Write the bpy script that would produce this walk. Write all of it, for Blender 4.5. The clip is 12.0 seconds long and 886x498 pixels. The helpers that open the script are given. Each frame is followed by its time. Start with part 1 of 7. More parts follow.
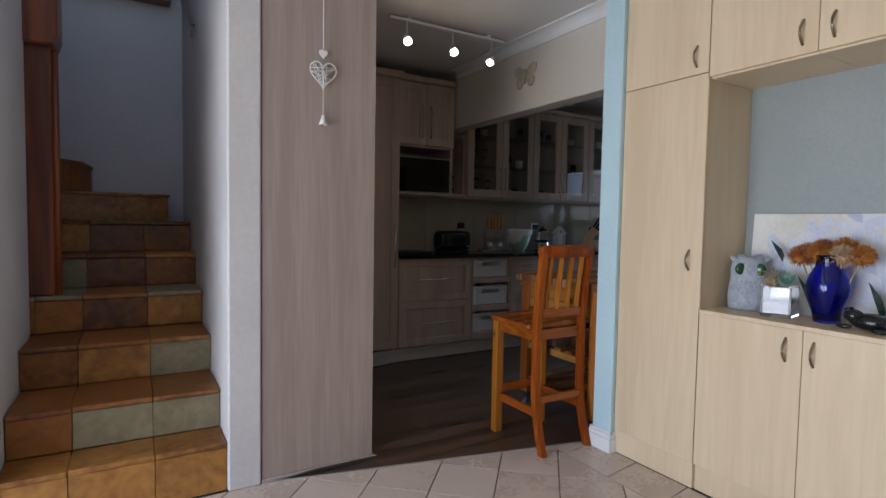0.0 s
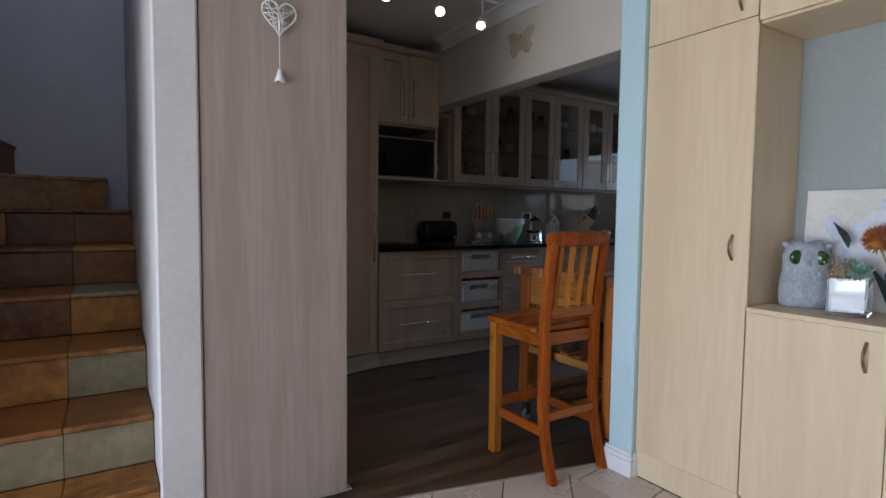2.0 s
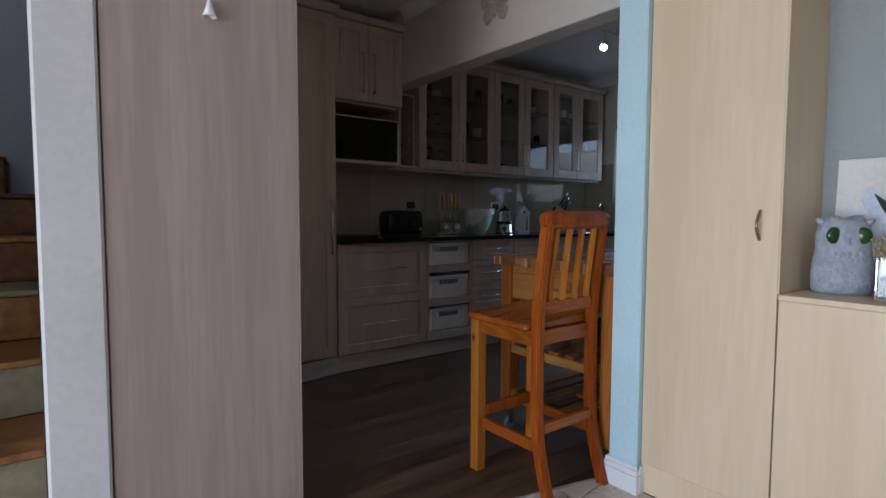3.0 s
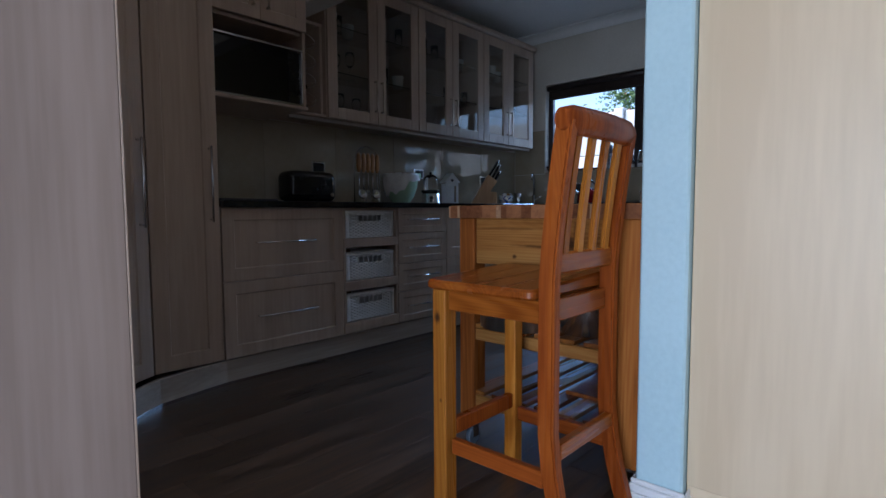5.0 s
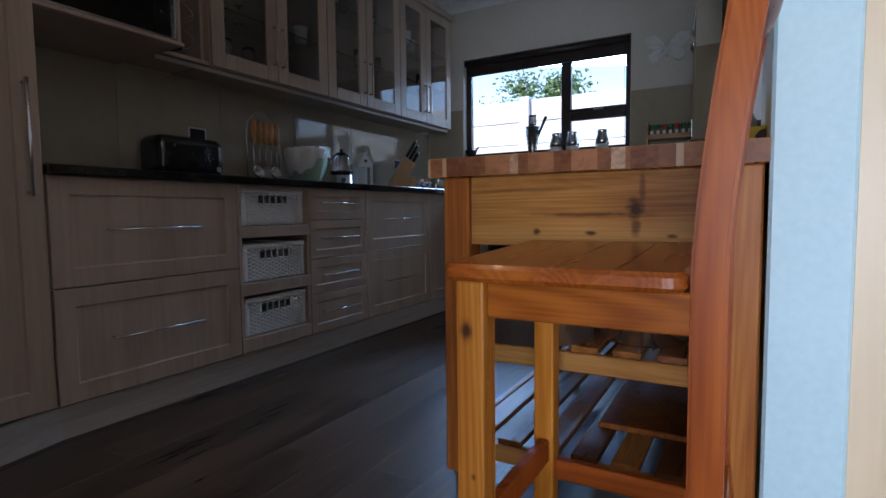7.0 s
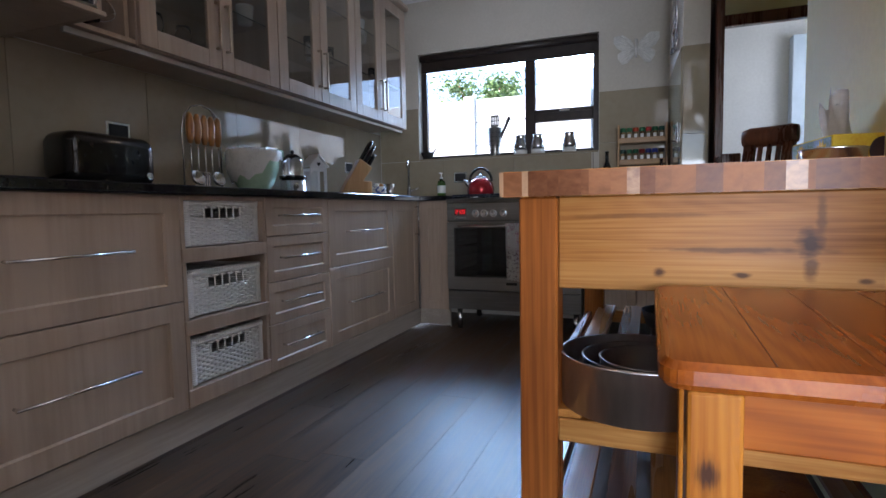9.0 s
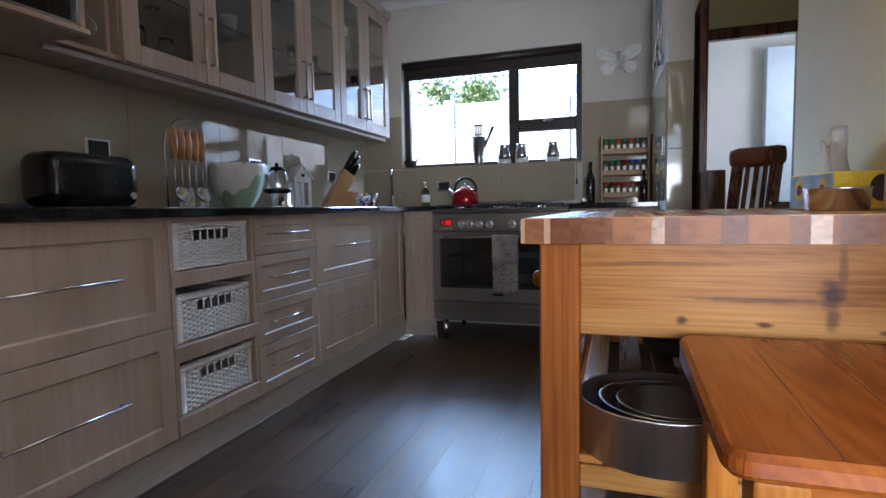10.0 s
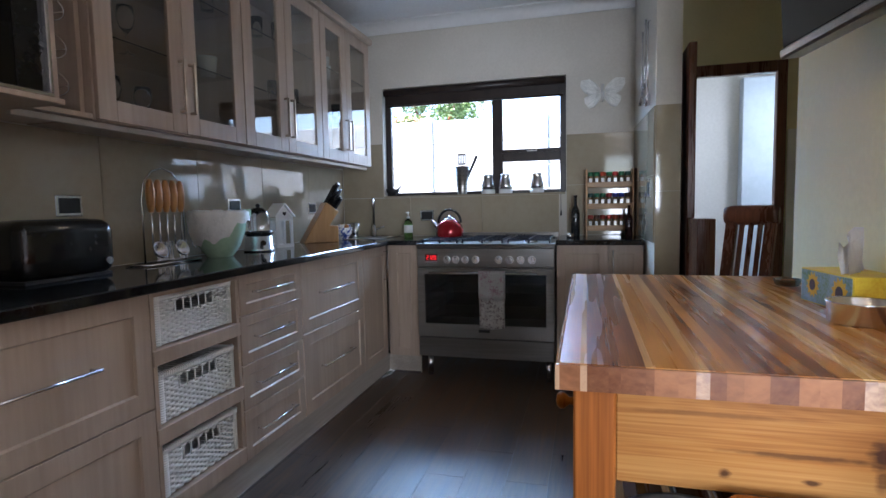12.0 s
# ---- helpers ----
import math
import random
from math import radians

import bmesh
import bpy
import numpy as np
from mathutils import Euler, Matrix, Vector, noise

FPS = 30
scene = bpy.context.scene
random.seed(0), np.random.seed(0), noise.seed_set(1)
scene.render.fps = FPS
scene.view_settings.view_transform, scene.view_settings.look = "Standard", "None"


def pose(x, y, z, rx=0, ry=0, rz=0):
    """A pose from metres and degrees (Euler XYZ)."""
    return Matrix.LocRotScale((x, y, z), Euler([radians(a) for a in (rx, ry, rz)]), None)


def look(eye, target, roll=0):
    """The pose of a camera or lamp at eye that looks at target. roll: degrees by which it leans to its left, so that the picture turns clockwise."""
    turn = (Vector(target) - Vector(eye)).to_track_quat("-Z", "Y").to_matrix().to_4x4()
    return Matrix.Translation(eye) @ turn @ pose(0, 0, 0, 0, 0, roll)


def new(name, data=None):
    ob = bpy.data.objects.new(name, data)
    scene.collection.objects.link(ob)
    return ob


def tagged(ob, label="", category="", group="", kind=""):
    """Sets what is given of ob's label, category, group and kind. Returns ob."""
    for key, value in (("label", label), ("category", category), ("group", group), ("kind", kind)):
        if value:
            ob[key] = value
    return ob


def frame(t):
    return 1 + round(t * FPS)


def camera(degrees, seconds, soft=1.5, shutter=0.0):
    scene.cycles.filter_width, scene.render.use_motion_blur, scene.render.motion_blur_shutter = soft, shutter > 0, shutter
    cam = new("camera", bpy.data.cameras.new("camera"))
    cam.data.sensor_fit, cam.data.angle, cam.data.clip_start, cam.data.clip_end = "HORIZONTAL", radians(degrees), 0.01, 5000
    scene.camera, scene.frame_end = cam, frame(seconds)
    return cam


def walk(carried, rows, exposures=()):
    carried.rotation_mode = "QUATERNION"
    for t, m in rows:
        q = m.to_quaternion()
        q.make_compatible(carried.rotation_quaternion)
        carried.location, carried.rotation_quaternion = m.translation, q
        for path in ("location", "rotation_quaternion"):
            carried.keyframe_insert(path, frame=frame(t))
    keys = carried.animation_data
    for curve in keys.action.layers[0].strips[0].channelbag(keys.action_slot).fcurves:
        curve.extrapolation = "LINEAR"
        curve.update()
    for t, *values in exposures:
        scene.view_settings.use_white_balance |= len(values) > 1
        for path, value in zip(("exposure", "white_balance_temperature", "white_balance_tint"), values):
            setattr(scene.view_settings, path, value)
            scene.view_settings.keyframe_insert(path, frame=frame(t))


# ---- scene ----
cam = camera(79.5, 12.0)
PATH = [
    (0, (0.152, -0.179, 1.288), (1.164, 1.543, 1.184), 1.0),
    (0.5, (0.206, -0.086, 1.283), (1.232, 1.627, 1.172), 0.9),
    (1, (0.278, 0.048, 1.281), (1.32, 1.751, 1.164), 0.8),
    (1.5, (0.336, 0.143, 1.27), (1.393, 1.837, 1.151), 0.8),
    (2, (0.382, 0.276, 1.231), (1.454, 1.959, 1.109), 0.6),
    (2.5, (0.465, 0.48, 1.191), (1.578, 2.137, 1.069), 0.4),
    (3, (0.541, 0.653, 1.148), (1.746, 2.244, 1.023), 0.2),
    (3.5, (0.654, 0.836, 1.087), (1.947, 2.356, 0.958), -0.2),
    (5.5, (1.03, 1.554, 0.884), (2.573, 2.819, 0.743), -0.4),
    (6, (1.128, 1.705, 0.858), (2.744, 2.875, 0.718), -0.6),
    (6.5, (1.233, 1.906, 0.806), (2.916, 2.978, 0.667), -0.5),
    (7, (1.301, 2.052, 0.801), (3.038, 3.033, 0.663), -0.6),
    (9, (1.514, 2.501, 0.866), (3.376, 3.219, 0.724), -1.0),
    (9.5, (1.511, 2.555, 0.897), (3.39, 3.225, 0.754), -1.1),
    (10, (1.508, 2.589, 0.956), (3.402, 3.214, 0.806), -1.1),
    (10.5, (1.542, 2.635, 1.02), (3.449, 3.217, 0.867), -1.0),
    (11, (1.554, 2.673, 1.104), (3.47, 3.225, 0.95), -1.1),
    (11.5, (1.559, 2.696, 1.157), (3.48, 3.229, 1.002), -1.1),
    (12, (1.563, 2.707, 1.207), (3.488, 3.227, 1.052), -1.1),
]
EXPOSURES = [(0.0, 1.27, 6150, 18), (3.5, 1.25, 5750, 16), (5.5, 1.28, 5400, 16), (6.25, 1.36, 5500, 17), (7.0, 1.62, 5800, 18), (9.0, 2.68, 6100, 20), (10.5, 2.93, 6000, 19), (12.0, 3.07, 5950, 18)]
walk(cam, [(t, look(eye, target, roll)) for t, eye, target, roll in PATH], EXPOSURES)

# ---- light ----
world = bpy.data.worlds.new("world")
scene.world = world
world.use_nodes = True
wn = world.node_tree
sky = wn.nodes.new("ShaderNodeTexSky")
sky.sky_type, sky.sun_disc = "NISHITA", False
sky.sun_elevation, sky.sun_rotation = radians(54.6), radians(-43.6)
wn.nodes["Background"].inputs["Strength"].default_value = 0.15
wn.links.new(sky.outputs[0], wn.nodes["Background"].inputs[0])


def lamp(name, kind, m, energy, colour, **more):
    data = bpy.data.lights.new(name, kind)
    data.energy, data.color = energy, colour
    for key, value in more.items():
        if key == "size":
            data.size = value
        elif key == "size_y":
            data.shape, data.size_y = "RECTANGLE", value
        elif key == "angle":
            data.angle = value
        elif key == "radius":
            data.shadow_soft_size = value
        elif key == "spot":
            data.spot_size, data.spot_blend = value
    ob = new(name, data)
    ob.matrix_world = m
    return ob


sun_way = Vector((-0.40, 0.42, 0.815))
lamp("sun", "SUN", look(sun_way * 30, (0, 0, 0)), 5.0, (1.0, 0.95, 0.88), angle=radians(0.5))
# daylight in the glass doors of the front room, behind the start of the walk
lamp("door_daylight", "AREA", look((-2.95, 0.72, 0.92), (0, 0.72, 0.72)), 54, (0.80, 0.90, 1.0), size=3.0, size_y=1.6)
# added lamp out of view over the garden wall, boosting sky light through the window
lamp("window_daylight", "AREA", look((7.7, 4.3, 3.3), (4.2, 2.6, 0.9)), 132, (0.42, 0.69, 1.0), size=3.4, size_y=1.5)

# ---- materials ----
def mat(name, dark, light, scale=3.0, stretch=(1, 1, 1), rough=0.5, rough_var=0.05, metal=0.0, bump=0.0, fine=12.0, fine_mix=0.35,
        lo=0.41, hi=0.59, coat=0.0, random_mix=0.0, distort=0.0, spec=0.5):
    """Two scales of noise between two colours, stretched along the grain, with relief and uneven gloss."""
    if metal:
        rough_var *= 0.2
    m = bpy.data.materials.new(name)
    m.use_nodes = True
    nt = m.node_tree
    b = nt.nodes["Principled BSDF"]
    tc = nt.nodes.new("ShaderNodeTexCoord")
    mp = nt.nodes.new("ShaderNodeMapping")
    mp.inputs["Scale"].default_value = stretch
    nt.links.new(tc.outputs["Object"], mp.inputs["Vector"])
    info = nt.nodes.new("ShaderNodeObjectInfo")
    add = nt.nodes.new("ShaderNodeVectorMath")
    add.operation = "MULTIPLY_ADD"
    nt.links.new(info.outputs["Random"], add.inputs[0])
    add.inputs[1].default_value = (7.3, 5.1, 3.7)
    nt.links.new(mp.outputs[0], add.inputs[2])
    n1 = nt.nodes.new("ShaderNodeTexNoise")
    n1.inputs["Scale"].default_value, n1.inputs["Detail"].default_value, n1.inputs["Distortion"].default_value = scale, 4, distort
    n2 = nt.nodes.new("ShaderNodeTexNoise")
    n2.inputs["Scale"].default_value, n2.inputs["Detail"].default_value = scale * fine, 3
    for n in (n1, n2):
        nt.links.new(add.outputs[0], n.inputs["Vector"])
    mix = nt.nodes.new("ShaderNodeMix")
    mix.inputs[0].default_value = fine_mix
    nt.links.new(n1.outputs[0], mix.inputs[2])
    nt.links.new(n2.outputs[0], mix.inputs[3])
    value = mix.outputs[0]
    if random_mix:
        mr = nt.nodes.new("ShaderNodeMix")
        mr.inputs[0].default_value = random_mix
        nt.links.new(value, mr.inputs[2])
        nt.links.new(info.outputs["Random"], mr.inputs[3])
        value = mr.outputs[0]
    ramp = nt.nodes.new("ShaderNodeValToRGB")
    ramp.color_ramp.elements[0].position, ramp.color_ramp.elements[1].position = lo, hi
    ramp.color_ramp.elements[0].color, ramp.color_ramp.elements[1].color = (*dark, 1), (*light, 1)
    nt.links.new(value, ramp.inputs[0])
    nt.links.new(ramp.outputs[0], b.inputs["Base Color"])
    rr = nt.nodes.new("ShaderNodeMapRange")
    rr.inputs[3].default_value, rr.inputs[4].default_value = max(0.02, rough - rough_var), min(1, rough + rough_var)
    rr.inputs[1].default_value, rr.inputs[2].default_value = lo, hi
    nt.links.new(value, rr.inputs[0])
    nt.links.new(rr.outputs[0], b.inputs["Roughness"])
    b.inputs["Metallic"].default_value = metal
    b.inputs["Coat Weight"].default_value = coat
    b.inputs["Specular IOR Level"].default_value = spec
    if bump:
        bp = nt.nodes.new("ShaderNodeBump")
        bp.inputs["Strength"].default_value, bp.inputs["Distance"].default_value = bump, 0.004
        nt.links.new(value, bp.inputs["Height"])
        nt.links.new(bp.outputs[0], b.inputs["Normal"])
    return m


def timber(name, dark, mid, light, axis="z", scale=5.0, rings=200.0, rough=0.3, coat=0.1, vary=0.2, ring_mix=0.3, fibre_mix=0.25, spec=0.4, relief=0.05):
    """Sawn wood: drifting tone, growth rings as contour lines of a stretched noise, and fine fibres along the axis."""
    m = bpy.data.materials.new(name)
    m.use_nodes = True
    nt = m.node_tree
    b = nt.nodes["Principled BSDF"]
    tc, info = nt.nodes.new("ShaderNodeTexCoord"), nt.nodes.new("ShaderNodeObjectInfo")
    add = nt.nodes.new("ShaderNodeVectorMath")
    add.operation = "MULTIPLY_ADD"
    nt.links.new(info.outputs["Random"], add.inputs[0])
    add.inputs[1].default_value = (3.3, 4.7, 5.9)
    nt.links.new(tc.outputs["Object"], add.inputs[2])

    def noise(long, size, detail, distort):
        mp = nt.nodes.new("ShaderNodeMapping")
        mp.inputs["Scale"].default_value = [long if a == axis else 1.0 for a in "xyz"]
        nt.links.new(add.outputs[0], mp.inputs["Vector"])
        n = nt.nodes.new("ShaderNodeTexNoise")
        n.inputs["Scale"].default_value, n.inputs["Detail"].default_value, n.inputs["Distortion"].default_value = size, detail, distort
        nt.links.new(mp.outputs[0], n.inputs["Vector"])
        return n.outputs[0]

    def mixed(a, c, t):
        mx = nt.nodes.new("ShaderNodeMix")
        mx.inputs[0].default_value = t
        nt.links.new(a, mx.inputs[2])
        nt.links.new(c, mx.inputs[3])
        return mx.outputs[0]

    def sums(op, a, k, c=0.0):
        mt = nt.nodes.new("ShaderNodeMath")
        mt.operation = op
        nt.links.new(a, mt.inputs[0])
        mt.inputs[1].default_value, mt.inputs[2].default_value = k, c
        return mt.outputs[0]

    tone = noise(0.10, scale * 2.2, 3, 0.6)
    ring = sums("MULTIPLY_ADD", sums("SINE", sums("MULTIPLY", noise(0.07, scale, 1, 0.3), rings), 0), 0.22, 0.5)
    fibre = noise(0.02, scale * 45, 2, 0.0)
    value = mixed(mixed(mixed(tone, ring, ring_mix), fibre, fibre_mix), info.outputs["Random"], vary)
    ramp = nt.nodes.new("ShaderNodeValToRGB")
    ramp.color_ramp.elements[0].position, ramp.color_ramp.elements[1].position = 0.34, 0.66
    ramp.color_ramp.elements[0].color, ramp.color_ramp.elements[1].color = (*dark, 1), (*light, 1)
    ramp.color_ramp.elements.new(0.5).color = (*mid, 1)
    nt.links.new(value, ramp.inputs[0])
    nt.links.new(ramp.outputs[0], b.inputs["Base Color"])
    gloss = nt.nodes.new("ShaderNodeMapRange")
    gloss.inputs[1].default_value, gloss.inputs[2].default_value = 0.3, 0.7
    gloss.inputs[3].default_value, gloss.inputs[4].default_value = rough + 0.07, rough - 0.05
    nt.links.new(noise(0.06, 20, 2, 0.0), gloss.inputs[0])
    nt.links.new(gloss.outputs[0], b.inputs["Roughness"])
    b.inputs["Coat Weight"].default_value, b.inputs["Specular IOR Level"].default_value = coat, spec
    if relief:
        bp = nt.nodes.new("ShaderNodeBump")
        bp.inputs["Strength"].default_value, bp.inputs["Distance"].default_value = relief, 0.001
        nt.links.new(fibre, bp.inputs["Height"])
        nt.links.new(bp.outputs[0], b.inputs["Normal"])
    return m


def glow(name, colour, strength):
    m = mat(name, colour, colour)
    b = m.node_tree.nodes["Principled BSDF"]
    b.inputs["Emission Color"].default_value, b.inputs["Emission Strength"].default_value = (*colour, 1), strength
    return m


def glass(name, colour=(1, 1, 1), rough=0.0, solid=False):
    m = bpy.data.materials.new(name)
    m.use_nodes = True
    b = m.node_tree.nodes["Principled BSDF"]
    b.inputs["Base Color"].default_value = (*colour, 1)
    b.inputs["Roughness"].default_value, b.inputs["Transmission Weight"].default_value = rough, 1.0
    b.inputs["IOR"].default_value = 1.45
    return m


M_WALL = mat("wall_paint", (0.57, 0.53, 0.46), (0.63, 0.59, 0.52), 1.5, rough=0.75, bump=0.05, fine=40)
M_WHITE_WALL = mat("white_wall_paint", (0.52, 0.50, 0.48), (0.58, 0.56, 0.54), 1.5, rough=0.75, bump=0.12, fine=30)
# blue of the sky's light put into the wall end's colour
M_SKYLIT_WALL = mat("skylit_wall_paint", (0.46, 0.63, 0.67), (0.52, 0.69, 0.73), 1.5, rough=0.6, bump=0.06, fine=40)
M_GREEN_WALL = mat("pale_green_wall_paint", (0.72, 0.650, 0.385), (0.78, 0.710, 0.44), 1.5, rough=0.7, bump=0.05, fine=40)
M_CEIL = mat("ceiling_paint", (0.70, 0.69, 0.68), (0.77, 0.76, 0.75), 1.2, rough=0.8, bump=0.04, fine=40)
M_TRIM = mat("white_gloss_paint", (0.74, 0.74, 0.73), (0.80, 0.80, 0.79), 2, rough=0.35)
M_CAB = mat("limed_oak_foil", (0.395, 0.298, 0.226), (0.470, 0.363, 0.281), 6, (1.0, 1.0, 0.06), rough=0.46, bump=0.05, fine=9, spec=0.28)
M_CAB_H = mat("limed_oak_foil_lying", (0.395, 0.298, 0.226), (0.470, 0.363, 0.281), 6, (1.0, 1.0, 0.06), rough=0.46, bump=0.05, fine=9, spec=0.28)
M_CLOSET = mat("pale_maple_melamine", (0.655, 0.508, 0.325), (0.725, 0.575, 0.380), 4, (1.0, 1.0, 0.08), rough=0.42, bump=0.03, fine=10)
M_PANEL = mat("greige_oak_foil", (0.30, 0.232, 0.196), (0.365, 0.288, 0.247), 9, (1.0, 1.0, 0.045), rough=0.55, bump=0.10, fine=8)
M_PINE = timber("orange_pine", (0.24, 0.062, 0.006), (0.42, 0.140, 0.014), (0.54, 0.215, 0.030), "z", spec=0.16, coat=0.0)
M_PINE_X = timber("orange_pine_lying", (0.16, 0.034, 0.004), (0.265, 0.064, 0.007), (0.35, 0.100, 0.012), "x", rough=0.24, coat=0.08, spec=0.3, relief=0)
M_PINE_Y = timber("orange_pine_crossing", (0.18, 0.042, 0.004), (0.30, 0.086, 0.010), (0.39, 0.135, 0.018), "y", rings=260, ring_mix=0.4, spec=0.12, coat=0.0)
M_PINE_RED_Y = timber("reddish_pine_crossing", (0.165, 0.030, 0.004), (0.265, 0.058, 0.008), (0.36, 0.092, 0.012), "y", spec=0.14, coat=0.0)
M_PINE_RED = timber("reddish_stained_pine", (0.165, 0.030, 0.004), (0.265, 0.058, 0.008), (0.36, 0.092, 0.012), "z", spec=0.14, coat=0.0)
M_DARKWOOD = mat("dark_mahogany", (0.075, 0.023, 0.013), (0.17, 0.056, 0.029), 8, (1.0, 1.0, 0.07), rough=0.3, bump=0.04, coat=0.2)
M_POSTWOOD = mat("stained_post_wood", (0.085, 0.018, 0.006), (0.25, 0.062, 0.016), 8, (1.0, 1.0, 0.05), rough=0.35, bump=0.05, fine=5)
M_STONE = mat("black_granite", (0.006, 0.006, 0.007), (0.016, 0.016, 0.017), 70, rough=0.07, rough_var=0.02, fine=6)
M_PLANK = mat("dark_vinyl_plank", (0.020, 0.011, 0.0065), (0.150, 0.088, 0.052), 8, (0.07, 1.0, 1.0), rough=0.42, rough_var=0.16, bump=0.20, fine=8, fine_mix=0.45, random_mix=0.10, lo=0.34, hi=0.68, spec=0.45, distort=0.8)
M_TILE = mat("beige_floor_tile", (0.56, 0.46, 0.385), (0.62, 0.52, 0.445), 4, rough=0.3, bump=0.03, random_mix=0.2)
M_GROUT = mat("brown_grout", (0.10, 0.075, 0.06), (0.17, 0.135, 0.11), 30, rough=0.9, bump=0.2)
M_SPLASH = mat("glossy_taupe_tile", (0.345, 0.290, 0.205), (0.385, 0.330, 0.240), 2, rough=0.05, rough_var=0.015, random_mix=0.15)
M_STEEL = mat("brushed_steel", (0.25, 0.236, 0.215), (0.32, 0.303, 0.28), 8, (1, 0.05, 1), rough=0.30, metal=1.0, fine=10)
M_CHROME = mat("satin_chrome", (0.68, 0.68, 0.69), (0.76, 0.76, 0.77), 10, rough=0.24, metal=1.0)
M_NICKEL = mat("warm_satin_nickel", (0.40, 0.32, 0.24), (0.50, 0.41, 0.32), 10, rough=0.32, metal=1.0)
M_BRONZE = mat("bronze_handle_metal", (0.26, 0.21, 0.15), (0.36, 0.30, 0.22), 10, rough=0.3, metal=1.0)
M_BLACK = mat("black_gloss_plastic", (0.010, 0.010, 0.010), (0.018, 0.018, 0.018), 6, rough=0.15)
M_BLACKM = mat("black_matt", (0.012, 0.011, 0.011), (0.024, 0.022, 0.021), 20, rough=0.6)
M_DARKGLASS = mat("dark_oven_glass", (0.006, 0.006, 0.007), (0.010, 0.010, 0.011), 3, rough=0.05, rough_var=0.01)
M_WICKER = mat("white_painted_wicker", (0.87, 0.87, 0.86), (0.92, 0.92, 0.91), 25, rough=0.5, bump=0.05)
M_FRAME = mat("dark_brown_window_frame", (0.018, 0.011, 0.009), (0.035, 0.022, 0.017), 12, rough=0.4)
M_GLASS = glass("clear_glass")
M_OVENGLASS = glass("tinted_oven_glass", (0.42, 0.43, 0.44))
M_SMOKE = glass("cabinet_glass", (0.82, 0.84, 0.82))
M_PLASTER = mat("painted_precast_wall", (0.36, 0.36, 0.35), (0.45, 0.45, 0.44), 2, rough=0.85, bump=0.3, fine=20)

# ---- building blocks ----
def thing(name, loc=(0, 0, 0), label="", category="", group="", kind=""):
    """A top-level thing: an empty at its base. Parts are given in the place's coordinates."""
    ob = new(name)
    ob.empty_display_size = 0.1
    ob.location = loc
    return tagged(ob, label, category, group, kind)


def root_of(ob):
    while ob.parent:
        ob = ob.parent
    return ob


def part(name, bm, material, parent=None, label="", smooth=False):
    if parent:
        bmesh.ops.translate(bm, vec=-root_of(parent).location, verts=bm.verts)
    bmesh.ops.recalc_face_normals(bm, faces=bm.faces)
    me = bpy.data.meshes.new(name)
    bm.to_mesh(me)
    bm.free()
    me.materials.append(material)
    if smooth:
        me.shade_smooth()
    ob = new(name, me)
    if parent:
        ob.parent = parent
    return tagged(ob, label)


def setting(name, bm, material, label, category, smooth=False):
    return tagged(part(name, bm, material, None, label, smooth), category=category, kind="structure")


def nudge(ob, x=0.0, y=0.0, z=0.0, turn=0.0):
    """Moves a finished thing, and turns it about its base."""
    ob.location = ob.location + Vector((x, y, z))
    ob.rotation_euler = (0, 0, ob.rotation_euler.z + radians(turn))


def solid(name, bm, material, label, category, group="", smooth=False):
    """A thing that is one mesh, its origin at its base."""
    lo = [min(v.co[i] for v in bm.verts) for i in range(3)]
    hi = [max(v.co[i] for v in bm.verts) for i in range(3)]
    base = Vector(((lo[0] + hi[0]) / 2, (lo[1] + hi[1]) / 2, lo[2]))
    bmesh.ops.translate(bm, vec=-base, verts=bm.verts)
    ob = part(name, bm, material, None, label, smooth)
    ob.location = base
    return tagged(ob, category=category, group=group)


def box(x0, x1, y0, y1, z0, z1, bev=0.002, bm=None, seg=1):
    """A box with eased edges, added to bm or in a mesh of its own."""
    out = bm or bmesh.new()
    tmp = bmesh.new()
    bmesh.ops.create_cube(tmp, size=1)
    for v in tmp.verts:
        v.co = Vector((x0 + (v.co.x + 0.5) * (x1 - x0), y0 + (v.co.y + 0.5) * (y1 - y0), z0 + (v.co.z + 0.5) * (z1 - z0)))
    if bev:
        b = min(bev, 0.45 * min(abs(x1 - x0), abs(y1 - y0), abs(z1 - z0)))
        bmesh.ops.bevel(tmp, geom=tmp.edges[:], offset=b, segments=seg, profile=0.5, affect="EDGES")
    return merge(out, tmp)


def merge(out, tmp, m=None):
    if m is not None:
        bmesh.ops.transform(tmp, matrix=m, verts=tmp.verts)
    table = {}
    for v in tmp.verts:
        table[v] = out.verts.new(v.co)
    for f in tmp.faces:
        nf = out.faces.new([table[v] for v in f.verts])
        nf.smooth = f.smooth
    tmp.free()
    return out


def turned(bm, m):
    bmesh.ops.transform(bm, matrix=m, verts=bm.verts)
    return bm


def prism(points, z0, z1, bev=0.0, bm=None):
    """An upright prism on a plan outline."""
    out = bm or bmesh.new()
    tmp = bmesh.new()
    low = [tmp.verts.new((x, y, z0)) for x, y in points]
    f = tmp.faces.new(low)
    top = bmesh.ops.extrude_face_region(tmp, geom=[f])
    bmesh.ops.translate(tmp, vec=(0, 0, z1 - z0), verts=[v for v in top["geom"] if isinstance(v, bmesh.types.BMVert)])
    bmesh.ops.recalc_face_normals(tmp, faces=tmp.faces)
    if bev:
        bmesh.ops.bevel(tmp, geom=tmp.edges[:], offset=bev, segments=1, affect="EDGES")
    return merge(out, tmp)


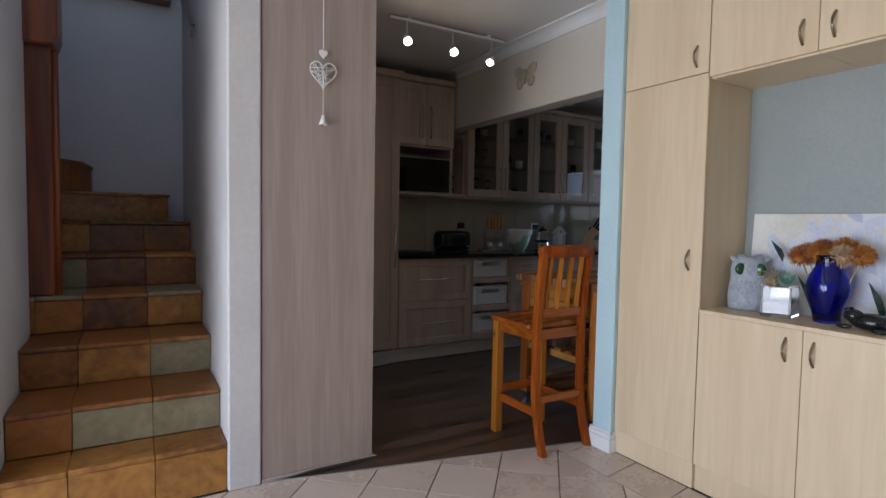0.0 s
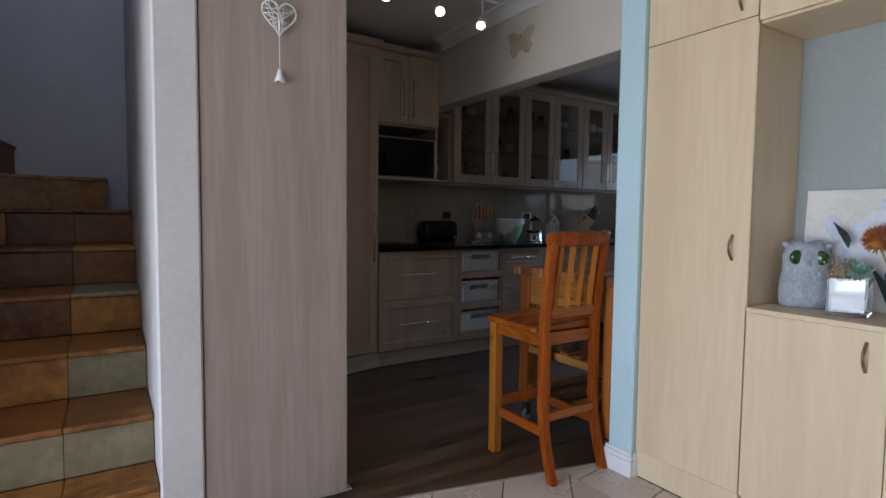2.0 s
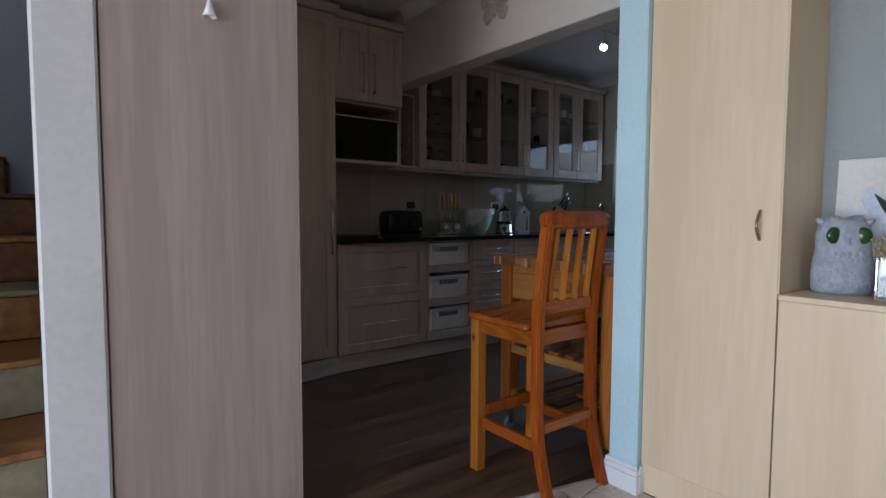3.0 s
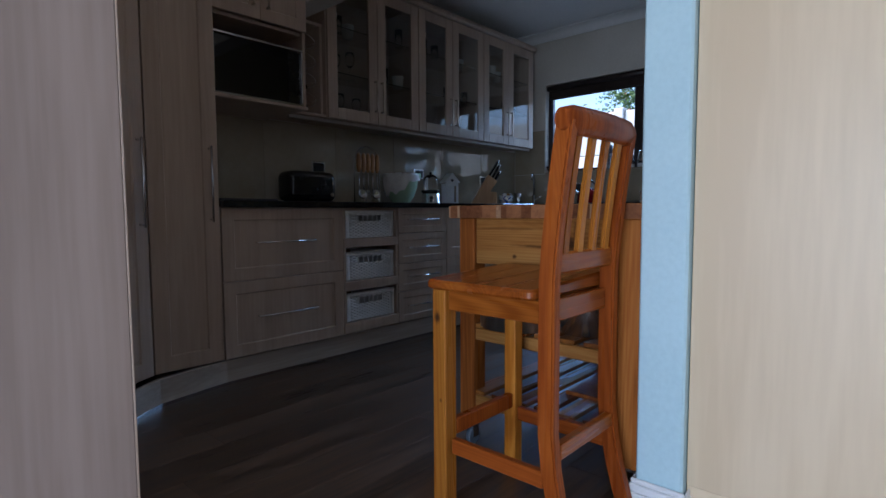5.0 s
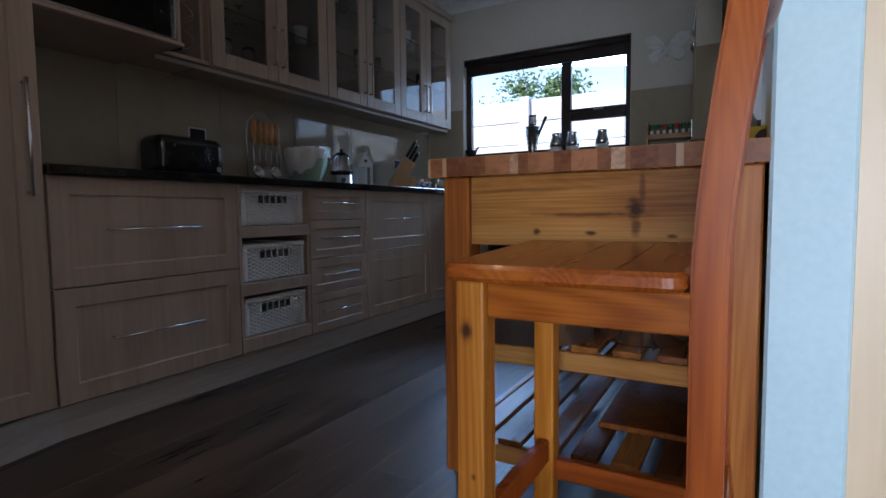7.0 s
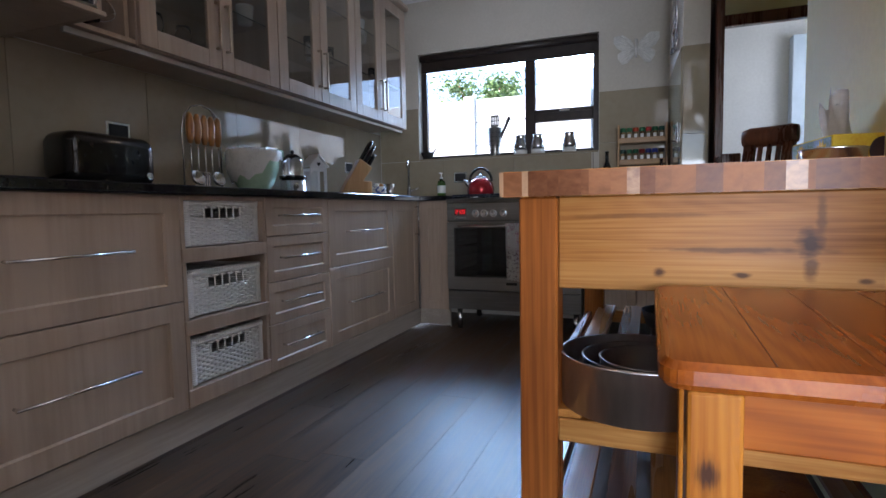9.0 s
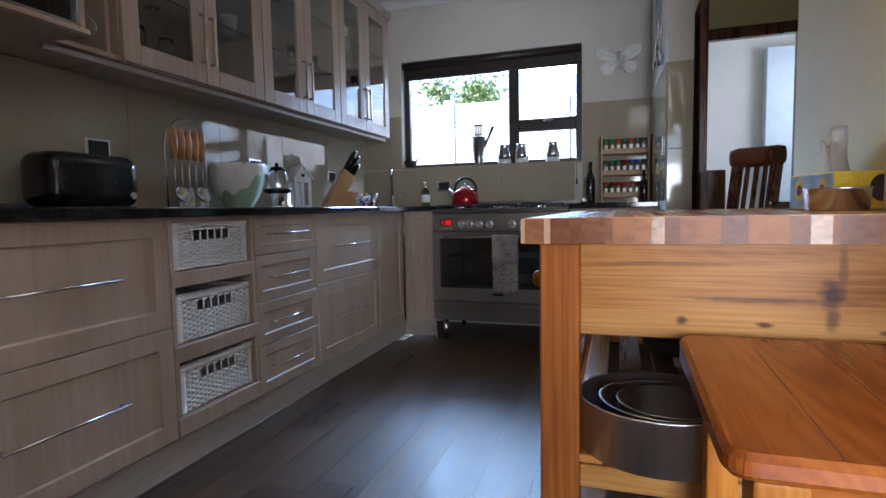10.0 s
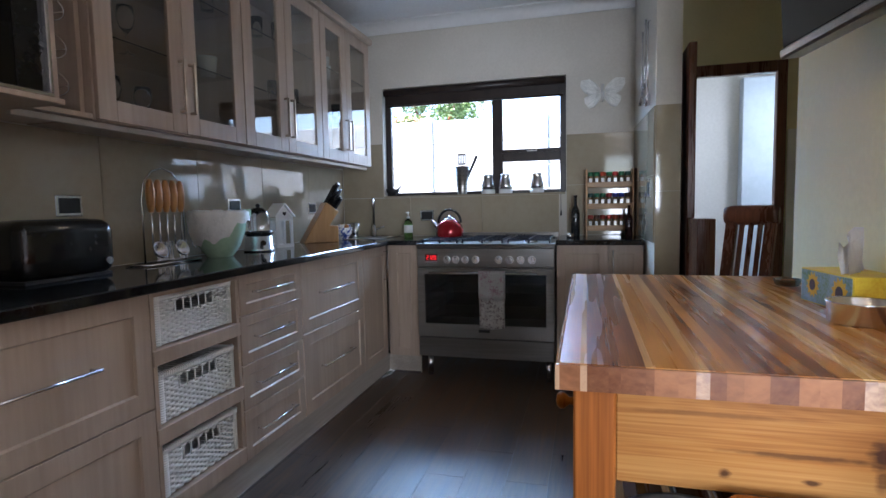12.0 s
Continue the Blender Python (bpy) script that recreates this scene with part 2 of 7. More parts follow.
def rod(a, b, r0, r1=None, n=10, bm=None, caps=True):
    """A round bar from a to b."""
    out = bm or bmesh.new()
    a, b = Vector(a), Vector(b)
    tmp = bmesh.new()
    bmesh.ops.create_cone(tmp, cap_ends=caps, segments=n, radius1=r0, radius2=r0 if r1 is None else r1, depth=(b - a).length)
    for f in tmp.faces:
        f.smooth = len(f.verts) == 4
    q = (b - a).to_track_quat("Z", "Y").to_matrix().to_4x4()
    return merge(out, tmp, Matrix.Translation((a + b) / 2) @ q)


def tube(points, r, n=8, bm=None, closed=False):
    """A round bar bent through points."""
    out = bm or bmesh.new()
    pts = [Vector(p) for p in points]
    rings, count = [], len(pts)
    for i, p in enumerate(pts):
        before, after = (pts[i - 1], pts[(i + 1) % count]) if closed else (pts[max(i - 1, 0)], pts[min(i + 1, count - 1)])
        q = (after - before).to_track_quat("Z", "Y")
        rings.append([out.verts.new(p + q @ Vector((r * math.cos(6.28318 * k / n), r * math.sin(6.28318 * k / n), 0))) for k in range(n)])
    pairs = list(zip(rings, rings[1:])) + ([(rings[-1], rings[0])] if closed else [])
    for a, b in pairs:
        if closed and a is rings[-1]:
            shift = min(range(n), key=lambda s: sum((a[k].co - b[(k + s) % n].co).length for k in range(n)))
            b = [b[(k + shift) % n] for k in range(n)]
        for k in range(n):
            out.faces.new((a[k], a[(k + 1) % n], b[(k + 1) % n], b[k])).smooth = True
    if not closed:
        out.faces.new(rings[0])
        out.faces.new(list(reversed(rings[-1])))
    return out


def lathe(profile, centre=(0, 0, 0), n=28, bm=None):
    """A turned body: (radius, height) points revolved round an upright axis."""
    out = bm or bmesh.new()
    c = Vector(centre)
    rings = []
    for r, z in profile:
        if r < 1e-5:
            rings.append([out.verts.new(c + Vector((0, 0, z)))])
        else:
            rings.append([out.verts.new(c + Vector((r * math.cos(6.28318 * k / n), r * math.sin(6.28318 * k / n), z))) for k in range(n)])
    for a, b in zip(rings, rings[1:]):
        for k in range(n):
            vs = [a[k % len(a)], a[(k + 1) % len(a)], b[(k + 1) % len(b)], b[k % len(b)]]
            vs = [v for i, v in enumerate(vs) if v not in vs[:i]]
            if len(vs) > 2:
                out.faces.new(vs).smooth = True
    return out


def shaker(x0, x1, z0, z1, y, thick=0.02, rail=0.065, depth=0.007, hole=False):
    """A framed front that faces -y, with a sunk field, or with an open field for glass."""
    bm = bmesh.new()
    if hole:
        for b in ((x0, x0 + rail, z0, z1), (x1 - rail, x1, z0, z1), (x0 + rail, x1 - rail, z0, z0 + rail), (x0 + rail, x1 - rail, z1 - rail, z1)):
            box(b[0], b[1], y, y + thick, b[2], b[3], 0.002, bm)
        return bm
    box(x0, x1, y, y + thick, z0, z1, 0.002, bm)
    bm.normal_update()
    front = max((f for f in bm.faces if abs(f.normal.y) > 0.9 and f.calc_center_median().y < y + thick / 2), key=lambda f: f.calc_area())
    bmesh.ops.inset_region(bm, faces=[front], thickness=rail - 0.002, use_even_offset=True)
    bmesh.ops.inset_region(bm, faces=[front], thickness=0.006, depth=-depth, use_even_offset=True)
    return bm


def square_handle(x, y, z0, z1):
    """An upright square bar that stands off its door on two short feet."""
    bm = box(x - 0.006, x + 0.006, y - 0.034, y - 0.022, z0, z1, 0.002)
    for z in (z0, z1 - 0.012):
        box(x - 0.006, x + 0.006, y - 0.0225, y + 0.001, z, z + 0.012, 0.001, bm)
    return bm


def bar_handle(a, b, out, r=0.005, stand=0.03):
    """A straight bar handle on two posts; out: the way it stands off."""
    a, b, out = Vector(a), Vector(b), Vector(out).normalized()
    along = (b - a).normalized()
    bm = rod(a + out * stand - along * 0.012, b + out * stand + along * 0.012, r)
    for p in (a, b):
        rod(p - out * 0.001, p + out * stand, r * 0.9, bm=bm)
    return bm


# ---- structure ----
H = 2.71


def with_hole(axis, at0, at1, a0, a1, z0, z1, h0, h1, hz0, hz1):
    """A wall slab with one opening. axis: the way that the wall faces; a: along it; h: the opening."""
    bm = bmesh.new()
    for b0, b1, c0, c1 in ((a0, h0, z0, z1), (h1, a1, z0, z1), (h0, h1, z0, hz0), (h0, h1, hz1, z1)):
        if b1 - b0 > 0.001 and c1 - c0 > 0.001:
            if axis == "x":
                box(at0, at1, b0, b1, c0, c1, 0, bm)
            else:
                box(b0, b1, at0, at1, c0, c1, 0, bm)
    return bm


setting("wall_north", box(0.685, 5.92, 4.72, 4.87, 0, H, 0), M_WALL, "beige painted kitchen wall behind the cabinets", "wall")
setting("wall_east", with_hole("x", 5.77, 5.92, 2.20, 4.72, 0, H, 2.858, 4.340, 1.308, 2.19), M_WALL, "beige painted kitchen wall with a window opening", "wall")
setting("wall_stub", prism([(4.86, 2.19), (5.77, 2.19), (5.77, 2.365), (4.86, 2.327)], 0, H), M_WALL, "short beige wall beside the cooker counter", "wall")
setting("wall_door", with_hole("x", 5.62, 5.77, 1.20, 2.19, 0, H, 1.43, 2.15, 0, 2.135), M_GREEN_WALL, "pale wall with the scullery doorway", "wall")
setting("wall_passage", box(3.63, 5.62, 1.20, 1.35, 0, H, 0), M_GREEN_WALL, "pale green wall of the recess beside the door", "wall")
setting("wall_south", box(2.52, 3.69, 1.885, 2.004, 0, H, 0), M_GREEN_WALL, "pale green painted kitchen wall beside the table", "wall")
setting("wall_recess", box(3.48, 3.63, 1.35, 1.885, 0, H, 0), M_GREEN_WALL, "pale green return wall", "wall")
# thin end cap, so that the sky-lit face has its own blue colour
setting("pillar", box(2.475, 2.52, 1.878, 2.012, 0, H, 0.006), M_SKYLIT_WALL, "wall end at the kitchen opening, tinted blue for sky light", "wall")
setting("wall_scullery", box(7.0, 7.1, 0.6, 2.19, 0, H, 0), M_WHITE_WALL, "white scullery wall seen through the doorway", "wall")
setting("wall_scullery_side", box(5.77, 7.0, 2.195, 2.245, 0, H, 0), M_WHITE_WALL, "white scullery side wall", "wall")
setting("wall_scullery_south", box(5.62, 7.1, 0.5, 0.6, 0, H, 0), M_WHITE_WALL, "white scullery end wall", "wall")
setting("beam", box(2.825, 2.975, 2.004, 4.72, 2.165, H, 0.006), M_WALL, "beige plastered downstand beam across the kitchen", "beam")
setting("wall_closet", box(2.87, 2.97, -3.6, 1.885, 0, H, 0), mat("grey_green_wall_paint", (0.29, 0.325, 0.312), (0.33, 0.365, 0.352), 1.5, rough=0.6, bump=0.06, fine=40), "grey-blue wall behind the built-in cupboards", "wall")
setting("wall_front_west", with_hole("x", -3.1, -3.0, -3.6, 2.42, 0, H, -0.85, 2.3, 0.05, 2.3), M_WHITE_WALL, "white front room wall with wide glass doors", "wall")
# unseen wall, left without an opening to keep sky light off the cabinets
setting("wall_front_south", box(-3.0, 2.87, -3.6, -3.5, 0, H, 0), M_WHITE_WALL, "plain white front room wall, closed and out of view", "wall")
setting("wall_front_north", box(-3.0, -0.32, 2.42, 2.57, 0, 5.0, 0), M_WHITE_WALL, "white wall beside the stairs", "wall")
setting("wall_stair_left", box(-0.47, -0.32, 2.57, 3.39, 0, 5.0, 0), M_WHITE_WALL, "white wall at the foot of the stairs", "wall")
setting("wall_stair_right", box(0.535, 0.685, 2.42, 4.87, 0, 5.0, 0.008), M_WHITE_WALL, "white plastered wall between stairs and kitchen", "wall")
setting("wall_stair_back", box(-1.6, 0.535, 4.75, 4.87, 0, 5.0, 0), M_WHITE_WALL, "white plastered wall at the turn of the stairs", "wall")
setting("wall_stair_end", box(-1.7, -1.6, 2.57, 4.87, 0, 5.0, 0), M_WHITE_WALL, "white end wall of the stairwell", "wall")
setting("ceiling", box(0.685, 7.1, 2.04, 4.87, H, H + 0.12, 0), M_CEIL, "white painted kitchen ceiling", "ceiling")
setting("ceiling_front", box(-3.1, 3.05, -3.6, 2.04, H, H + 0.12, 0), M_CEIL, "white painted front room ceiling", "ceiling")
setting("ceiling_passage", box(3.05, 7.1, 0.5, 2.04, H, H + 0.12, 0), M_CEIL, "white painted passage ceiling", "ceiling")
setting("ceiling_landing", box(-3.0, 0.685, 2.04, 2.42, H, H + 0.12, 0), M_CEIL, "white painted ceiling edge over the stairs", "ceiling")
setting("ceiling_stairs", box(-1.7, 0.685, 2.42, 4.87, 5.0, 5.1, 0), M_CEIL, "white ceiling high over the stairwell", "ceiling")
setting("floor", box(-3.1, 7.1, -3.6, 4.87, -0.1, -0.012, 0), M_GROUT, "brown grout bed under the floor tiles", "floor")
setting("ground", box(-150, 200, -150, 150, -0.3, -0.12, 0), mat("dry_lawn", (0.10, 0.12, 0.05), (0.19, 0.19, 0.09), 2, rough=0.95, bump=0.4), "dry grass ground outside the house", "ground")
# added lamp before a closed wall, for light from an unseen upstairs
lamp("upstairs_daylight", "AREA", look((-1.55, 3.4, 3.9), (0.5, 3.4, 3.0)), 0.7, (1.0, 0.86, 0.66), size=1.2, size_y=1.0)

# unseen pale strip, added to bounce sunlight up into the kitchen
setting("pavement", box(5.92, 8.46, -1.0, 12.0, -0.12, -0.06, 0.004), mat("bounce_paving", (0.42, 0.41, 0.38), (0.54, 0.53, 0.50), 3, rough=0.9, bump=0.3), "unseen pale paving added to bounce sunlight indoors", "pavement")

# ---- kitchen cabinets ----
def knots(m, spots):
    """Dark knots in a wood: (place in the part's own metres, half-sizes, darkness)."""
    nt = m.node_tree
    b = nt.nodes["Principled BSDF"]
    link = b.inputs["Base Color"].links[0]
    colour = link.from_socket
    tc = nt.nodes.new("ShaderNodeTexCoord")
    warp = nt.nodes.new("ShaderNodeTexNoise")
    warp.inputs["Scale"].default_value = 18
    for place, half, dark in spots:
        mp = nt.nodes.new("ShaderNodeMapping")
        mp.vector_type = "TEXTURE"
        mp.inputs["Location"].default_value, mp.inputs["Scale"].default_value = place, half
        nt.links.new(tc.outputs["Object"], mp.inputs["Vector"])
        ln = nt.nodes.new("ShaderNodeVectorMath")
        ln.operation = "LENGTH"
        nt.links.new(mp.outputs[0], ln.inputs[0])
        sub = nt.nodes.new("ShaderNodeMath")
        sub.operation = "ADD"
        nt.links.new(ln.outputs["Value"], sub.inputs[0])
        nt.links.new(warp.outputs[0], sub.inputs[1])
        mr = nt.nodes.new("ShaderNodeMapRange")
        mr.inputs[1].default_value, mr.inputs[2].default_value, mr.inputs[3].default_value, mr.inputs[4].default_value = 0.9, 1.6, dark, 0.0
        nt.links.new(sub.outputs[0], mr.inputs[0])
        mix = nt.nodes.new("ShaderNodeMix")
        mix.data_type = "RGBA"
        mix.inputs[7].default_value = (0.05, 0.018, 0.008, 1)
        nt.links.new(mr.outputs[0], mix.inputs[0])
        nt.links.new(colour, mix.inputs[6])
        colour = mix.outputs[2]
    nt.links.new(colour, b.inputs["Base Color"])
    return m


YF = 4.112
UP_Y = 4.378


def drawer(parent, x0, x1, z0, z1, y=YF, rail=0.06, grip=0.45):
    d = part("drawer_front", shaker(x0, x1, z0, z1, y, rail=rail), M_CAB_H, parent)
    c, w = (x0 + x1) / 2 - 0.018, (x1 - x0) * grip / 2
    part("handle", bar_handle((c - w, y, (z0 + z1) / 2 + 0.005), (c + w, y, (z0 + z1) / 2 + 0.005), (0, -1, 0)), M_CHROME, d, "slim satin chrome bar handle")


def carcass(x0, x1, y0, y1, z0, z1, t=0.018, shelves=(), back=True):
    bm = box(x0, x0 + t, y0, y1, z0, z1, 0.001)
    box(x1 - t, x1, y0, y1, z0, z1, 0.001, bm)
    box(x0 + t, x1 - t, y0, y1, z0, z0 + t, 0.001, bm)
    box(x0 + t, x1 - t, y0, y1, z1 - t, z1, 0.001, bm)
    if back:
        box(x0 + t, x1 - t, y1 - 0.008, y1, z0 + t, z1 - t, 0, bm)
    for z in shelves:
        box(x0 + t, x1 - t, y0 + 0.02, y1 - 0.008, z, z + t, 0.001, bm)
    return bm


def base_unit(name, x0, x1, label, category, fronts, grip):
    u = thing(name, ((x0 + x1) / 2, 4.45, 0), label, category, "kitchen base units")
    part("body", carcass(x0, x1, YF + 0.021, 4.715, 0.132, 0.942), M_CAB, u)
    for z0, z1 in fronts:
        drawer(u, x0 + 0.002, x1 - 0.002, z0, z1, rail=0.045 if z1 - z0 < 0.25 else 0.065, grip=grip)
    return u


base_unit("drawer_unit", 2.222, 3.002, "wide pale limed oak unit with two deep pan drawers", "drawer unit", ((0.135, 0.545), (0.549, 0.942)), 0.46)
base_unit("drawer_unit", 3.474, 3.976, "narrow pale limed oak unit with four shallow drawers", "drawer unit", ((0.135, 0.351), (0.355, 0.548), (0.552, 0.762), (0.766, 0.942)), 0.56)
base_unit("drawer_unit", 3.980, 4.752, "pale limed oak unit with two deep drawers beside the sink", "drawer unit", ((0.135, 0.564), (0.568, 0.942)), 0.48)

bu = thing("basket_unit", (3.24, 4.45, 0), "open pale oak unit holding three white wicker baskets", "basket unit", "kitchen base units")
part("body", carcass(3.005, 3.471, YF + 0.002, 4.715, 0.132, 0.942), M_CAB, bu)
for z0, z1 in ((0.135, 0.204), (0.410, 0.470), (0.688, 0.743)):
    part("shelf_rail", box(3.0035, 3.4725, YF - 0.003, YF + 0.03, z0, z1, 0.003), M_CAB_H, bu)
    part("shelf", box(3.024, 3.452, YF + 0.03, 4.70, z1 - 0.02, z1 - 0.002, 0.001), M_CAB_H, bu)


def wicker(x0, x1, y0, y1, z0, z1):
    """A basket of flat reeds woven over upright stakes, with wrapped borders and a row of open slots under the rim."""
    b = thing("wicker_basket", ((x0 + x1) / 2, (y0 + y1) / 2, z0), "white painted wicker basket with a row of open slots", "basket", "wicker baskets")
    rows, slots, cells = 16, (11, 15), 17
    xa, xb, za, zb = x0 + 0.026, x1 - 0.026, z0 + 0.006, z1 - 0.026
    dz, du = (zb - za) / rows, (xb - xa) / cells
    sa, sb = xa + (xb - xa) * 0.22, xa + (xb - xa) * 0.78
    bm = bmesh.new()
    for k in range(rows):
        z = za + dz * (k + 0.5)
        gap = slots[0] <= k < slots[1]
        for u0, u1 in ((xa, sa), (sb, xb)) if gap else ((xa, xb),):
            tube([(u0, y0 + 0.005, z), (u1, y0 + 0.005, z)], dz * 0.46, 5, bm)
        for n in range(k % 2, cells, 2):
            u0, u1 = max(xa, xa + du * (n - 0.18)), min(xb, xa + du * (n + 1.18))
            if not gap or u1 < sa + 0.004 or u0 > sb - 0.004:
                tube([(u0, y0 + 0.003, z), (u0 + 0.25 * (u1 - u0), y0 - 0.004, z), (u1 - 0.25 * (u1 - u0), y0 - 0.004, z), (u1, y0 + 0.003, z)], dz * 0.47, 6, bm)
    tagged(part("front_weave", bm, M_WICKER, b), kind="stuff")
    for i in range(6):
        x = sa + (sb - sa) * i / 5
        part("stake", rod((x, y0 + 0.001, za + dz * (slots[0] - 1)), (x, y0 + 0.001, zb + 0.004), 0.0034, n=6), M_WICKER, b)
    for x in (x0 + 0.013, x1 - 0.013):
        bm = bmesh.new()
        for k in range(20):
            z = z0 + 0.004 + (z1 - z0 - 0.012) * (k + 0.5) / 20
            tube([(x - 0.013, y0, z), (x - 0.006, y0 - 0.006, z), (x + 0.006, y0 - 0.006, z), (x + 0.013, y0, z)], (z1 - z0) / 42, 5, bm)
        part("wrapped_border", bm, M_WICKER, b)
    bm = bmesh.new()
    for k in range(46):
        x = x0 + (x1 - x0) * (k + 0.5) / 46
        tube([(x - 0.002, y0 + 0.002, zb), (x, y0 - 0.007, zb + 0.006), (x + 0.002, y0 - 0.006, z1 - 0.006), (x + 0.003, y0 + 0.004, z1)], (x1 - x0) / 96, 5, bm)
    part("wrapped_rim", bm, M_WICKER, b)
    part("back_rim", tube([(x0 + 0.004, y0 + 0.012, z1 - 0.01), (x0 + 0.004, y1, z1 - 0.01), (x1 - 0.004, y1, z1 - 0.01), (x1 - 0.004, y0 + 0.012, z1 - 0.01)], 0.009, 7), M_WICKER, b)
    for x in (x0 + 0.004, x1 - 0.004):
        bm = bmesh.new()
        for k in range(rows + 2):
            z = z0 + 0.006 + (z1 - z0 - 0.02) * (k + 0.5) / (rows + 2)
            tube([(x + 0.003 * math.cos(math.pi * (i + k)), y0 + 0.012 + (y1 - y0 - 0.012) * i / 12, z) for i in range(13)], dz * 0.5, 4, bm)
        part("side_weave", bm, M_WICKER, b)
    part("bottom", box(x0 + 0.006, x1 - 0.006, y0 + 0.01, y1, z0 + 0.002, z0 + 0.012, 0), M_WICKER, b)
    return b


for z0 in (0.744, 0.471, 0.205):
    wicker(3.036, 3.442, YF + 0.022, 4.60, z0, z0 + 0.184)

u = thing("base_cabinet", (4.97, 4.45, 0), "narrow pale limed oak corner cabinet with a bar handle", "cabinet", "kitchen base units")
part("body", carcass(4.756, 5.195, YF + 0.021, 4.715, 0.132, 0.942), M_CAB, u)
d = part("door", shaker(4.758, 5.175, 0.135, 0.942, YF), M_CAB, u)
part("handle", bar_handle((5.125, YF, 0.70), (5.125, YF, 0.90), (0, -1, 0)), M_CHROME, d, "slim satin chrome bar handle")


def east_unit(y0, y1, doors, label, handles):
    """A cabinet on the window wall; its doors face the room along -x."""
    u = thing("base_cabinet", (5.5, (y0 + y1) / 2, 0), label, "cabinet", "kitchen base units")
    m = Matrix.Translation((5.18, 0, 0)) @ pose(0, 0, 0, 0, 0, -90)
    part("body", turned(carcass(-y1, -y0, 0.021, 0.58, 0.132, 0.942), m), M_CAB, u)
    for a, b in doors:
        d = part("door", turned(shaker(-b + 0.002, -a - 0.002, 0.135, 0.942, 0, rail=0.055), m), M_CAB, u)
        for h in handles:
            if a < h < b:
                part("handle", bar_handle((5.18, h, 0.72), (5.18, h, 0.90), (-1, 0, 0)), M_CHROME, d, "slim satin chrome bar handle")
    return u


east_unit(3.873, YF - 0.002, ((3.873, YF - 0.022),), "pale limed oak corner cabinet beside the cooker", ())
east_unit(2.352, 2.90, ((2.352, 2.568), (2.568, 2.90)), "pale limed oak two-door cabinet under the spice rack", (2.54,))

M_PLINTH = mat("taupe_plinth", (0.33, 0.28, 0.23), (0.43, 0.37, 0.31), 6, (0.06, 1, 1), rough=0.4)
setting("plinth", prism([(1.55, 3.82), (1.87, 4.044), (2.23, 4.12), (5.21, 4.12), (5.21, 3.873), (5.23, 3.873), (5.23, 4.14), (2.22, 4.14), (1.86, 4.065), (1.54, 3.84)], 0, 0.130), M_PLINTH, "taupe kickboard under the kitchen units", "plinth")
setting("plinth_strip", prism([(1.55, 3.813), (1.872, 4.038), (2.23, 4.113), (5.203, 4.113), (5.203, 3.873), (5.209, 3.873), (5.209, 4.118), (2.23, 4.118), (1.87, 4.043), (1.55, 3.818)], 0, 0.016), M_CHROME, "thin aluminium strip along the kickboard", "trim")

# worktops
solid("worktop", prism([(2.222, 4.078), (5.145, 4.078), (5.145, 3.872), (5.765, 3.872), (5.765, 4.715), (2.222, 4.715)], 0.944, 0.978, 0.004), M_STONE, "polished black granite worktop along the wall", "worktop", "worktops")
solid("worktop", box(5.145, 5.765, 2.35, 2.902, 0.944, 0.978, 0.004), M_STONE, "polished black granite worktop under the spice rack", "worktop", "worktops")

# tall cupboards
tc = thing("tall_cabinet", (2.05, 4.4, 0), "tall pale limed oak larder cupboard with bar handles", "cupboard")
part("body", prism([(1.46, 3.89), (1.872, 4.140), (2.217, 4.140), (2.217, 4.715), (1.46, 4.715)], 0.130, 2.535), M_CAB, tc)
d = part("door", shaker(1.876, 2.217, 0.135, 2.53, 4.118, rail=0.075), M_CAB, tc)
part("handle", bar_handle((2.172, 4.118, 0.88), (2.172, 4.118, 1.24), (0, -1, 0), 0.006), M_CHROME, d, "long satin chrome bar handle")
ang = math.degrees(math.atan2(0.25, 0.412))
m = Matrix.Translation((1.459, 3.868, 0)) @ pose(0, 0, 0, 0, 0, ang)
d = part("door", turned(shaker(0.0, 0.478, 0.135, 2.53, -0.002, rail=0.075), m), M_CAB, tc)
part("handle", turned(bar_handle((0.43, 0, 0.86), (0.43, 0, 1.25), (0, -1, 0), 0.006), m), M_CHROME, d, "long satin chrome bar handle")
part("cornice", prism([(1.44, 3.82), (1.885, 4.083), (2.25, 4.083), (2.25, 4.715), (1.44, 4.715)], 2.535, 2.595, 0.01), M_CAB_H, tc)

# microwave housing
mc = thing("microwave_cabinet", (2.52, 4.45, 1.53), "pale limed oak wall cupboard over a microwave niche", "cupboard")
part("body", carcass(2.222, 2.82, 4.211, 4.715, 1.53, 2.55, shelves=(1.968,)), M_CAB, mc)
for x0, x1, hx in ((2.224, 2.52, 2.475), (2.522, 2.818, 2.565)):
    d = part("door", shaker(x0, x1, 1.985, 2.545, 4.19), M_CAB, mc)
    part("handle", square_handle(hx, 4.19, 2.05, 2.34), M_NICKEL, d, "square satin nickel bar handle")
part("cornice", box(2.21, 2.824, 4.155, 4.715, 2.55, 2.60, 0.012), M_CAB_H, mc)
part("rail", box(2.222, 2.82, 4.19, 4.211, 1.53, 1.546, 0.002), M_CAB_H, mc)

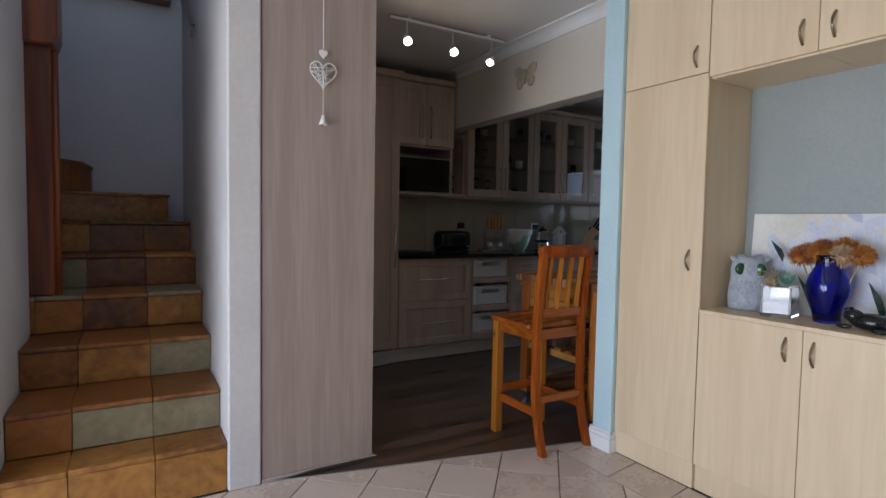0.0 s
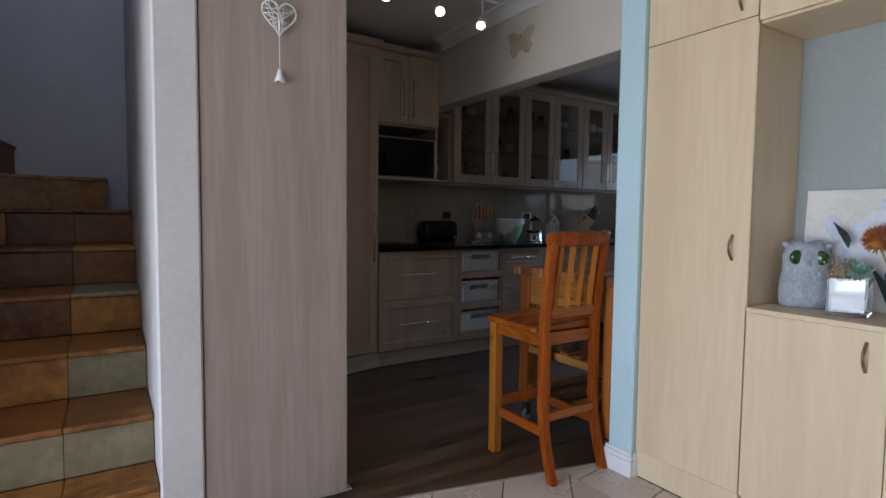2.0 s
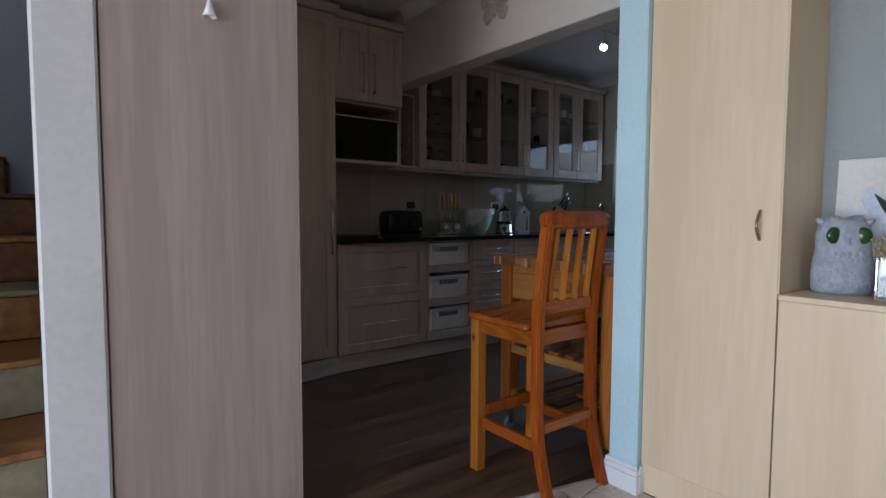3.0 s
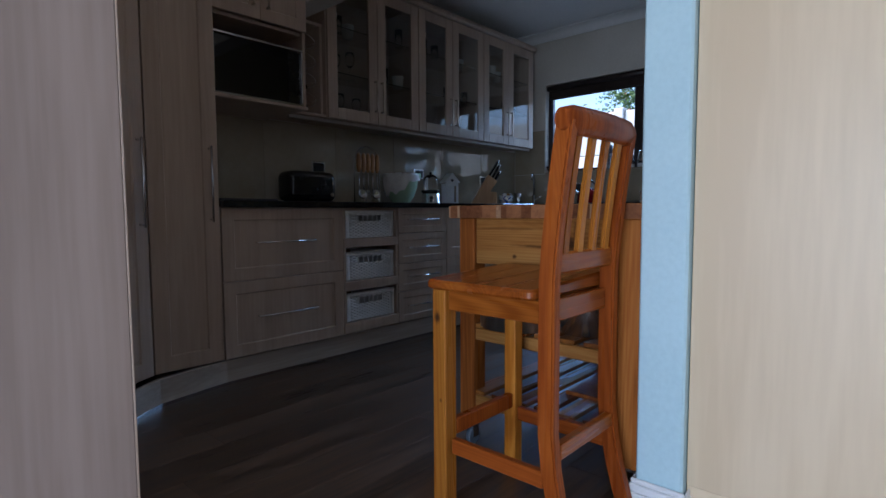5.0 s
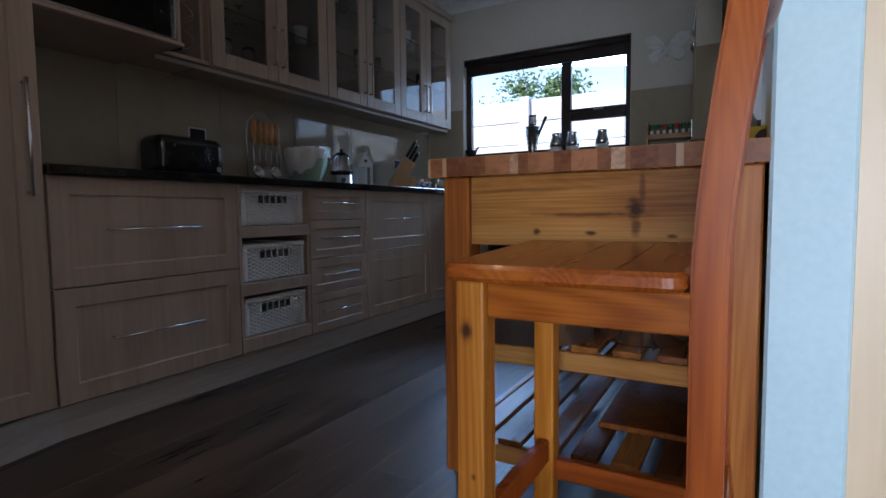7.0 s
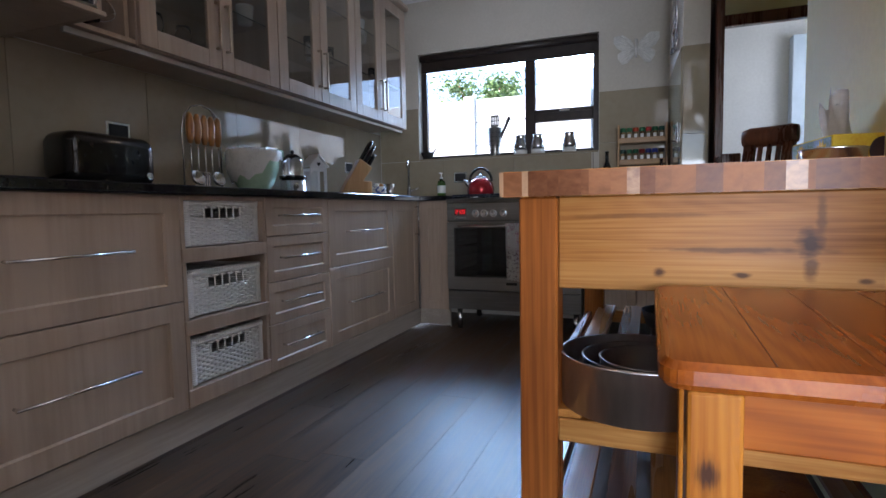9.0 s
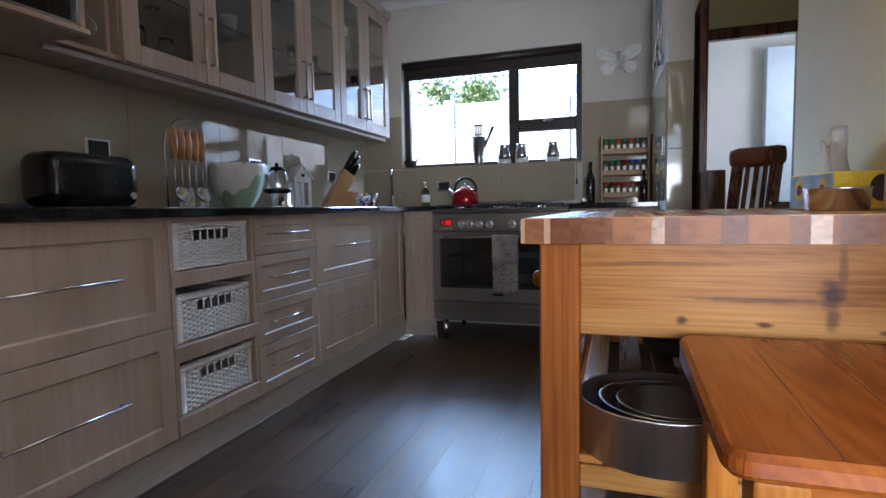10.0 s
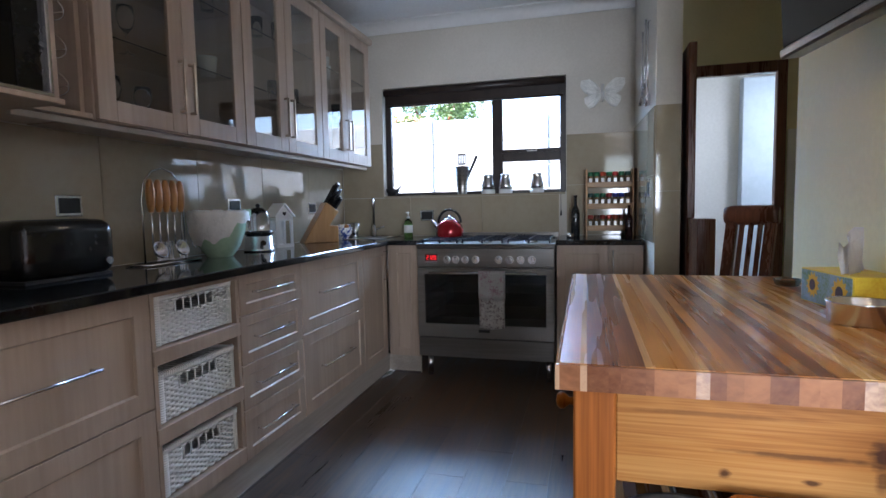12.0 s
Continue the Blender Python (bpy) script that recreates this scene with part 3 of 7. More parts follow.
mw = thing("microwave", (2.51, 4.4, 1.547), "black built-in microwave with a thin silver frame", "microwave")
part("body", box(2.26, 2.78, 4.225, 4.60, 1.5475, 1.877, 0.006), M_BLACK, mw)
part("door_glass", box(2.258, 2.70, 4.212, 4.225, 1.56, 1.862, 0.003), M_DARKGLASS, mw, "black glass microwave door")
part("control_panel", box(2.702, 2.79, 4.212, 4.225, 1.56, 1.862, 0.003), M_BLACK, mw)
bm = bmesh.new()
for b in ((2.245, 2.795, 1.547, 1.560), (2.245, 2.795, 1.863, 1.877), (2.245, 2.257, 1.56, 1.863), (2.783, 2.795, 1.56, 1.863)):
    box(b[0], b[1], 4.196, 4.214, b[2], b[3], 0.003, bm)
part("frame", bm, M_CHROME, mw, "thin silver frame")

wr = thing("wine_rack", (2.96, 4.55, 1.545), "open oak wall rack with wire bottle hoops", "wine rack")
bm = carcass(2.826, 3.096, 4.43, 4.715, 1.545, 2.158)
box(2.826, 3.098, UP_Y + 0.02, 4.43, 1.545, 1.563, 0.001, bm)
part("body", bm, M_CAB, wr)
for k in range(4):
    bm = bmesh.new()
    zc = 1.65 + 0.125 * k
    for y in (4.44, 4.62):
        tube([(2.955 + 0.095 * math.cos(a), y, zc + 0.05 * math.sin(a)) for a in [6.28318 * i / 18 for i in range(18)]], 0.0025, 5, bm, closed=True)
    for x in (2.865, 3.045):
        rod((x, 4.44, zc), (x, 4.62, zc), 0.0025, n=5, bm=bm)
    part("wire_hoop", bm, M_CHROME, wr)


def bottle(name, x, y, z, r, h, material, label, tilt=None):
    prof = [(0, 0), (r * 0.9, 0), (r, 0.01), (r, h * 0.55), (r * 0.85, h * 0.64), (r * 0.36, h * 0.76), (r * 0.34, h * 0.96), (r * 0.42, h * 0.97), (r * 0.42, h), (0, h)]
    bm = lathe(prof, n=18)
    if tilt:
        turned(bm, pose(0, 0, 0, 90, 0, 0))
    turned(bm, Matrix.Translation((x, y, z)))
    return solid(name, bm, material, label, "bottle", smooth=True)


M_WINE = mat("dark_wine_glass", (0.02, 0.006, 0.006), (0.035, 0.012, 0.010), 5, rough=0.1)
bottle("wine_bottle", 2.955, 4.70, 1.603, 0.037, 0.28, M_WINE, "dark red wine bottle lying in the rack", True)
bottle("wine_bottle", 2.955, 4.70, 1.728, 0.037, 0.28, M_WINE, "dark red wine bottle lying in the rack", True)

# glazed wall cabinets
DOORS = ((3.106, 3.538), (3.542, 3.957), (3.963, 4.361), (4.365, 4.783), (4.789, 5.166), (5.170, 5.592))
for i in range(3):
    (a0, a1), (b0, b1) = DOORS[2 * i], DOORS[2 * i + 1]
    c = thing("wall_cabinet", ((a0 + b1) / 2, 4.55, 1.542), "pale limed oak wall cabinet with two glazed doors", "cabinet", "glazed wall cabinets")
    part("body", carcass(a0 - 0.004, b1 + 0.002, UP_Y + 0.021, 4.715, 1.542, 2.493), M_CAB, c)
    for z in (1.867, 2.177):
        part("glass_shelf", box(a0 + 0.016, b1 - 0.018, UP_Y + 0.05, 4.70, z, z + 0.006, 0.001), M_GLASS, c)
    for (x0, x1), hx in (((a0, a1), a1 - 0.028), ((b0, b1), b0 + 0.028)):
        d = part("door", shaker(x0, x1, 1.545, 2.49, UP_Y, rail=0.078, hole=True), M_CAB, c)
        pane = part("pane", box(x0 + 0.074, x1 - 0.074, UP_Y + 0.008, UP_Y + 0.012, 1.619, 2.416, 0), M_SMOKE, d)
        pane.visible_shadow = False
        part("handle", square_handle(hx, UP_Y, 1.63, 1.85), M_NICKEL, d, "square satin nickel bar handle")
bm = box(3.10, 5.615, 4.345, 4.715, 2.495, 2.545, 0.012)
setting("cornice_cabinets", bm, M_CAB_H, "moulded oak cornice over the wall cabinets", "cornice")
setting("light_pelmet", box(2.83, 5.60, 4.42, 4.44, 1.519, 1.541, 0.002), M_PLINTH, "thin grey strip under the wall cabinets", "trim")


def wine_glass(x, y, z, h=0.17, r=0.036, name="wine_glass", label="clear stemmed wine glass on a shelf"):
    prof = [(0, 0), (r * 0.9, 0.002), (0.005, 0.008), (0.004, h * 0.42), (r * 0.7, h * 0.55), (r, h * 0.75), (r * 0.85, h), (r * 0.82, h), (r * 0.95, h * 0.75), (r * 0.62, h * 0.56), (0, h * 0.47)]
    return solid(name, lathe(prof, (x, y, z), 16), M_GLASS, label, "glass", "stored glasses", smooth=True)


def tumbler(x, y, z, h, r, material=None, label="clear straight glass tumbler on a shelf"):
    prof = [(0, 0), (r * 0.85, 0), (r, h), (r * 0.93, h), (r * 0.78, 0.008), (0, 0.008)]
    return solid("tumbler", lathe(prof, (x, y, z), 16), material or M_GLASS, label, "glass", "stored glasses", smooth=True)


M_CHINA = mat("white_china", (0.70, 0.69, 0.66), (0.78, 0.77, 0.74), 4, rough=0.2)
rnd = random.Random(4)
for (x0, x1) in DOORS:
    for z in (1.561, 1.874, 2.184):
        n = 3
        for k in range(n):
            x = x0 + 0.10 + (x1 - x0 - 0.20) * k / (n - 1) + rnd.uniform(-0.01, 0.01)
            y = rnd.uniform(4.48, 4.62)
            kind = rnd.random()
            if x0 < 3.5 and z < 2:
                wine_glass(x, y, z, rnd.uniform(0.16, 0.2))
            elif kind < 0.45:
                tumbler(x, y, z, rnd.uniform(0.09, 0.14), rnd.uniform(0.028, 0.036))
            elif kind < 0.75:
                prof = [(0, 0), (0.035, 0), (0.045, 0.07), (0.048, 0.09), (0.044, 0.09), (0.032, 0.008), (0, 0.008)]
                solid("mug", lathe(prof, (x, y, z), 18), M_CHINA, "white china mug on a cabinet shelf", "mug", "stored china", smooth=True)

# cooker
ck = thing("cooker", (5.46, 3.39, 0), "wide stainless steel range cooker with a glass oven door", "cooker")
CY0, CY1 = 2.909, 3.868
bm = box(5.182, 5.75, CY0, CY0 + 0.05, 0.15, 0.94, 0.003)
box(5.182, 5.75, CY1 - 0.05, CY1, 0.15, 0.94, 0.003, bm)
box(5.182, 5.75, CY0 + 0.05, CY1 - 0.05, 0.15, 0.33, 0.002, bm)
box(5.182, 5.75, CY0 + 0.05, CY1 - 0.05, 0.775, 0.94, 0.002, bm)
box(5.70, 5.75, CY0 + 0.05, CY1 - 0.05, 0.33, 0.775, 0.002, bm)
part("body", bm, M_STEEL, ck)
M_CAVITY = mat("grey_oven_enamel", (0.030, 0.030, 0.032), (0.055, 0.055, 0.058), 30, rough=0.35)
bm = box(5.20, 5.69, CY0 + 0.052, CY0 + 0.056, 0.335, 0.77, 0)
box(5.20, 5.69, CY1 - 0.056, CY1 - 0.052, 0.335, 0.77, 0, bm)
box(5.685, 5.69, CY0 + 0.057, CY1 - 0.057, 0.335, 0.77, 0, bm)
part("oven_lining", bm, M_CAVITY, ck, "dark enamelled oven lining")
for y in (CY0 + 0.066, CY1 - 0.066):
    for z in (0.41, 0.47, 0.53, 0.59, 0.65, 0.71):
        part("shelf_runner", tube([(5.215, y, z), (5.66, y, z), (5.66, y, z + 0.016), (5.215, y, z + 0.016)], 0.003, 6, closed=True), M_CHROME, ck)
for z in (0.43, 0.61):
    bm = tube([(5.22, CY0 + 0.075, z), (5.65, CY0 + 0.075, z), (5.65, CY1 - 0.075, z), (5.22, CY1 - 0.075, z)], 0.004, 6, closed=True)
    for k in range(9):
        rod((5.25 + 0.046 * k, CY0 + 0.075, z), (5.25 + 0.046 * k, CY1 - 0.075, z), 0.0022, n=5, bm=bm)
    part("oven_shelf", bm, M_CHROME, ck, "chromed wire oven shelf")
part("control_panel", box(5.15, 5.182, CY0, CY1, 0.790, 0.925, 0.006), M_STEEL, ck)
M_ENAMEL = mat("blue_black_cast_iron", (0.010, 0.012, 0.022), (0.022, 0.026, 0.045), 20, rough=0.35)
part("hob_plate", box(5.142, 5.75, CY0 - 0.003, CY1 + 0.003, 0.9405, 0.955, 0.005), M_STEEL, ck)
part("front_lip", box(5.142, 5.182, CY0 - 0.002, CY1 + 0.002, 0.926, 0.940, 0.004), M_STEEL, ck)
bm = box(5.715, 5.75, CY0, CY1, 0.955, 1.005, 0.003)
up = part("upstand", bm, M_STEEL, ck, "slotted steel upstand behind the burners")
for k in range(22):
    part("vent_slot", box(5.7135, 5.7152, 3.08 + 0.011 * k, 3.086 + 0.011 * k, 0.968, 0.994, 0), M_BLACKM, up)
for y in (3.648, 3.585, 3.518, 3.445, 3.285, 3.21, 3.135, 3.06):
    k = part("knob", rod((5.15, y, 0.845), (5.144, y, 0.845), 0.027, n=22), M_CHROME, ck)
    part("grip", rod((5.144, y, 0.845), (5.116, y, 0.845), 0.021, 0.018, n=20), M_CHROME, k)
    part("pointer", box(5.1145, 5.1165, y - 0.002, y + 0.002, 0.848, 0.863, 0), M_BLACKM, k, "black pointer mark")
part("display", box(5.146, 5.150, 3.718, 3.808, 0.835, 0.882, 0.001), M_BLACK, ck, "small black clock display")
bm = bmesh.new()
SEGMENTS = {"2": "abged", "0": "abcdef"}
for k, ch_ in enumerate("2120"):
    a_, b_ = 3.795 - 0.018 * k, 0.845
    for seg in SEGMENTS.get(ch_, "bc"):
        u0, u1, v0, v1 = {"a": (0, 1, 1, 1), "g": (0, 1, 0.5, 0.5), "d": (0, 1, 0, 0), "b": (1, 1, 0.5, 1), "c": (1, 1, 0, 0.5), "f": (0, 0, 0.5, 1), "e": (0, 0, 0, 0.5)}[seg]
        box(5.1445, 5.146, a_ - 0.011 * u1 - 0.0013, a_ - 0.011 * u0 + 0.0013, b_ + 0.026 * v0 - 0.0013, b_ + 0.026 * v1 + 0.0013, 0, bm)
part("clock_digits", bm, glow("red_led", (1.0, 0.02, 0.03), 0.11), ck, "glowing red clock digits")
for k in range(5):
    part("button", rod((5.15, 3.80 - 0.018 * k, 0.815), (5.146, 3.80 - 0.018 * k, 0.815), 0.005, n=10), M_CHROME, ck)
dr = part("oven_door", with_hole("x", 5.142, 5.18, CY0 + 0.004, CY1 - 0.004, 0.296, 0.782, CY0 + 0.058, CY1 - 0.058, 0.392, 0.742), M_STEEL, ck)
part("oven_window", box(5.139, 5.144, CY0 + 0.054, CY1 - 0.054, 0.388, 0.746, 0.001), M_OVENGLASS, dr, "tinted glass oven window")
pane.visible_shadow = False
part("oven_handle", bar_handle((5.142, 3.755, 0.755), (5.142, 3.035, 0.755), (-1, 0, 0), 0.009, 0.045), M_CHROME, dr, "polished steel oven handle")
part("badge", box(5.1405, 5.142, 3.350, 3.428, 0.337, 0.356, 0), M_BLACKM, dr)
part("drawer", box(5.147, 5.18, CY0 + 0.004, CY1 - 0.004, 0.152, 0.290, 0.004), M_STEEL, ck)
for y in (CY0 + 0.045, CY1 - 0.07):
    for x in (5.21, 5.69):
        part("leg", rod((x, y, 0), (x, y, 0.151), 0.019, n=16), M_CHROME, ck)
for y0, y1 in ((3.585, 3.835), (3.265, 3.545), (2.945, 3.225)):
    for y in (y0, (y0 + y1) / 2, y1):
        g = box(5.19, 5.69, y - 0.005, y + 0.005, 0.972, 0.984, 0.002)
        for x in (5.19, 5.69):
            box(x - 0.006, x + 0.006, y - 0.006, y + 0.006, 0.955, 0.973, 0, g)
        part("pan_support", g, M_ENAMEL, ck, "blue-black cast iron pan support")
    for x in (5.19, 5.32, 5.44, 5.56, 5.69):
        part("support_bar", box(x - 0.005, x + 0.005, y0, y1, 0.9725, 0.9835, 0.002), M_ENAMEL, ck)
    for x in (5.31, 5.57):
        part("burner", lathe([(0, 0.955), (0.05, 0.955), (0.05, 0.963), (0.036, 0.967), (0.036, 0.97), (0, 0.971)], (x, (y0 + y1) / 2, 0), 20), M_CHROME, ck, "round gas burner")

# towel on the oven handle
M_TOWEL = mat("floral_towel", (0.60, 0.36, 0.42), (0.80, 0.77, 0.74), 22, rough=0.9, bump=0.2, fine=4, lo=0.36, hi=0.48)
M_TOWEL_LOW = mat("speckled_towel", (0.28, 0.20, 0.20), (0.78, 0.74, 0.70), 60, rough=0.9, bump=0.2, fine=3, lo=0.38, hi=0.5)
tw = thing("oven_towel", (5.08, 3.32, 0.40), "pale floral towel hanging over the oven handle", "towel")


def cloth(y0, y1, z0, z1, x, wave, t=0.006):
    bm = bmesh.new()
    grid = []
    for j in range(9):
        row = []
        for i in range(13):
            y = y0 + (y1 - y0) * i / 12
            z = z0 + (z1 - z0) * j / 8
            pinch = 0.012 * (1 - abs(2 * i / 12 - 1)) if j == 0 else 0
            row.append(bm.verts.new((x + wave * math.sin(i * 1.3 + j * 0.2), y, z - pinch)))
        grid.append(row)
    faces = [bm.faces.new((grid[j][i], grid[j][i + 1], grid[j + 1][i + 1], grid[j + 1][i])) for j in range(8) for i in range(12)]
    bmesh.ops.solidify(bm, geom=faces, thickness=t)
    for f in bm.faces:
        f.smooth = True
    return bm


part("upper_cloth", cloth(3.232, 3.414, 0.585, 0.775, 5.083, 0.003), M_TOWEL, tw)
part("lower_cloth", cloth(3.236, 3.41, 0.385, 0.583, 5.084, 0.003), M_TOWEL_LOW, tw, "speckled lower half")

# ---- table and stool ----
M_STRIP = timber("acacia_strip", (0.12, 0.038, 0.009), (0.29, 0.105, 0.021), (0.45, 0.195, 0.045), "x", scale=7.0, rough=0.27, vary=0.30, ring_mix=0.0, fibre_mix=0.30, spec=0.22, coat=0.0, relief=0)
M_STRIP_PALE = timber("acacia_sapwood_strip", (0.32, 0.140, 0.040), (0.48, 0.255, 0.085), (0.60, 0.37, 0.145), "x", scale=7.0, rough=0.27, vary=0.22, ring_mix=0.0, fibre_mix=0.30, spec=0.22, coat=0.0, relief=0)
M_END = mat("acacia_end_grain", (0.10, 0.033, 0.014), (0.33, 0.140, 0.058), 16, (1, 1, 1.6), rough=0.36, rough_var=0.08, bump=0.08, fine=5, distort=2.0, random_mix=0.36, lo=0.22, hi=0.80, spec=0.15)
M_END_PALE = mat("acacia_end_sapwood", (0.20, 0.095, 0.05), (0.40, 0.23, 0.12), 16, (1, 1, 1.6), rough=0.4, bump=0.08, fine=5, distort=2.0, random_mix=0.3, coat=0.1)
M_TLEG = timber("table_leg_wood", (0.175, 0.048, 0.010), (0.33, 0.105, 0.020), (0.47, 0.190, 0.045), "z", rough=0.32, ring_mix=0.2, spec=0.15, coat=0.0)
M_APRON = knots(timber("table_apron_wood", (0.18, 0.060, 0.012), (0.32, 0.135, 0.032), (0.43, 0.210, 0.060), "y", scale=5.0, rings=330, rough=0.33, vary=0.08, ring_mix=0.10, fibre_mix=0.36, spec=0.10, coat=0.0),
                [((-0.58, -0.125, 0.805), (0.05, 0.020, 0.026), 1.0), ((-0.58, -0.128, 0.765), (0.05, 0.012, 0.024), 0.7), ((-0.58, -0.140, 0.845), (0.05, 0.008, 0.050), 0.55), ((-0.58, -0.02, 0.792), (0.05, 0.14, 0.006), 0.7), ((-0.58, 0.12, 0.852), (0.05, 0.16, 0.005), 0.4),
                 ((-0.58, 0.098, 0.752), (0.05, 0.011, 0.009), 0.9), ((-0.58, -0.03, 0.750), (0.05, 0.014, 0.006), 0.9), ((-0.58, -0.20, 0.745), (0.05, 0.012, 0.005), 0.8)])
M_CASTOR = mat("grey_blue_wheel", (0.10, 0.13, 0.16), (0.16, 0.19, 0.23), 9, rough=0.4)
tb = thing("kitchen_table", (3.10, 2.43, 0), "butcher block kitchen trolley table of varnished acacia on castors", "table")
rnd = random.Random(11)
y = 2.052
while y < 2.803:
    pale = rnd.random() < (0.36 if y > 2.62 else 0.16)
    w = min(rnd.uniform(0.010, 0.024) if pale else rnd.uniform(0.018, 0.040), 2.805 - y)
    if w > 0.004:
        strip = part("strip", box(2.486, 3.72, y, y + w, 0.889, 0.936, 0.0 if 2.06 < y and y + w < 2.80 else 0.005), M_STRIP_PALE if pale else M_STRIP, tb)
        part("end_grain", box(2.480, 2.4858, y, y + w, 0.890, 0.9345, 0.0), M_END_PALE if pale and rnd.random() < 0.5 else M_END, strip)
    y += w
for x in (2.505, 3.62):
    for y in (2.065, 2.703):
        lg = part("leg", box(x, x + 0.072, y, y + 0.072, 0.115, 0.889, 0.004), M_TLEG, tb)
        part("castor", rod((x + 0.036, y + 0.026, 0.03), (x + 0.036, y + 0.046, 0.03), 0.03, n=18), M_CASTOR, lg, "grey castor wheel")
        bm = box(x + 0.012, x + 0.06, y + 0.016, y + 0.056, 0.10, 0.115, 0.002)
        box(x + 0.02, x + 0.052, y + 0.018, y + 0.022, 0.03, 0.10, 0.001, bm)
        box(x + 0.02, x + 0.052, y + 0.050, y + 0.054, 0.03, 0.10, 0.001, bm)
        part("castor_fork", bm, M_CHROME, lg, "metal castor fork")
part("apron", box(2.518, 2.543, 2.137, 2.703, 0.718, 0.889, 0.003), M_APRON, tb, "apron board with dark knots and streaks")
part("apron", box(3.655, 3.68, 2.137, 2.703, 0.718, 0.889, 0.003), M_APRON, tb)
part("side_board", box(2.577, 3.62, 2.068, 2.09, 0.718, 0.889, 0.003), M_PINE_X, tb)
for x0, x1 in ((2.58, 3.095), (3.10, 3.617)):
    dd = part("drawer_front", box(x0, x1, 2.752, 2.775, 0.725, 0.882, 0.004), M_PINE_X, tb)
    part("knob", turned(lathe([(0, 0), (0.009, 0), (0.008, 0.012), (0.017, 0.022), (0.018, 0.03), (0.012, 0.037), (0, 0.039)], n=16), Matrix.Translation(((x0 + x1) / 2 - 0.16, 2.775, 0.80)) @ pose(0, 0, 0, -90, 0, 0)), M_PINE, dd, "turned wooden knob")
for z in (0.425, 0.165):
    for x0, x1, y0, y1 in ((2.512, 2.54, 2.137, 2.703), (3.657, 3.685, 2.137, 2.703), (2.577, 3.62, 2.07, 2.095), (2.577, 3.62, 2.745, 2.77)):
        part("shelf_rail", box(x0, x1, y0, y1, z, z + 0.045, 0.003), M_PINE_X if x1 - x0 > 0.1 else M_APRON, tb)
    for k in range(7):
        y = 2.10 + k * 0.0935
        part("shelf_slat", box(2.515, 3.68, y, y + 0.062, z + 0.046, z + 0.062, 0.002), M_STRIP, tb)
nudge(tb, 0.0, -0.046)

M_KNOTTED = knots(timber("knotty_yellow_pine", (0.27, 0.085, 0.010), (0.39, 0.150, 0.020), (0.49, 0.22, 0.036), "z", rough=0.28, spec=0.15, coat=0.0),
                  [((-0.201, 0.217, 0.606), (0.02, 0.010, 0.015), 1.0), ((-0.201, 0.217, 0.606), (0.02, 0.015, 0.024), 0.5), ((-0.201, 0.205, 0.36), (0.02, 0.005, 0.007), 0.7)])
st = thing("bar_stool", (2.285, 2.25, 0), "varnished orange pine bar stool with a slatted back", "stool")


def post(points, wx, wy):
    """A bent square post through (x, y, z) points."""
    bm = bmesh.new()
    rings = [[bm.verts.new((x + sx * wx / 2, y + sy * wy / 2, z)) for sx, sy in ((-1, -1), (1, -1), (1, 1), (-1, 1))] for x, y, z in points]
    for a, b in zip(rings, rings[1:]):
        for k in range(4):
            bm.faces.new((a[k], a[(k + 1) % 4], b[(k + 1) % 4], b[k]))
    bm.faces.new(rings[0])
    bm.faces.new(rings[-1])
    bmesh.ops.recalc_face_normals(bm, faces=bm.faces)
    bmesh.ops.bevel(bm, geom=[e for e in bm.edges if abs(e.verts[0].co.z - e.verts[1].co.z) > 0.02], offset=0.005, segments=2, affect="EDGES")
    return bm


def sway(z):
    """How far the back posts bend: out at the foot, in at the seat, out again at the top."""
    return 2.112 - 0.075 * max(0, 1 - z / 0.35) ** 1.6 - 0.045 * max(0, (z - 0.72) / 0.4) ** 1.4


ZS = (0, 0.08, 0.16, 0.25, 0.35, 0.5, 0.65, 0.74, 0.82, 0.90, 0.98, 1.05, 1.13)
for x in (2.115, 2.452):
    part("back_post", post([(x, sway(z), z) for z in ZS], 0.037, 0.046), M_PINE_RED, st, "reddish bent back post")
part("front_leg", box(2.084, 2.134, 2.436, 2.486, 0, 0.688, 0.004, seg=2), M_KNOTTED, st, "yellow pine leg with a dark knot")
part("front_leg", box(2.430, 2.475, 2.430, 2.475, 0, 0.688, 0.004, seg=2), M_PINE, st)
outline = []
for cx, cy, a0 in ((2.508, 2.137, -90), (2.508, 2.512, 0), (2.078, 2.512, 90), (2.078, 2.137, 180)):
    sx, sy = (-1 if cx > 2.3 else 1), (1 if cy < 2.3 else -1)
    outline += [(cx + sx * 0.024 + 0.024 * math.cos(radians(a0 + 18 * k)), cy + sy * 0.024 + 0.024 * math.sin(radians(a0 + 18 * k))) for k in range(6)]


def rise(bm):
    """The seat's top climbs a little towards the table."""
    for v in bm.verts:
        if v.co.z > 0.700:
            v.co.z += 0.018 * (v.co.x - 2.075) / 0.43
    return bm


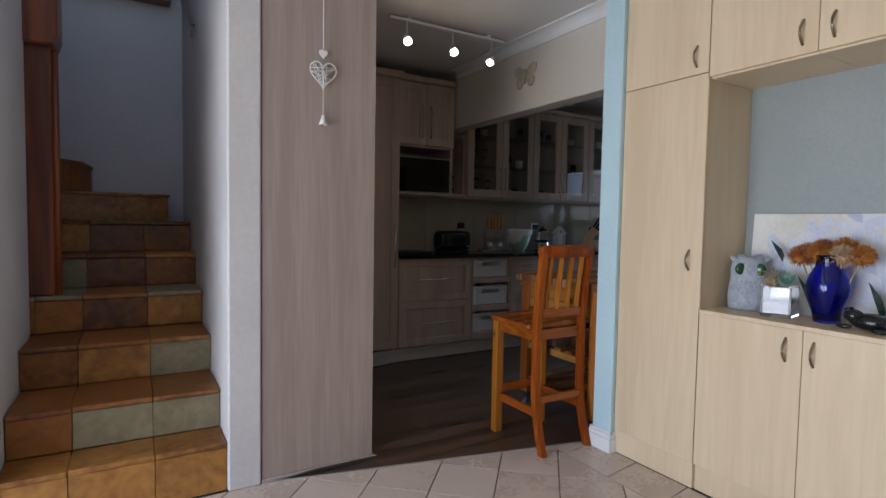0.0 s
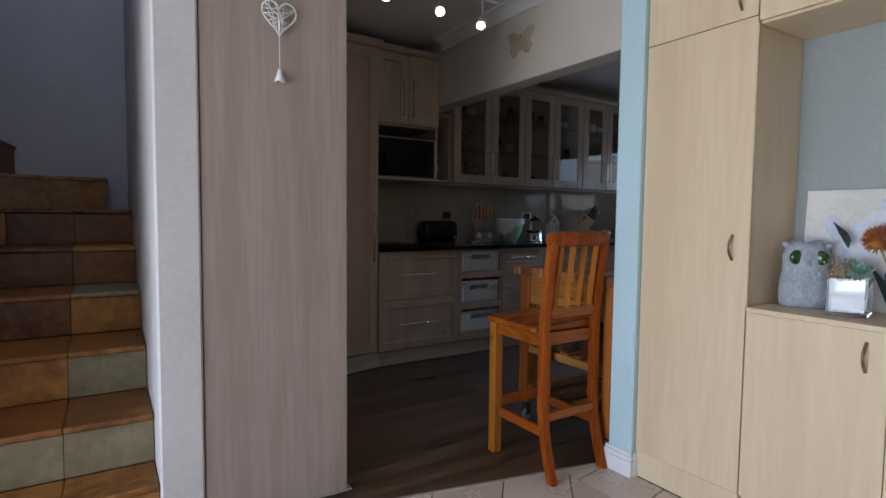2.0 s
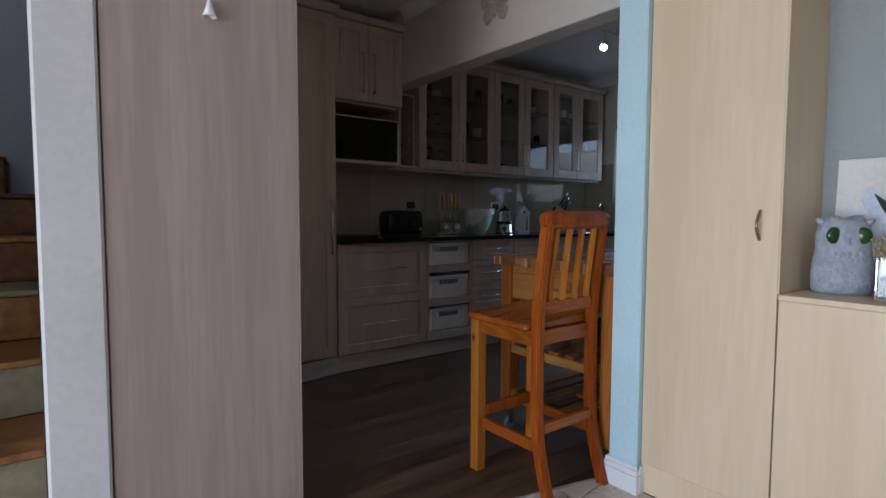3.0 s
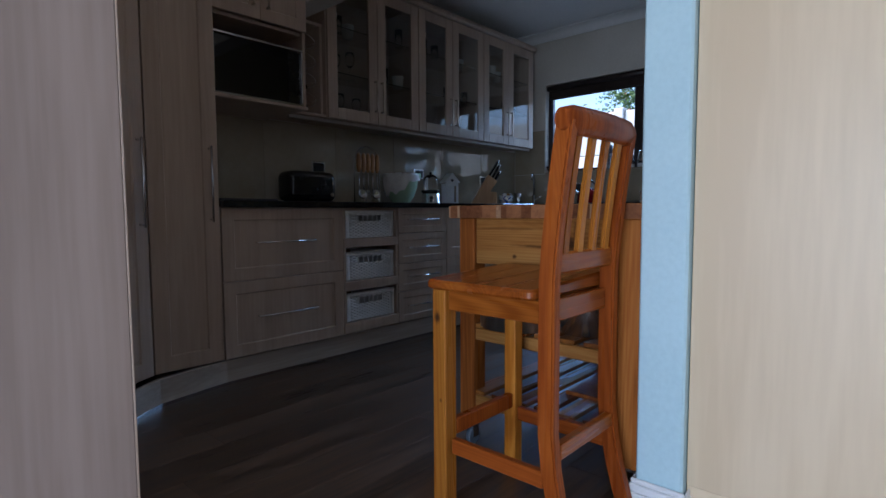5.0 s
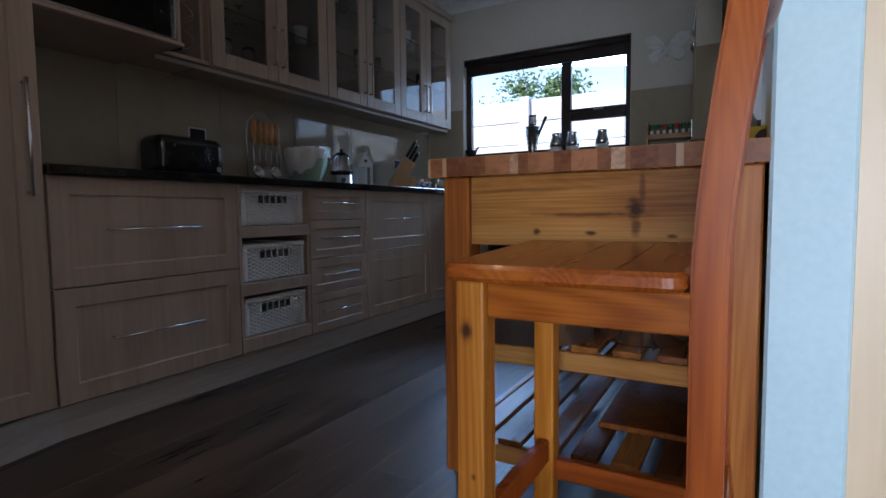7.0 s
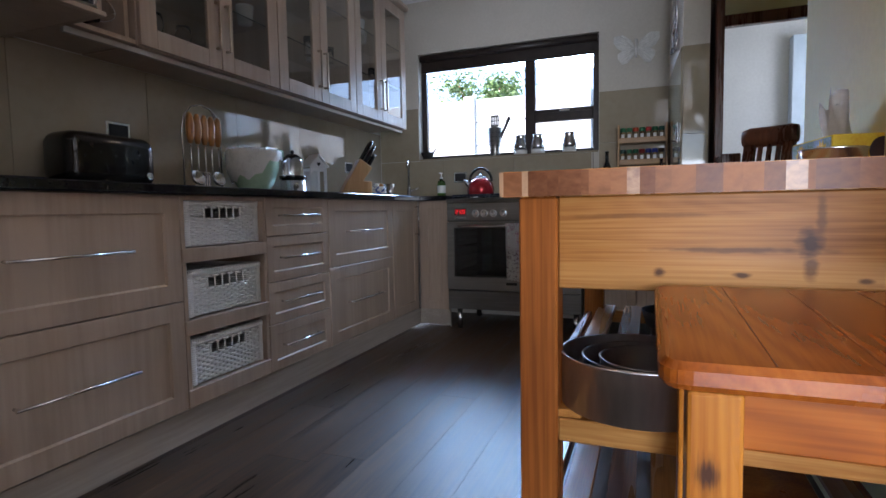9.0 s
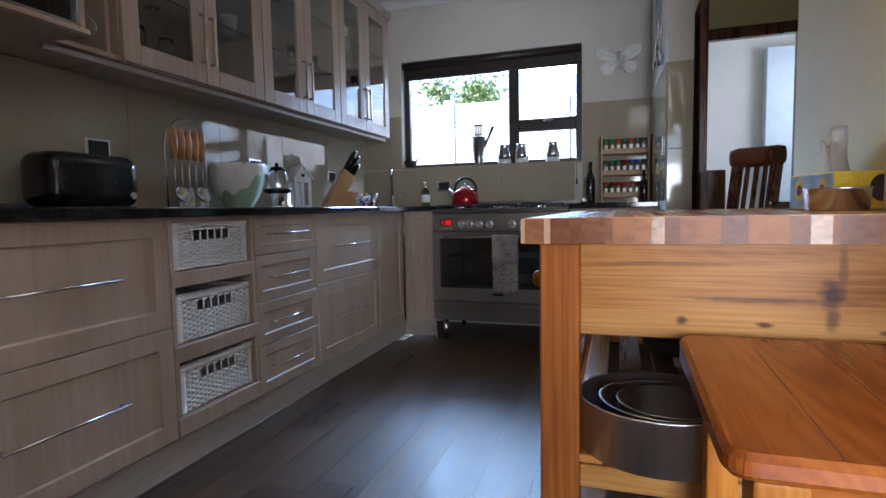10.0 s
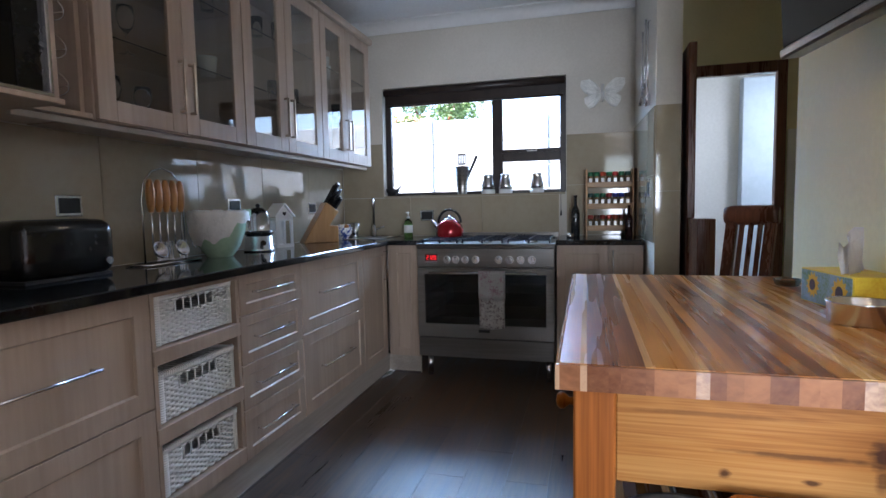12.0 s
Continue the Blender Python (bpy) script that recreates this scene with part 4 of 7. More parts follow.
seat = part("seat", rise(prism(outline, 0.688, 0.716, 0.007)), M_PINE_X, st, "glossy orange board seat")
M_SEAM = mat("dark_glue_seam", (0.10, 0.020, 0.003), (0.17, 0.040, 0.006), 20, rough=0.5)
for y in (2.228, 2.319, 2.409):
    part("seam", rise(box(2.09, 2.496, y, y + 0.0012, 0.712, 0.7163, 0)), M_SEAM, seat, "thin dark joint between the seat boards")
part("seat_apron", box(2.10, 2.122, 2.132, 2.437, 0.628, 0.688, 0.003), M_PINE_Y, st)
part("seat_apron", box(2.445, 2.467, 2.132, 2.430, 0.628, 0.688, 0.003), M_PINE_Y, st)
part("seat_apron", box(2.137, 2.43, 2.445, 2.467, 0.628, 0.688, 0.003), M_PINE_X, st)
part("seat_apron", box(2.135, 2.432, 2.112, 2.135, 0.628, 0.688, 0.003), M_PINE_X, st)
part("stretcher", box(2.102, 2.126, 2.12, 2.430, 0.20, 0.245, 0.003), M_PINE_RED_Y, st)
part("stretcher", box(2.443, 2.467, 2.12, 2.430, 0.20, 0.245, 0.003), M_PINE_RED_Y, st)
part("foot_rest", box(2.137, 2.43, 2.437, 2.463, 0.245, 0.295, 0.004), M_PINE_RED, st, "dark red foot rest bar")
part("stretcher", box(2.135, 2.432, 2.085, 2.112, 0.275, 0.315, 0.003), M_PINE_X, st)
part("back_rail", box(2.135, 2.432, sway(0.79) - 0.014, sway(0.79) + 0.014, 0.755, 0.81, 0.006), M_PINE_X, st)
for k in range(4):
    x = 2.168 + 0.0765 * k
    part("back_slat", post([(x, sway(z) - 0.004, z) for z in (0.79, 0.86, 0.93, 1.0, 1.11)], 0.034, 0.014), M_PINE, st, "")
bm = bmesh.new()
pts = [(2.085 + 0.40 * i / 10, sway(1.12) - 0.016 * math.sin(math.pi * i / 10), 1.133) for i in range(11)]
rings = []
for i, (x, y, z) in enumerate(pts):
    s = 0.72 if i in (0, 10) else 1.0
    rings.append([bm.verts.new((x, y + 0.024 * s * math.cos(a), z + 0.036 * s * math.sin(a))) for a in [6.28318 * k / 14 for k in range(14)]])
for a, b in zip(rings, rings[1:]):
    for k in range(14):
        bm.faces.new((a[k], a[(k + 1) % 14], b[(k + 1) % 14], b[k])).smooth = True
bm.faces.new(rings[0])
bm.faces.new(rings[-1])
part("top_rail", bm, M_PINE_RED, st, "rounded reddish top rail")
nudge(st, -0.013, -0.022)

# ---- kitchen window and what lies outside it ----
wd = thing("window_1", (5.84, 3.6, 1.308), "dark brown framed kitchen window with a fixed and a hinged pane", "window", kind="structure")
for name, y0, y1, z0, z1 in (("jamb", 4.288, 4.337, 1.310, 2.188), ("jamb", 2.861, 2.905, 1.310, 2.188), ("bottom_rail", 2.905, 4.288, 1.310, 1.337), ("head", 2.905, 4.288, 2.132, 2.188),
                             ("mullion", 3.352, 3.434, 1.337, 2.132), ("transom", 2.905, 3.352, 1.560, 1.640)):
    part(name, box(5.825, 5.875, y0, y1, z0, z1, 0.004), M_FRAME, wd)
part("opening_sash", box(5.815, 5.825, 2.895, 3.362, 1.628, 1.655, 0.002), M_FRAME, wd)
for y0, y1, z0, z1 in ((3.434, 4.288, 1.337, 2.132), (2.905, 3.352, 1.337, 1.560), (2.905, 3.352, 1.640, 2.132)):
    p = part("pane", box(5.848, 5.852, y0, y1, z0, z1, 0), M_GLASS, wd)
    p.visible_shadow = False
part("window_sill", box(5.75, 5.825, 2.861, 4.337, 1.296, 1.3095, 0.003), M_SPLASH, wd, "glossy tiled window sill")
part("stay", box(5.808, 5.815, 3.08, 3.16, 1.632, 1.644, 0.001), M_CHROME, wd)
bl = thing("roller_blind", (5.79, 3.6, 2.05), "dark brown roller blind rolled up at the window head", "blind")
part("blind_roll", rod((5.798, 4.33, 2.158), (5.798, 2.87, 2.158), 0.028, n=16), M_FRAME, bl)
part("blind_cloth", box(5.812, 5.814, 2.88, 4.322, 2.05, 2.15, 0.0008), M_FRAME, bl)
part("blind_bar", rod((5.808, 4.322, 2.05), (5.808, 2.88, 2.05), 0.009, n=8), M_FRAME, bl)
part("cord", tube([(5.78, 2.91, 2.13), (5.775, 2.905, 1.65), (5.755, 2.895, 1.17)], 0.0018, 5), M_BLACKM, bl, "thin dark pull cord")
part("cord_weight", rod((5.755, 2.895, 1.17), (5.755, 2.895, 1.13), 0.004, 0.008, n=8), M_BLACKM, bl)

fence = thing("garden_wall", (8.5, 4.5, -0.12), "white painted precast panel garden wall", "wall", kind="structure")
slab = None
for k in range(-5, 6):
    yk = 4.77 + 1.52 * k
    part("post", box(8.46, 8.60, yk - 0.075, yk + 0.075, -0.12, 2.40, 0.012), M_PLASTER, fence)
    for r in range(8):
        if slab is None:
            slab = part("panel", box(8.50, 8.56, yk + 0.076, yk + 1.444, -0.118 + 0.31 * r, -0.118 + 0.31 * r + 0.304, 0.012), M_PLASTER, fence)
        else:
            o = new("panel", slab.data)
            o.parent = fence
            o.location = (0, 1.52 * (k + 5), 0.31 * r)


M_LEAF = mat("shrub_leaf", (0.03, 0.07, 0.015), (0.10, 0.17, 0.04), 14, rough=0.5, random_mix=0.0)


def tree(x, y, z0, height, spread, seed, label):
    t = thing("tree", (x, y, z0), label, "tree")
    r = random.Random(seed)
    bm = bmesh.new()
    tube([(x, y, z0), (x + 0.06, y - 0.03, z0 + height * 0.35), (x - 0.02, y + 0.05, z0 + height * 0.65)], 0.07, 8, bm)
    ends = []
    for k in range(9):
        a, u = r.uniform(0, 6.28), r.uniform(0.4, 1.0)
        e = Vector((x + spread * u * math.cos(a), y + spread * u * math.sin(a), z0 + height * r.uniform(0.6, 1.0)))
        tube([(x, y, z0 + height * r.uniform(0.3, 0.6)), tuple((Vector((x, y, z0 + height * 0.6)) + e) / 2 + Vector((0, 0, 0.1))), tuple(e)], 0.02, 6, bm)
        ends.append(e)
    part("trunk", bm, M_POSTWOOD, t, "thin brown trunk and limbs")
    verts, faces = [], []
    for e in ends:
        for k in range(520):
            p = e + Vector((r.gauss(0, 0.28), r.gauss(0, 0.28), r.gauss(0, 0.2))) * spread * 0.8
            q = Euler((r.uniform(0, 6.28), r.uniform(0, 6.28), r.uniform(0, 6.28))).to_matrix()
            s = r.uniform(0.03, 0.06)
            i = len(verts)
            for v in ((0, -1, 0), (0.42, -0.1, 0.12), (0, 1, 0), (-0.42, -0.1, 0.12)):
                verts.append(p + q @ (Vector(v) * s))
            faces += [(i, i + 1, i + 2), (i, i + 2, i + 3)]
    me = bpy.data.meshes.new("crown")
    me.from_pydata([tuple(v - t.location) for v in verts], [], faces)
    me.materials.append(M_LEAF)
    c = new("crown", me)
    c.parent = t
    tagged(c, "loose crown of small green leaves", kind="stuff")


tree(10.9, 5.35, -0.12, 3.3, 0.85, 5, "leafy green garden tree behind the wall")
hs = thing("house", (16, 8.5, -0.12), "neighbouring house with a low tiled roof", "house")
part("wall", box(14, 20, 5.5, 13, -0.12, 2.5, 0.01), M_PLASTER, hs)
bm = bmesh.new()
vs = [bm.verts.new(v) for v in ((13.6, 5.1, 2.5), (20.4, 5.1, 2.5), (20.4, 13.4, 2.5), (13.6, 13.4, 2.5), (17, 7.5, 4.0), (17, 11, 4.0))]
for f in ((0, 1, 4), (1, 2, 5, 4), (2, 3, 5), (3, 0, 4, 5), (3, 2, 1, 0)):
    bm.faces.new([vs[i] for i in f])
part("roof", bm, mat("terracotta_roof", (0.28, 0.12, 0.07), (0.40, 0.20, 0.12), 8, rough=0.8, bump=0.4), hs)

# ---- tiled splashbacks ----
def splash(name, origin, along, length, z0, z1, out, step, rows, label):
    """Large glossy tiles on a wall: origin at its start, along and out as directions."""
    s = thing(name, origin, label, "tiles", kind="structure")
    a, o = Vector(along), Vector(out)
    n = max(1, round(length / step))
    for i in range(n):
        for r in range(rows):
            p0 = Vector(origin) + a * (length * i / n + 0.001)
            p1 = Vector(origin) + a * (length * (i + 1) / n - 0.001) + o * 0.008
            zz0, zz1 = z0 + (z1 - z0) * r / rows + 0.001, z0 + (z1 - z0) * (r + 1) / rows - 0.001
            part("tile", box(min(p0.x, p1.x), max(p0.x, p1.x), min(p0.y, p1.y), max(p0.y, p1.y), zz0, zz1, 0.0012), M_SPLASH, s)
    return s


splash("splashback", (2.222, 4.7195, 0.979), (1, 0, 0), 3.538, 0.979, 1.541, (0, -1, 0), 0.60, 1, "glossy taupe wall tiles over the worktop")
splash("splashback", (5.7695, 2.91, 0.979), (0, 1, 0), 1.80, 0.979, 1.295, (-1, 0, 0), 0.60, 1, "glossy taupe wall tiles under the window")
splash("splashback", (5.7695, 2.368, 0.979), (0, 1, 0), 0.486, 0.979, 1.742, (-1, 0, 0), 0.53, 2, "glossy taupe wall tiles behind the spice rack")
splash("splashback", (5.7695, 4.345, 1.297), (0, 1, 0), 0.366, 1.297, 1.742, (-1, 0, 0), 0.36, 1, "glossy taupe wall tiles beside the window")
splash("splashback", (4.8595, 2.19, 0.30), (0, 1, 0), 0.137, 0.30, 1.765, (-1, 0, 0), 0.12, 3, "glossy taupe tiles on the end of the short wall")
s = thing("splashback", (5.27, 2.36, 0.979), "glossy taupe tiles on the side of the short wall", "tiles", kind="structure")
for r in range(2):
    bm = prism([(4.855, 2.3275), (5.758, 2.3652), (5.757, 2.3732), (4.854, 2.3355)], 0.98 + 0.392 * r, 1.370 + 0.392 * r)
    part("tile", bm, M_SPLASH, s)


def socket(x, y, z, face, label, w=0.115, h=0.085):
    s = thing("wall_socket", (x, y, z), label, "socket", "wall sockets")
    if face == "-y":
        part("plate", box(x - w / 2, x + w / 2, y - 0.008, y, z - h / 2, z + h / 2, 0.003), M_CHROME, s)
        part("insert", box(x - w / 2 + 0.012, x + w / 2 - 0.012, y - 0.011, y - 0.008, z - h / 2 + 0.012, z + h / 2 - 0.012, 0.002), M_BLACKM, s, "black socket insert")
    else:
        part("plate", box(x - 0.008, x, y - w / 2, y + w / 2, z - h / 2, z + h / 2, 0.003), M_CHROME, s)
        part("insert", box(x - 0.011, x - 0.008, y - w / 2 + 0.012, y + w / 2 - 0.012, z - h / 2 + 0.012, z + h / 2 - 0.012, 0.002), M_BLACKM, s, "black socket insert")


socket(3.24, 4.711, 1.243, "-y", "silver framed black double socket on the tiles")
socket(5.20, 4.711, 1.22, "-y", "silver framed black double socket on the tiles")
socket(4.28, 4.711, 1.24, "-y", "silver framed black double socket on the tiles")
socket(5.761, 3.97, 1.145, "-x", "silver framed black double socket on the tiles")
sw = thing("light_switch", (5.05, 2.345, 1.30), "silver framed switch on the short wall", "switch")
part("plate", turned(box(-0.04, 0.04, 0.0, 0.008, -0.055, 0.055, 0.003), Matrix.Translation((4.98, 2.342, 1.30)) @ pose(0, 0, 0, 0, 0, 2.4)), M_CHROME, sw)
part("rocker", turned(box(-0.022, 0.022, 0.008, 0.012, -0.035, 0.035, 0.002), Matrix.Translation((4.98, 2.342, 1.30)) @ pose(0, 0, 0, 0, 0, 2.4)), M_BLACKM, sw)

# ---- things on the worktop ----
ZW = 0.978
tr = thing("toaster", (3.01, 4.54, ZW), "glossy black long-slot toaster on the worktop", "toaster")
bm = box(2.825, 3.20, 4.45, 4.63, ZW + 0.008, ZW + 0.212, 0.05, seg=5)
for f in bm.faces:
    f.smooth = True
part("body", bm, M_BLACK, tr)
for y in (4.51, 4.57):
    part("slot", box(2.90, 3.12, y - 0.012, y + 0.012, ZW + 0.209, ZW + 0.2135, 0.001), M_BLACKM, tr)
part("base", box(2.845, 3.18, 4.465, 4.615, ZW, ZW + 0.012, 0.003), M_BLACKM, tr)
part("lever", box(3.182, 3.215, 4.525, 4.555, ZW + 0.12, ZW + 0.14, 0.004), M_CHROME, tr)
part("dial", rod((3.15, 4.462, ZW + 0.055), (3.15, 4.442, ZW + 0.055), 0.014, n=16), M_CHROME, tr)
nudge(tr, 0.02)
solid("baking_tray", box(2.30, 2.66, 4.28, 4.62, ZW, ZW + 0.018, 0.006), M_BLACKM, "flat dark tray lying on the worktop", "tray")

M_HANDLE = mat("honey_wood_handle", (0.36, 0.15, 0.04), (0.55, 0.27, 0.08), 9, (1, 1, 0.1), rough=0.35)
ur = thing("utensil_rack", (3.52, 4.55, ZW), "chrome wire rack hung with wooden-handled utensils", "utensil rack")
bm = bmesh.new()
tube([(3.41, 4.56, ZW + 0.008), (3.41, 4.56, ZW + 0.25), (3.425, 4.56, ZW + 0.31), (3.465, 4.56, ZW + 0.35), (3.52, 4.56, ZW + 0.365), (3.575, 4.56, ZW + 0.35), (3.615, 4.56, ZW + 0.31), (3.63, 4.56, ZW + 0.25), (3.63, 4.56, ZW + 0.008)], 0.004, 8, bm)
part("arch", bm, M_CHROME, ur)
part("hook_bar", rod((3.415, 4.56, ZW + 0.30), (3.625, 4.56, ZW + 0.30), 0.003), M_CHROME, ur)
part("foot", tube([(3.37, 4.50, ZW + 0.005), (3.66, 4.50, ZW + 0.005), (3.66, 4.62, ZW + 0.005), (3.37, 4.62, ZW + 0.005)], 0.004, 6, closed=True), M_CHROME, ur)
for k in range(5):
    x = 3.44 + 0.04 * k
    u = part("utensil", rod((x, 4.545, ZW + 0.19), (x, 4.545, ZW + 0.06), 0.0035, n=8), M_CHROME, ur)
    part("grip", turned(lathe([(0, 0), (0.010, 0.003), (0.017, 0.03), (0.0195, 0.075), (0.015, 0.108), (0.008, 0.124), (0, 0.125)], n=14), Matrix.Translation((x, 4.545, ZW + 0.195))), M_HANDLE, u, "honey wood utensil grip")
    if k in (0, 3):
        hd = lathe([(0, 0), (0.02, 0.006), (0.032, 0.02), (0.034, 0.03), (0.031, 0.03), (0.018, 0.009), (0, 0.004)], n=16)
        turned(hd, Matrix.Translation((x, 4.53, ZW + 0.045)) @ pose(0, 0, 0, 60, 0, 0))
    else:
        hd = bmesh.new()
        for j in range(4):
            box(x - 0.024 + 0.013 * j, x - 0.016 + 0.013 * j, 4.54, 4.543, ZW + 0.012, ZW + 0.075, 0.001, hd)
        box(x - 0.024, x + 0.023, 4.54, 4.543, ZW + 0.07, ZW + 0.085, 0.001, hd)
    part("head", hd, M_CHROME, u)

M_BOWL = mat("pale_green_glaze", (0.38, 0.56, 0.38), (0.46, 0.64, 0.46), 4, rough=0.2)
M_PLASTIC = mat("thin_white_plastic", (0.78, 0.79, 0.77), (0.86, 0.87, 0.85), 10, rough=0.3, bump=0.3)
ur.scale = (1.1, 1, 1.18)
nudge(ur, 0.055)
bw = thing("mixing_bowl", (3.84, 4.52, ZW), "pale green mixing bowl lined with a white plastic bag", "bowl")
part("bowl", lathe([(0, 0.004), (0.064, 0), (0.07, 0.006), (0.107, 0.045), (0.137, 0.11), (0.147, 0.185), (0.141, 0.185), (0.13, 0.11), (0.10, 0.05), (0.055, 0.014), (0, 0.012)], (3.84, 4.52, ZW), 36), M_BOWL, bw, smooth=True)
bm = bmesh.new()
r_ = random.Random(3)
rings = []


def bowl_radius(z):
    steps = ((0.0, 0.062), (0.006, 0.070), (0.045, 0.107), (0.11, 0.137), (0.185, 0.147))
    for (z0, r0), (z1, r1) in zip(steps, steps[1:]):
        if z <= z1:
            return r0 + (r1 - r0) * (z - z0) / (z1 - z0)
    return 0.147


for j in range(11):
    ring = []
    for k in range(64):
        a = 6.28318 * k / 64
        reach = 0.135 * (0.12 + 0.88 * (0.5 + 0.5 * math.cos(a - 2.95)) ** 1.4) + 0.012 * math.sin(5 * a + 1) + 0.008 * math.sin(11 * a)
        if j < 3:
            rr, zz = 0.12 + 0.011 * j, 0.11 + 0.036 * j
        elif j == 3:
            rr, zz = 0.148, 0.197
        else:
            zz = 0.190 - reach * (j - 4) / 6
            rr = bowl_radius(zz) + 0.006 + 0.006 * abs(math.sin(9 * a + 0.5 * j)) + r_.uniform(0, 0.004) + 0.006 * (j - 4) / 6
        ring.append(bm.verts.new((3.84 + rr * math.cos(a), 4.52 + rr * math.sin(a), ZW + zz + r_.uniform(-0.004, 0.004))))
    rings.append(ring)
for a, b in zip(rings, rings[1:]):
    for k in range(64):
        bm.faces.new((a[k], a[(k + 1) % 64], b[(k + 1) % 64], b[k])).smooth = True
part("bag", bm, M_PLASTIC, bw, "crumpled white plastic liner")
part("clip", box(3.885, 3.95, 4.385, 4.41, ZW + 0.165, ZW + 0.20, 0.006), M_BOWL, bw, "pale green clip on the rim")
bw.scale = (0.93, 0.93, 1.2)
nudge(bw, 0.055)

jc = thing("juicer", (4.18, 4.52, ZW), "steel electric juicer under a clear dome", "juicer")
part("base", lathe([(0, 0), (0.085, 0), (0.088, 0.012), (0.078, 0.018), (0.075, 0.085), (0.066, 0.095), (0, 0.095)], (4.18, 4.52, ZW), 28), M_CHROME, jc, smooth=True)
part("collar", lathe([(0, 0.095), (0.08, 0.095), (0.082, 0.115), (0.06, 0.118), (0, 0.118)], (4.18, 4.52, ZW), 28), M_BLACK, jc)
part("dome", lathe([(0.062, 0.118), (0.064, 0.19), (0.055, 0.225), (0.03, 0.246), (0, 0.25), (0, 0.247), (0.029, 0.243), (0.052, 0.223), (0.061, 0.19), (0.059, 0.118)], (4.18, 4.52, ZW), 28), M_GLASS, jc, "clear plastic dome", smooth=True)
part("knob", lathe([(0, 0.25), (0.009, 0.25), (0.013, 0.262), (0.008, 0.27), (0, 0.272)], (4.18, 4.52, ZW), 14), M_BLACK, jc)
part("dial", rod((4.12, 4.455, ZW + 0.05), (4.112, 4.447, ZW + 0.05), 0.016, n=14), M_BLACK, jc)
nudge(jc, 0.055)

ln = thing("house_lantern", (4.51, 4.57, ZW), "small white wooden house-shaped lantern with a heart", "lantern")
x0, x1, y0, y1 = 4.455, 4.565, 4.525, 4.625
for b in ((x0, x0 + 0.016, y0, y0 + 0.012), (x1 - 0.016, x1, y0, y0 + 0.012), (x0, x0 + 0.016, y1 - 0.012, y1), (x1 - 0.016, x1, y1 - 0.012, y1), (4.503, 4.517, y0, y0 + 0.01)):
    part("upright", box(b[0], b[1], b[2], b[3], ZW + 0.016, ZW + 0.145, 0.001), M_TRIM, ln)
part("base_board", box(x0, x1, y0 - 0.004, y1, ZW, ZW + 0.016, 0.001), M_TRIM, ln)
part("top_board", box(x0, x1, y0, y1, ZW + 0.145, ZW + 0.16, 0.001), M_TRIM, ln)
part("back_board", box(x0 + 0.016, x1 - 0.016, y1 - 0.006, y1 - 0.002, ZW + 0.016, ZW + 0.145, 0), M_TRIM, ln)
bm = turned(prism([(x0, 0), (x1, 0), (4.51, 0.065)], -0.008, 0.0), Matrix.Translation((0, y0, ZW + 0.16)) @ pose(0, 0, 0, 90, 0, 0))
part("gable", bm, M_TRIM, ln)
for s_ in (-1, 1):
    bm = turned(box(-0.006, 0.092, -0.062, 0.062, 0, 0.007, 0.001), Matrix.Translation((4.51, 4.575, ZW + 0.232)) @ pose(0, 0, 0, 0, 48, 0 if s_ > 0 else 180))
    part("roof_board", bm, M_TRIM, ln)


def heart_outline(n=28, r=1.0):
    pts = []
    for k in range(n):
        t = 6.28318 * k / n
        pts.append((r * 0.92 * math.sin(t) ** 3, r * (0.8125 * math.cos(t) - 0.3125 * math.cos(2 * t) - 0.125 * math.cos(3 * t) - 0.0625 * math.cos(4 * t))))
    return pts


part("heart", turned(prism(heart_outline(24, 0.013), 0, 0.002), Matrix.Translation((4.51, y0 - 0.001, ZW + 0.183)) @ pose(0, 0, 0, 90, 0, 0)), M_BLACKM, ln, "black cut-out heart")

ln.scale = (1.1, 1.1, 1.15)
nudge(ln, 0.03, 0, 0, -26)
kb = thing("knife_block", (4.93, 4.56, ZW), "beech knife block filled with black-handled knives", "knife block")
bm = turned(prism([(-0.135, 0), (0.062, 0), (0.062, 0.10), (0.012, 0.104), (0.068, 0.188), (-0.004, 0.245)], -0.06, 0.06, 0.004), Matrix.Translation((4.93, 4.56, ZW)) @ pose(0, 0, 0, 90, 0, 0))
part("block", bm, mat("beech_block", (0.42, 0.22, 0.085), (0.58, 0.34, 0.15), 6, (1, 1, 0.1), rough=0.4, bump=0.03), kb)
lean = Vector((0.49, 0, 0.87))
for i in range(3):
    for j in range(3):
        p = Vector((4.938 + 0.021 * j, 4.525 + 0.035 * i, ZW + 0.236 - 0.0185 * j))
        long = 0.13 - 0.028 * j + 0.012 * ((i + j) % 2)
        grip = rod((0, 0, 0), (0, 0, long), 0.009, 0.012, n=10)
        k = part("knife_handle", turned(grip, Matrix.Translation(p) @ lean.to_track_quat("Z", "Y").to_matrix().to_4x4() @ Matrix.Diagonal((1.25, 0.8, 1, 1))), M_BLACK, kb)
        part("cap", rod(p + lean * long, p + lean * (long + 0.007), 0.011, 0.009, n=10), M_CHROME, k, "steel end cap")

kb.scale = (1.25, 1.25, 1.15)
nudge(kb, 0.09, -0.05, 0, -48)

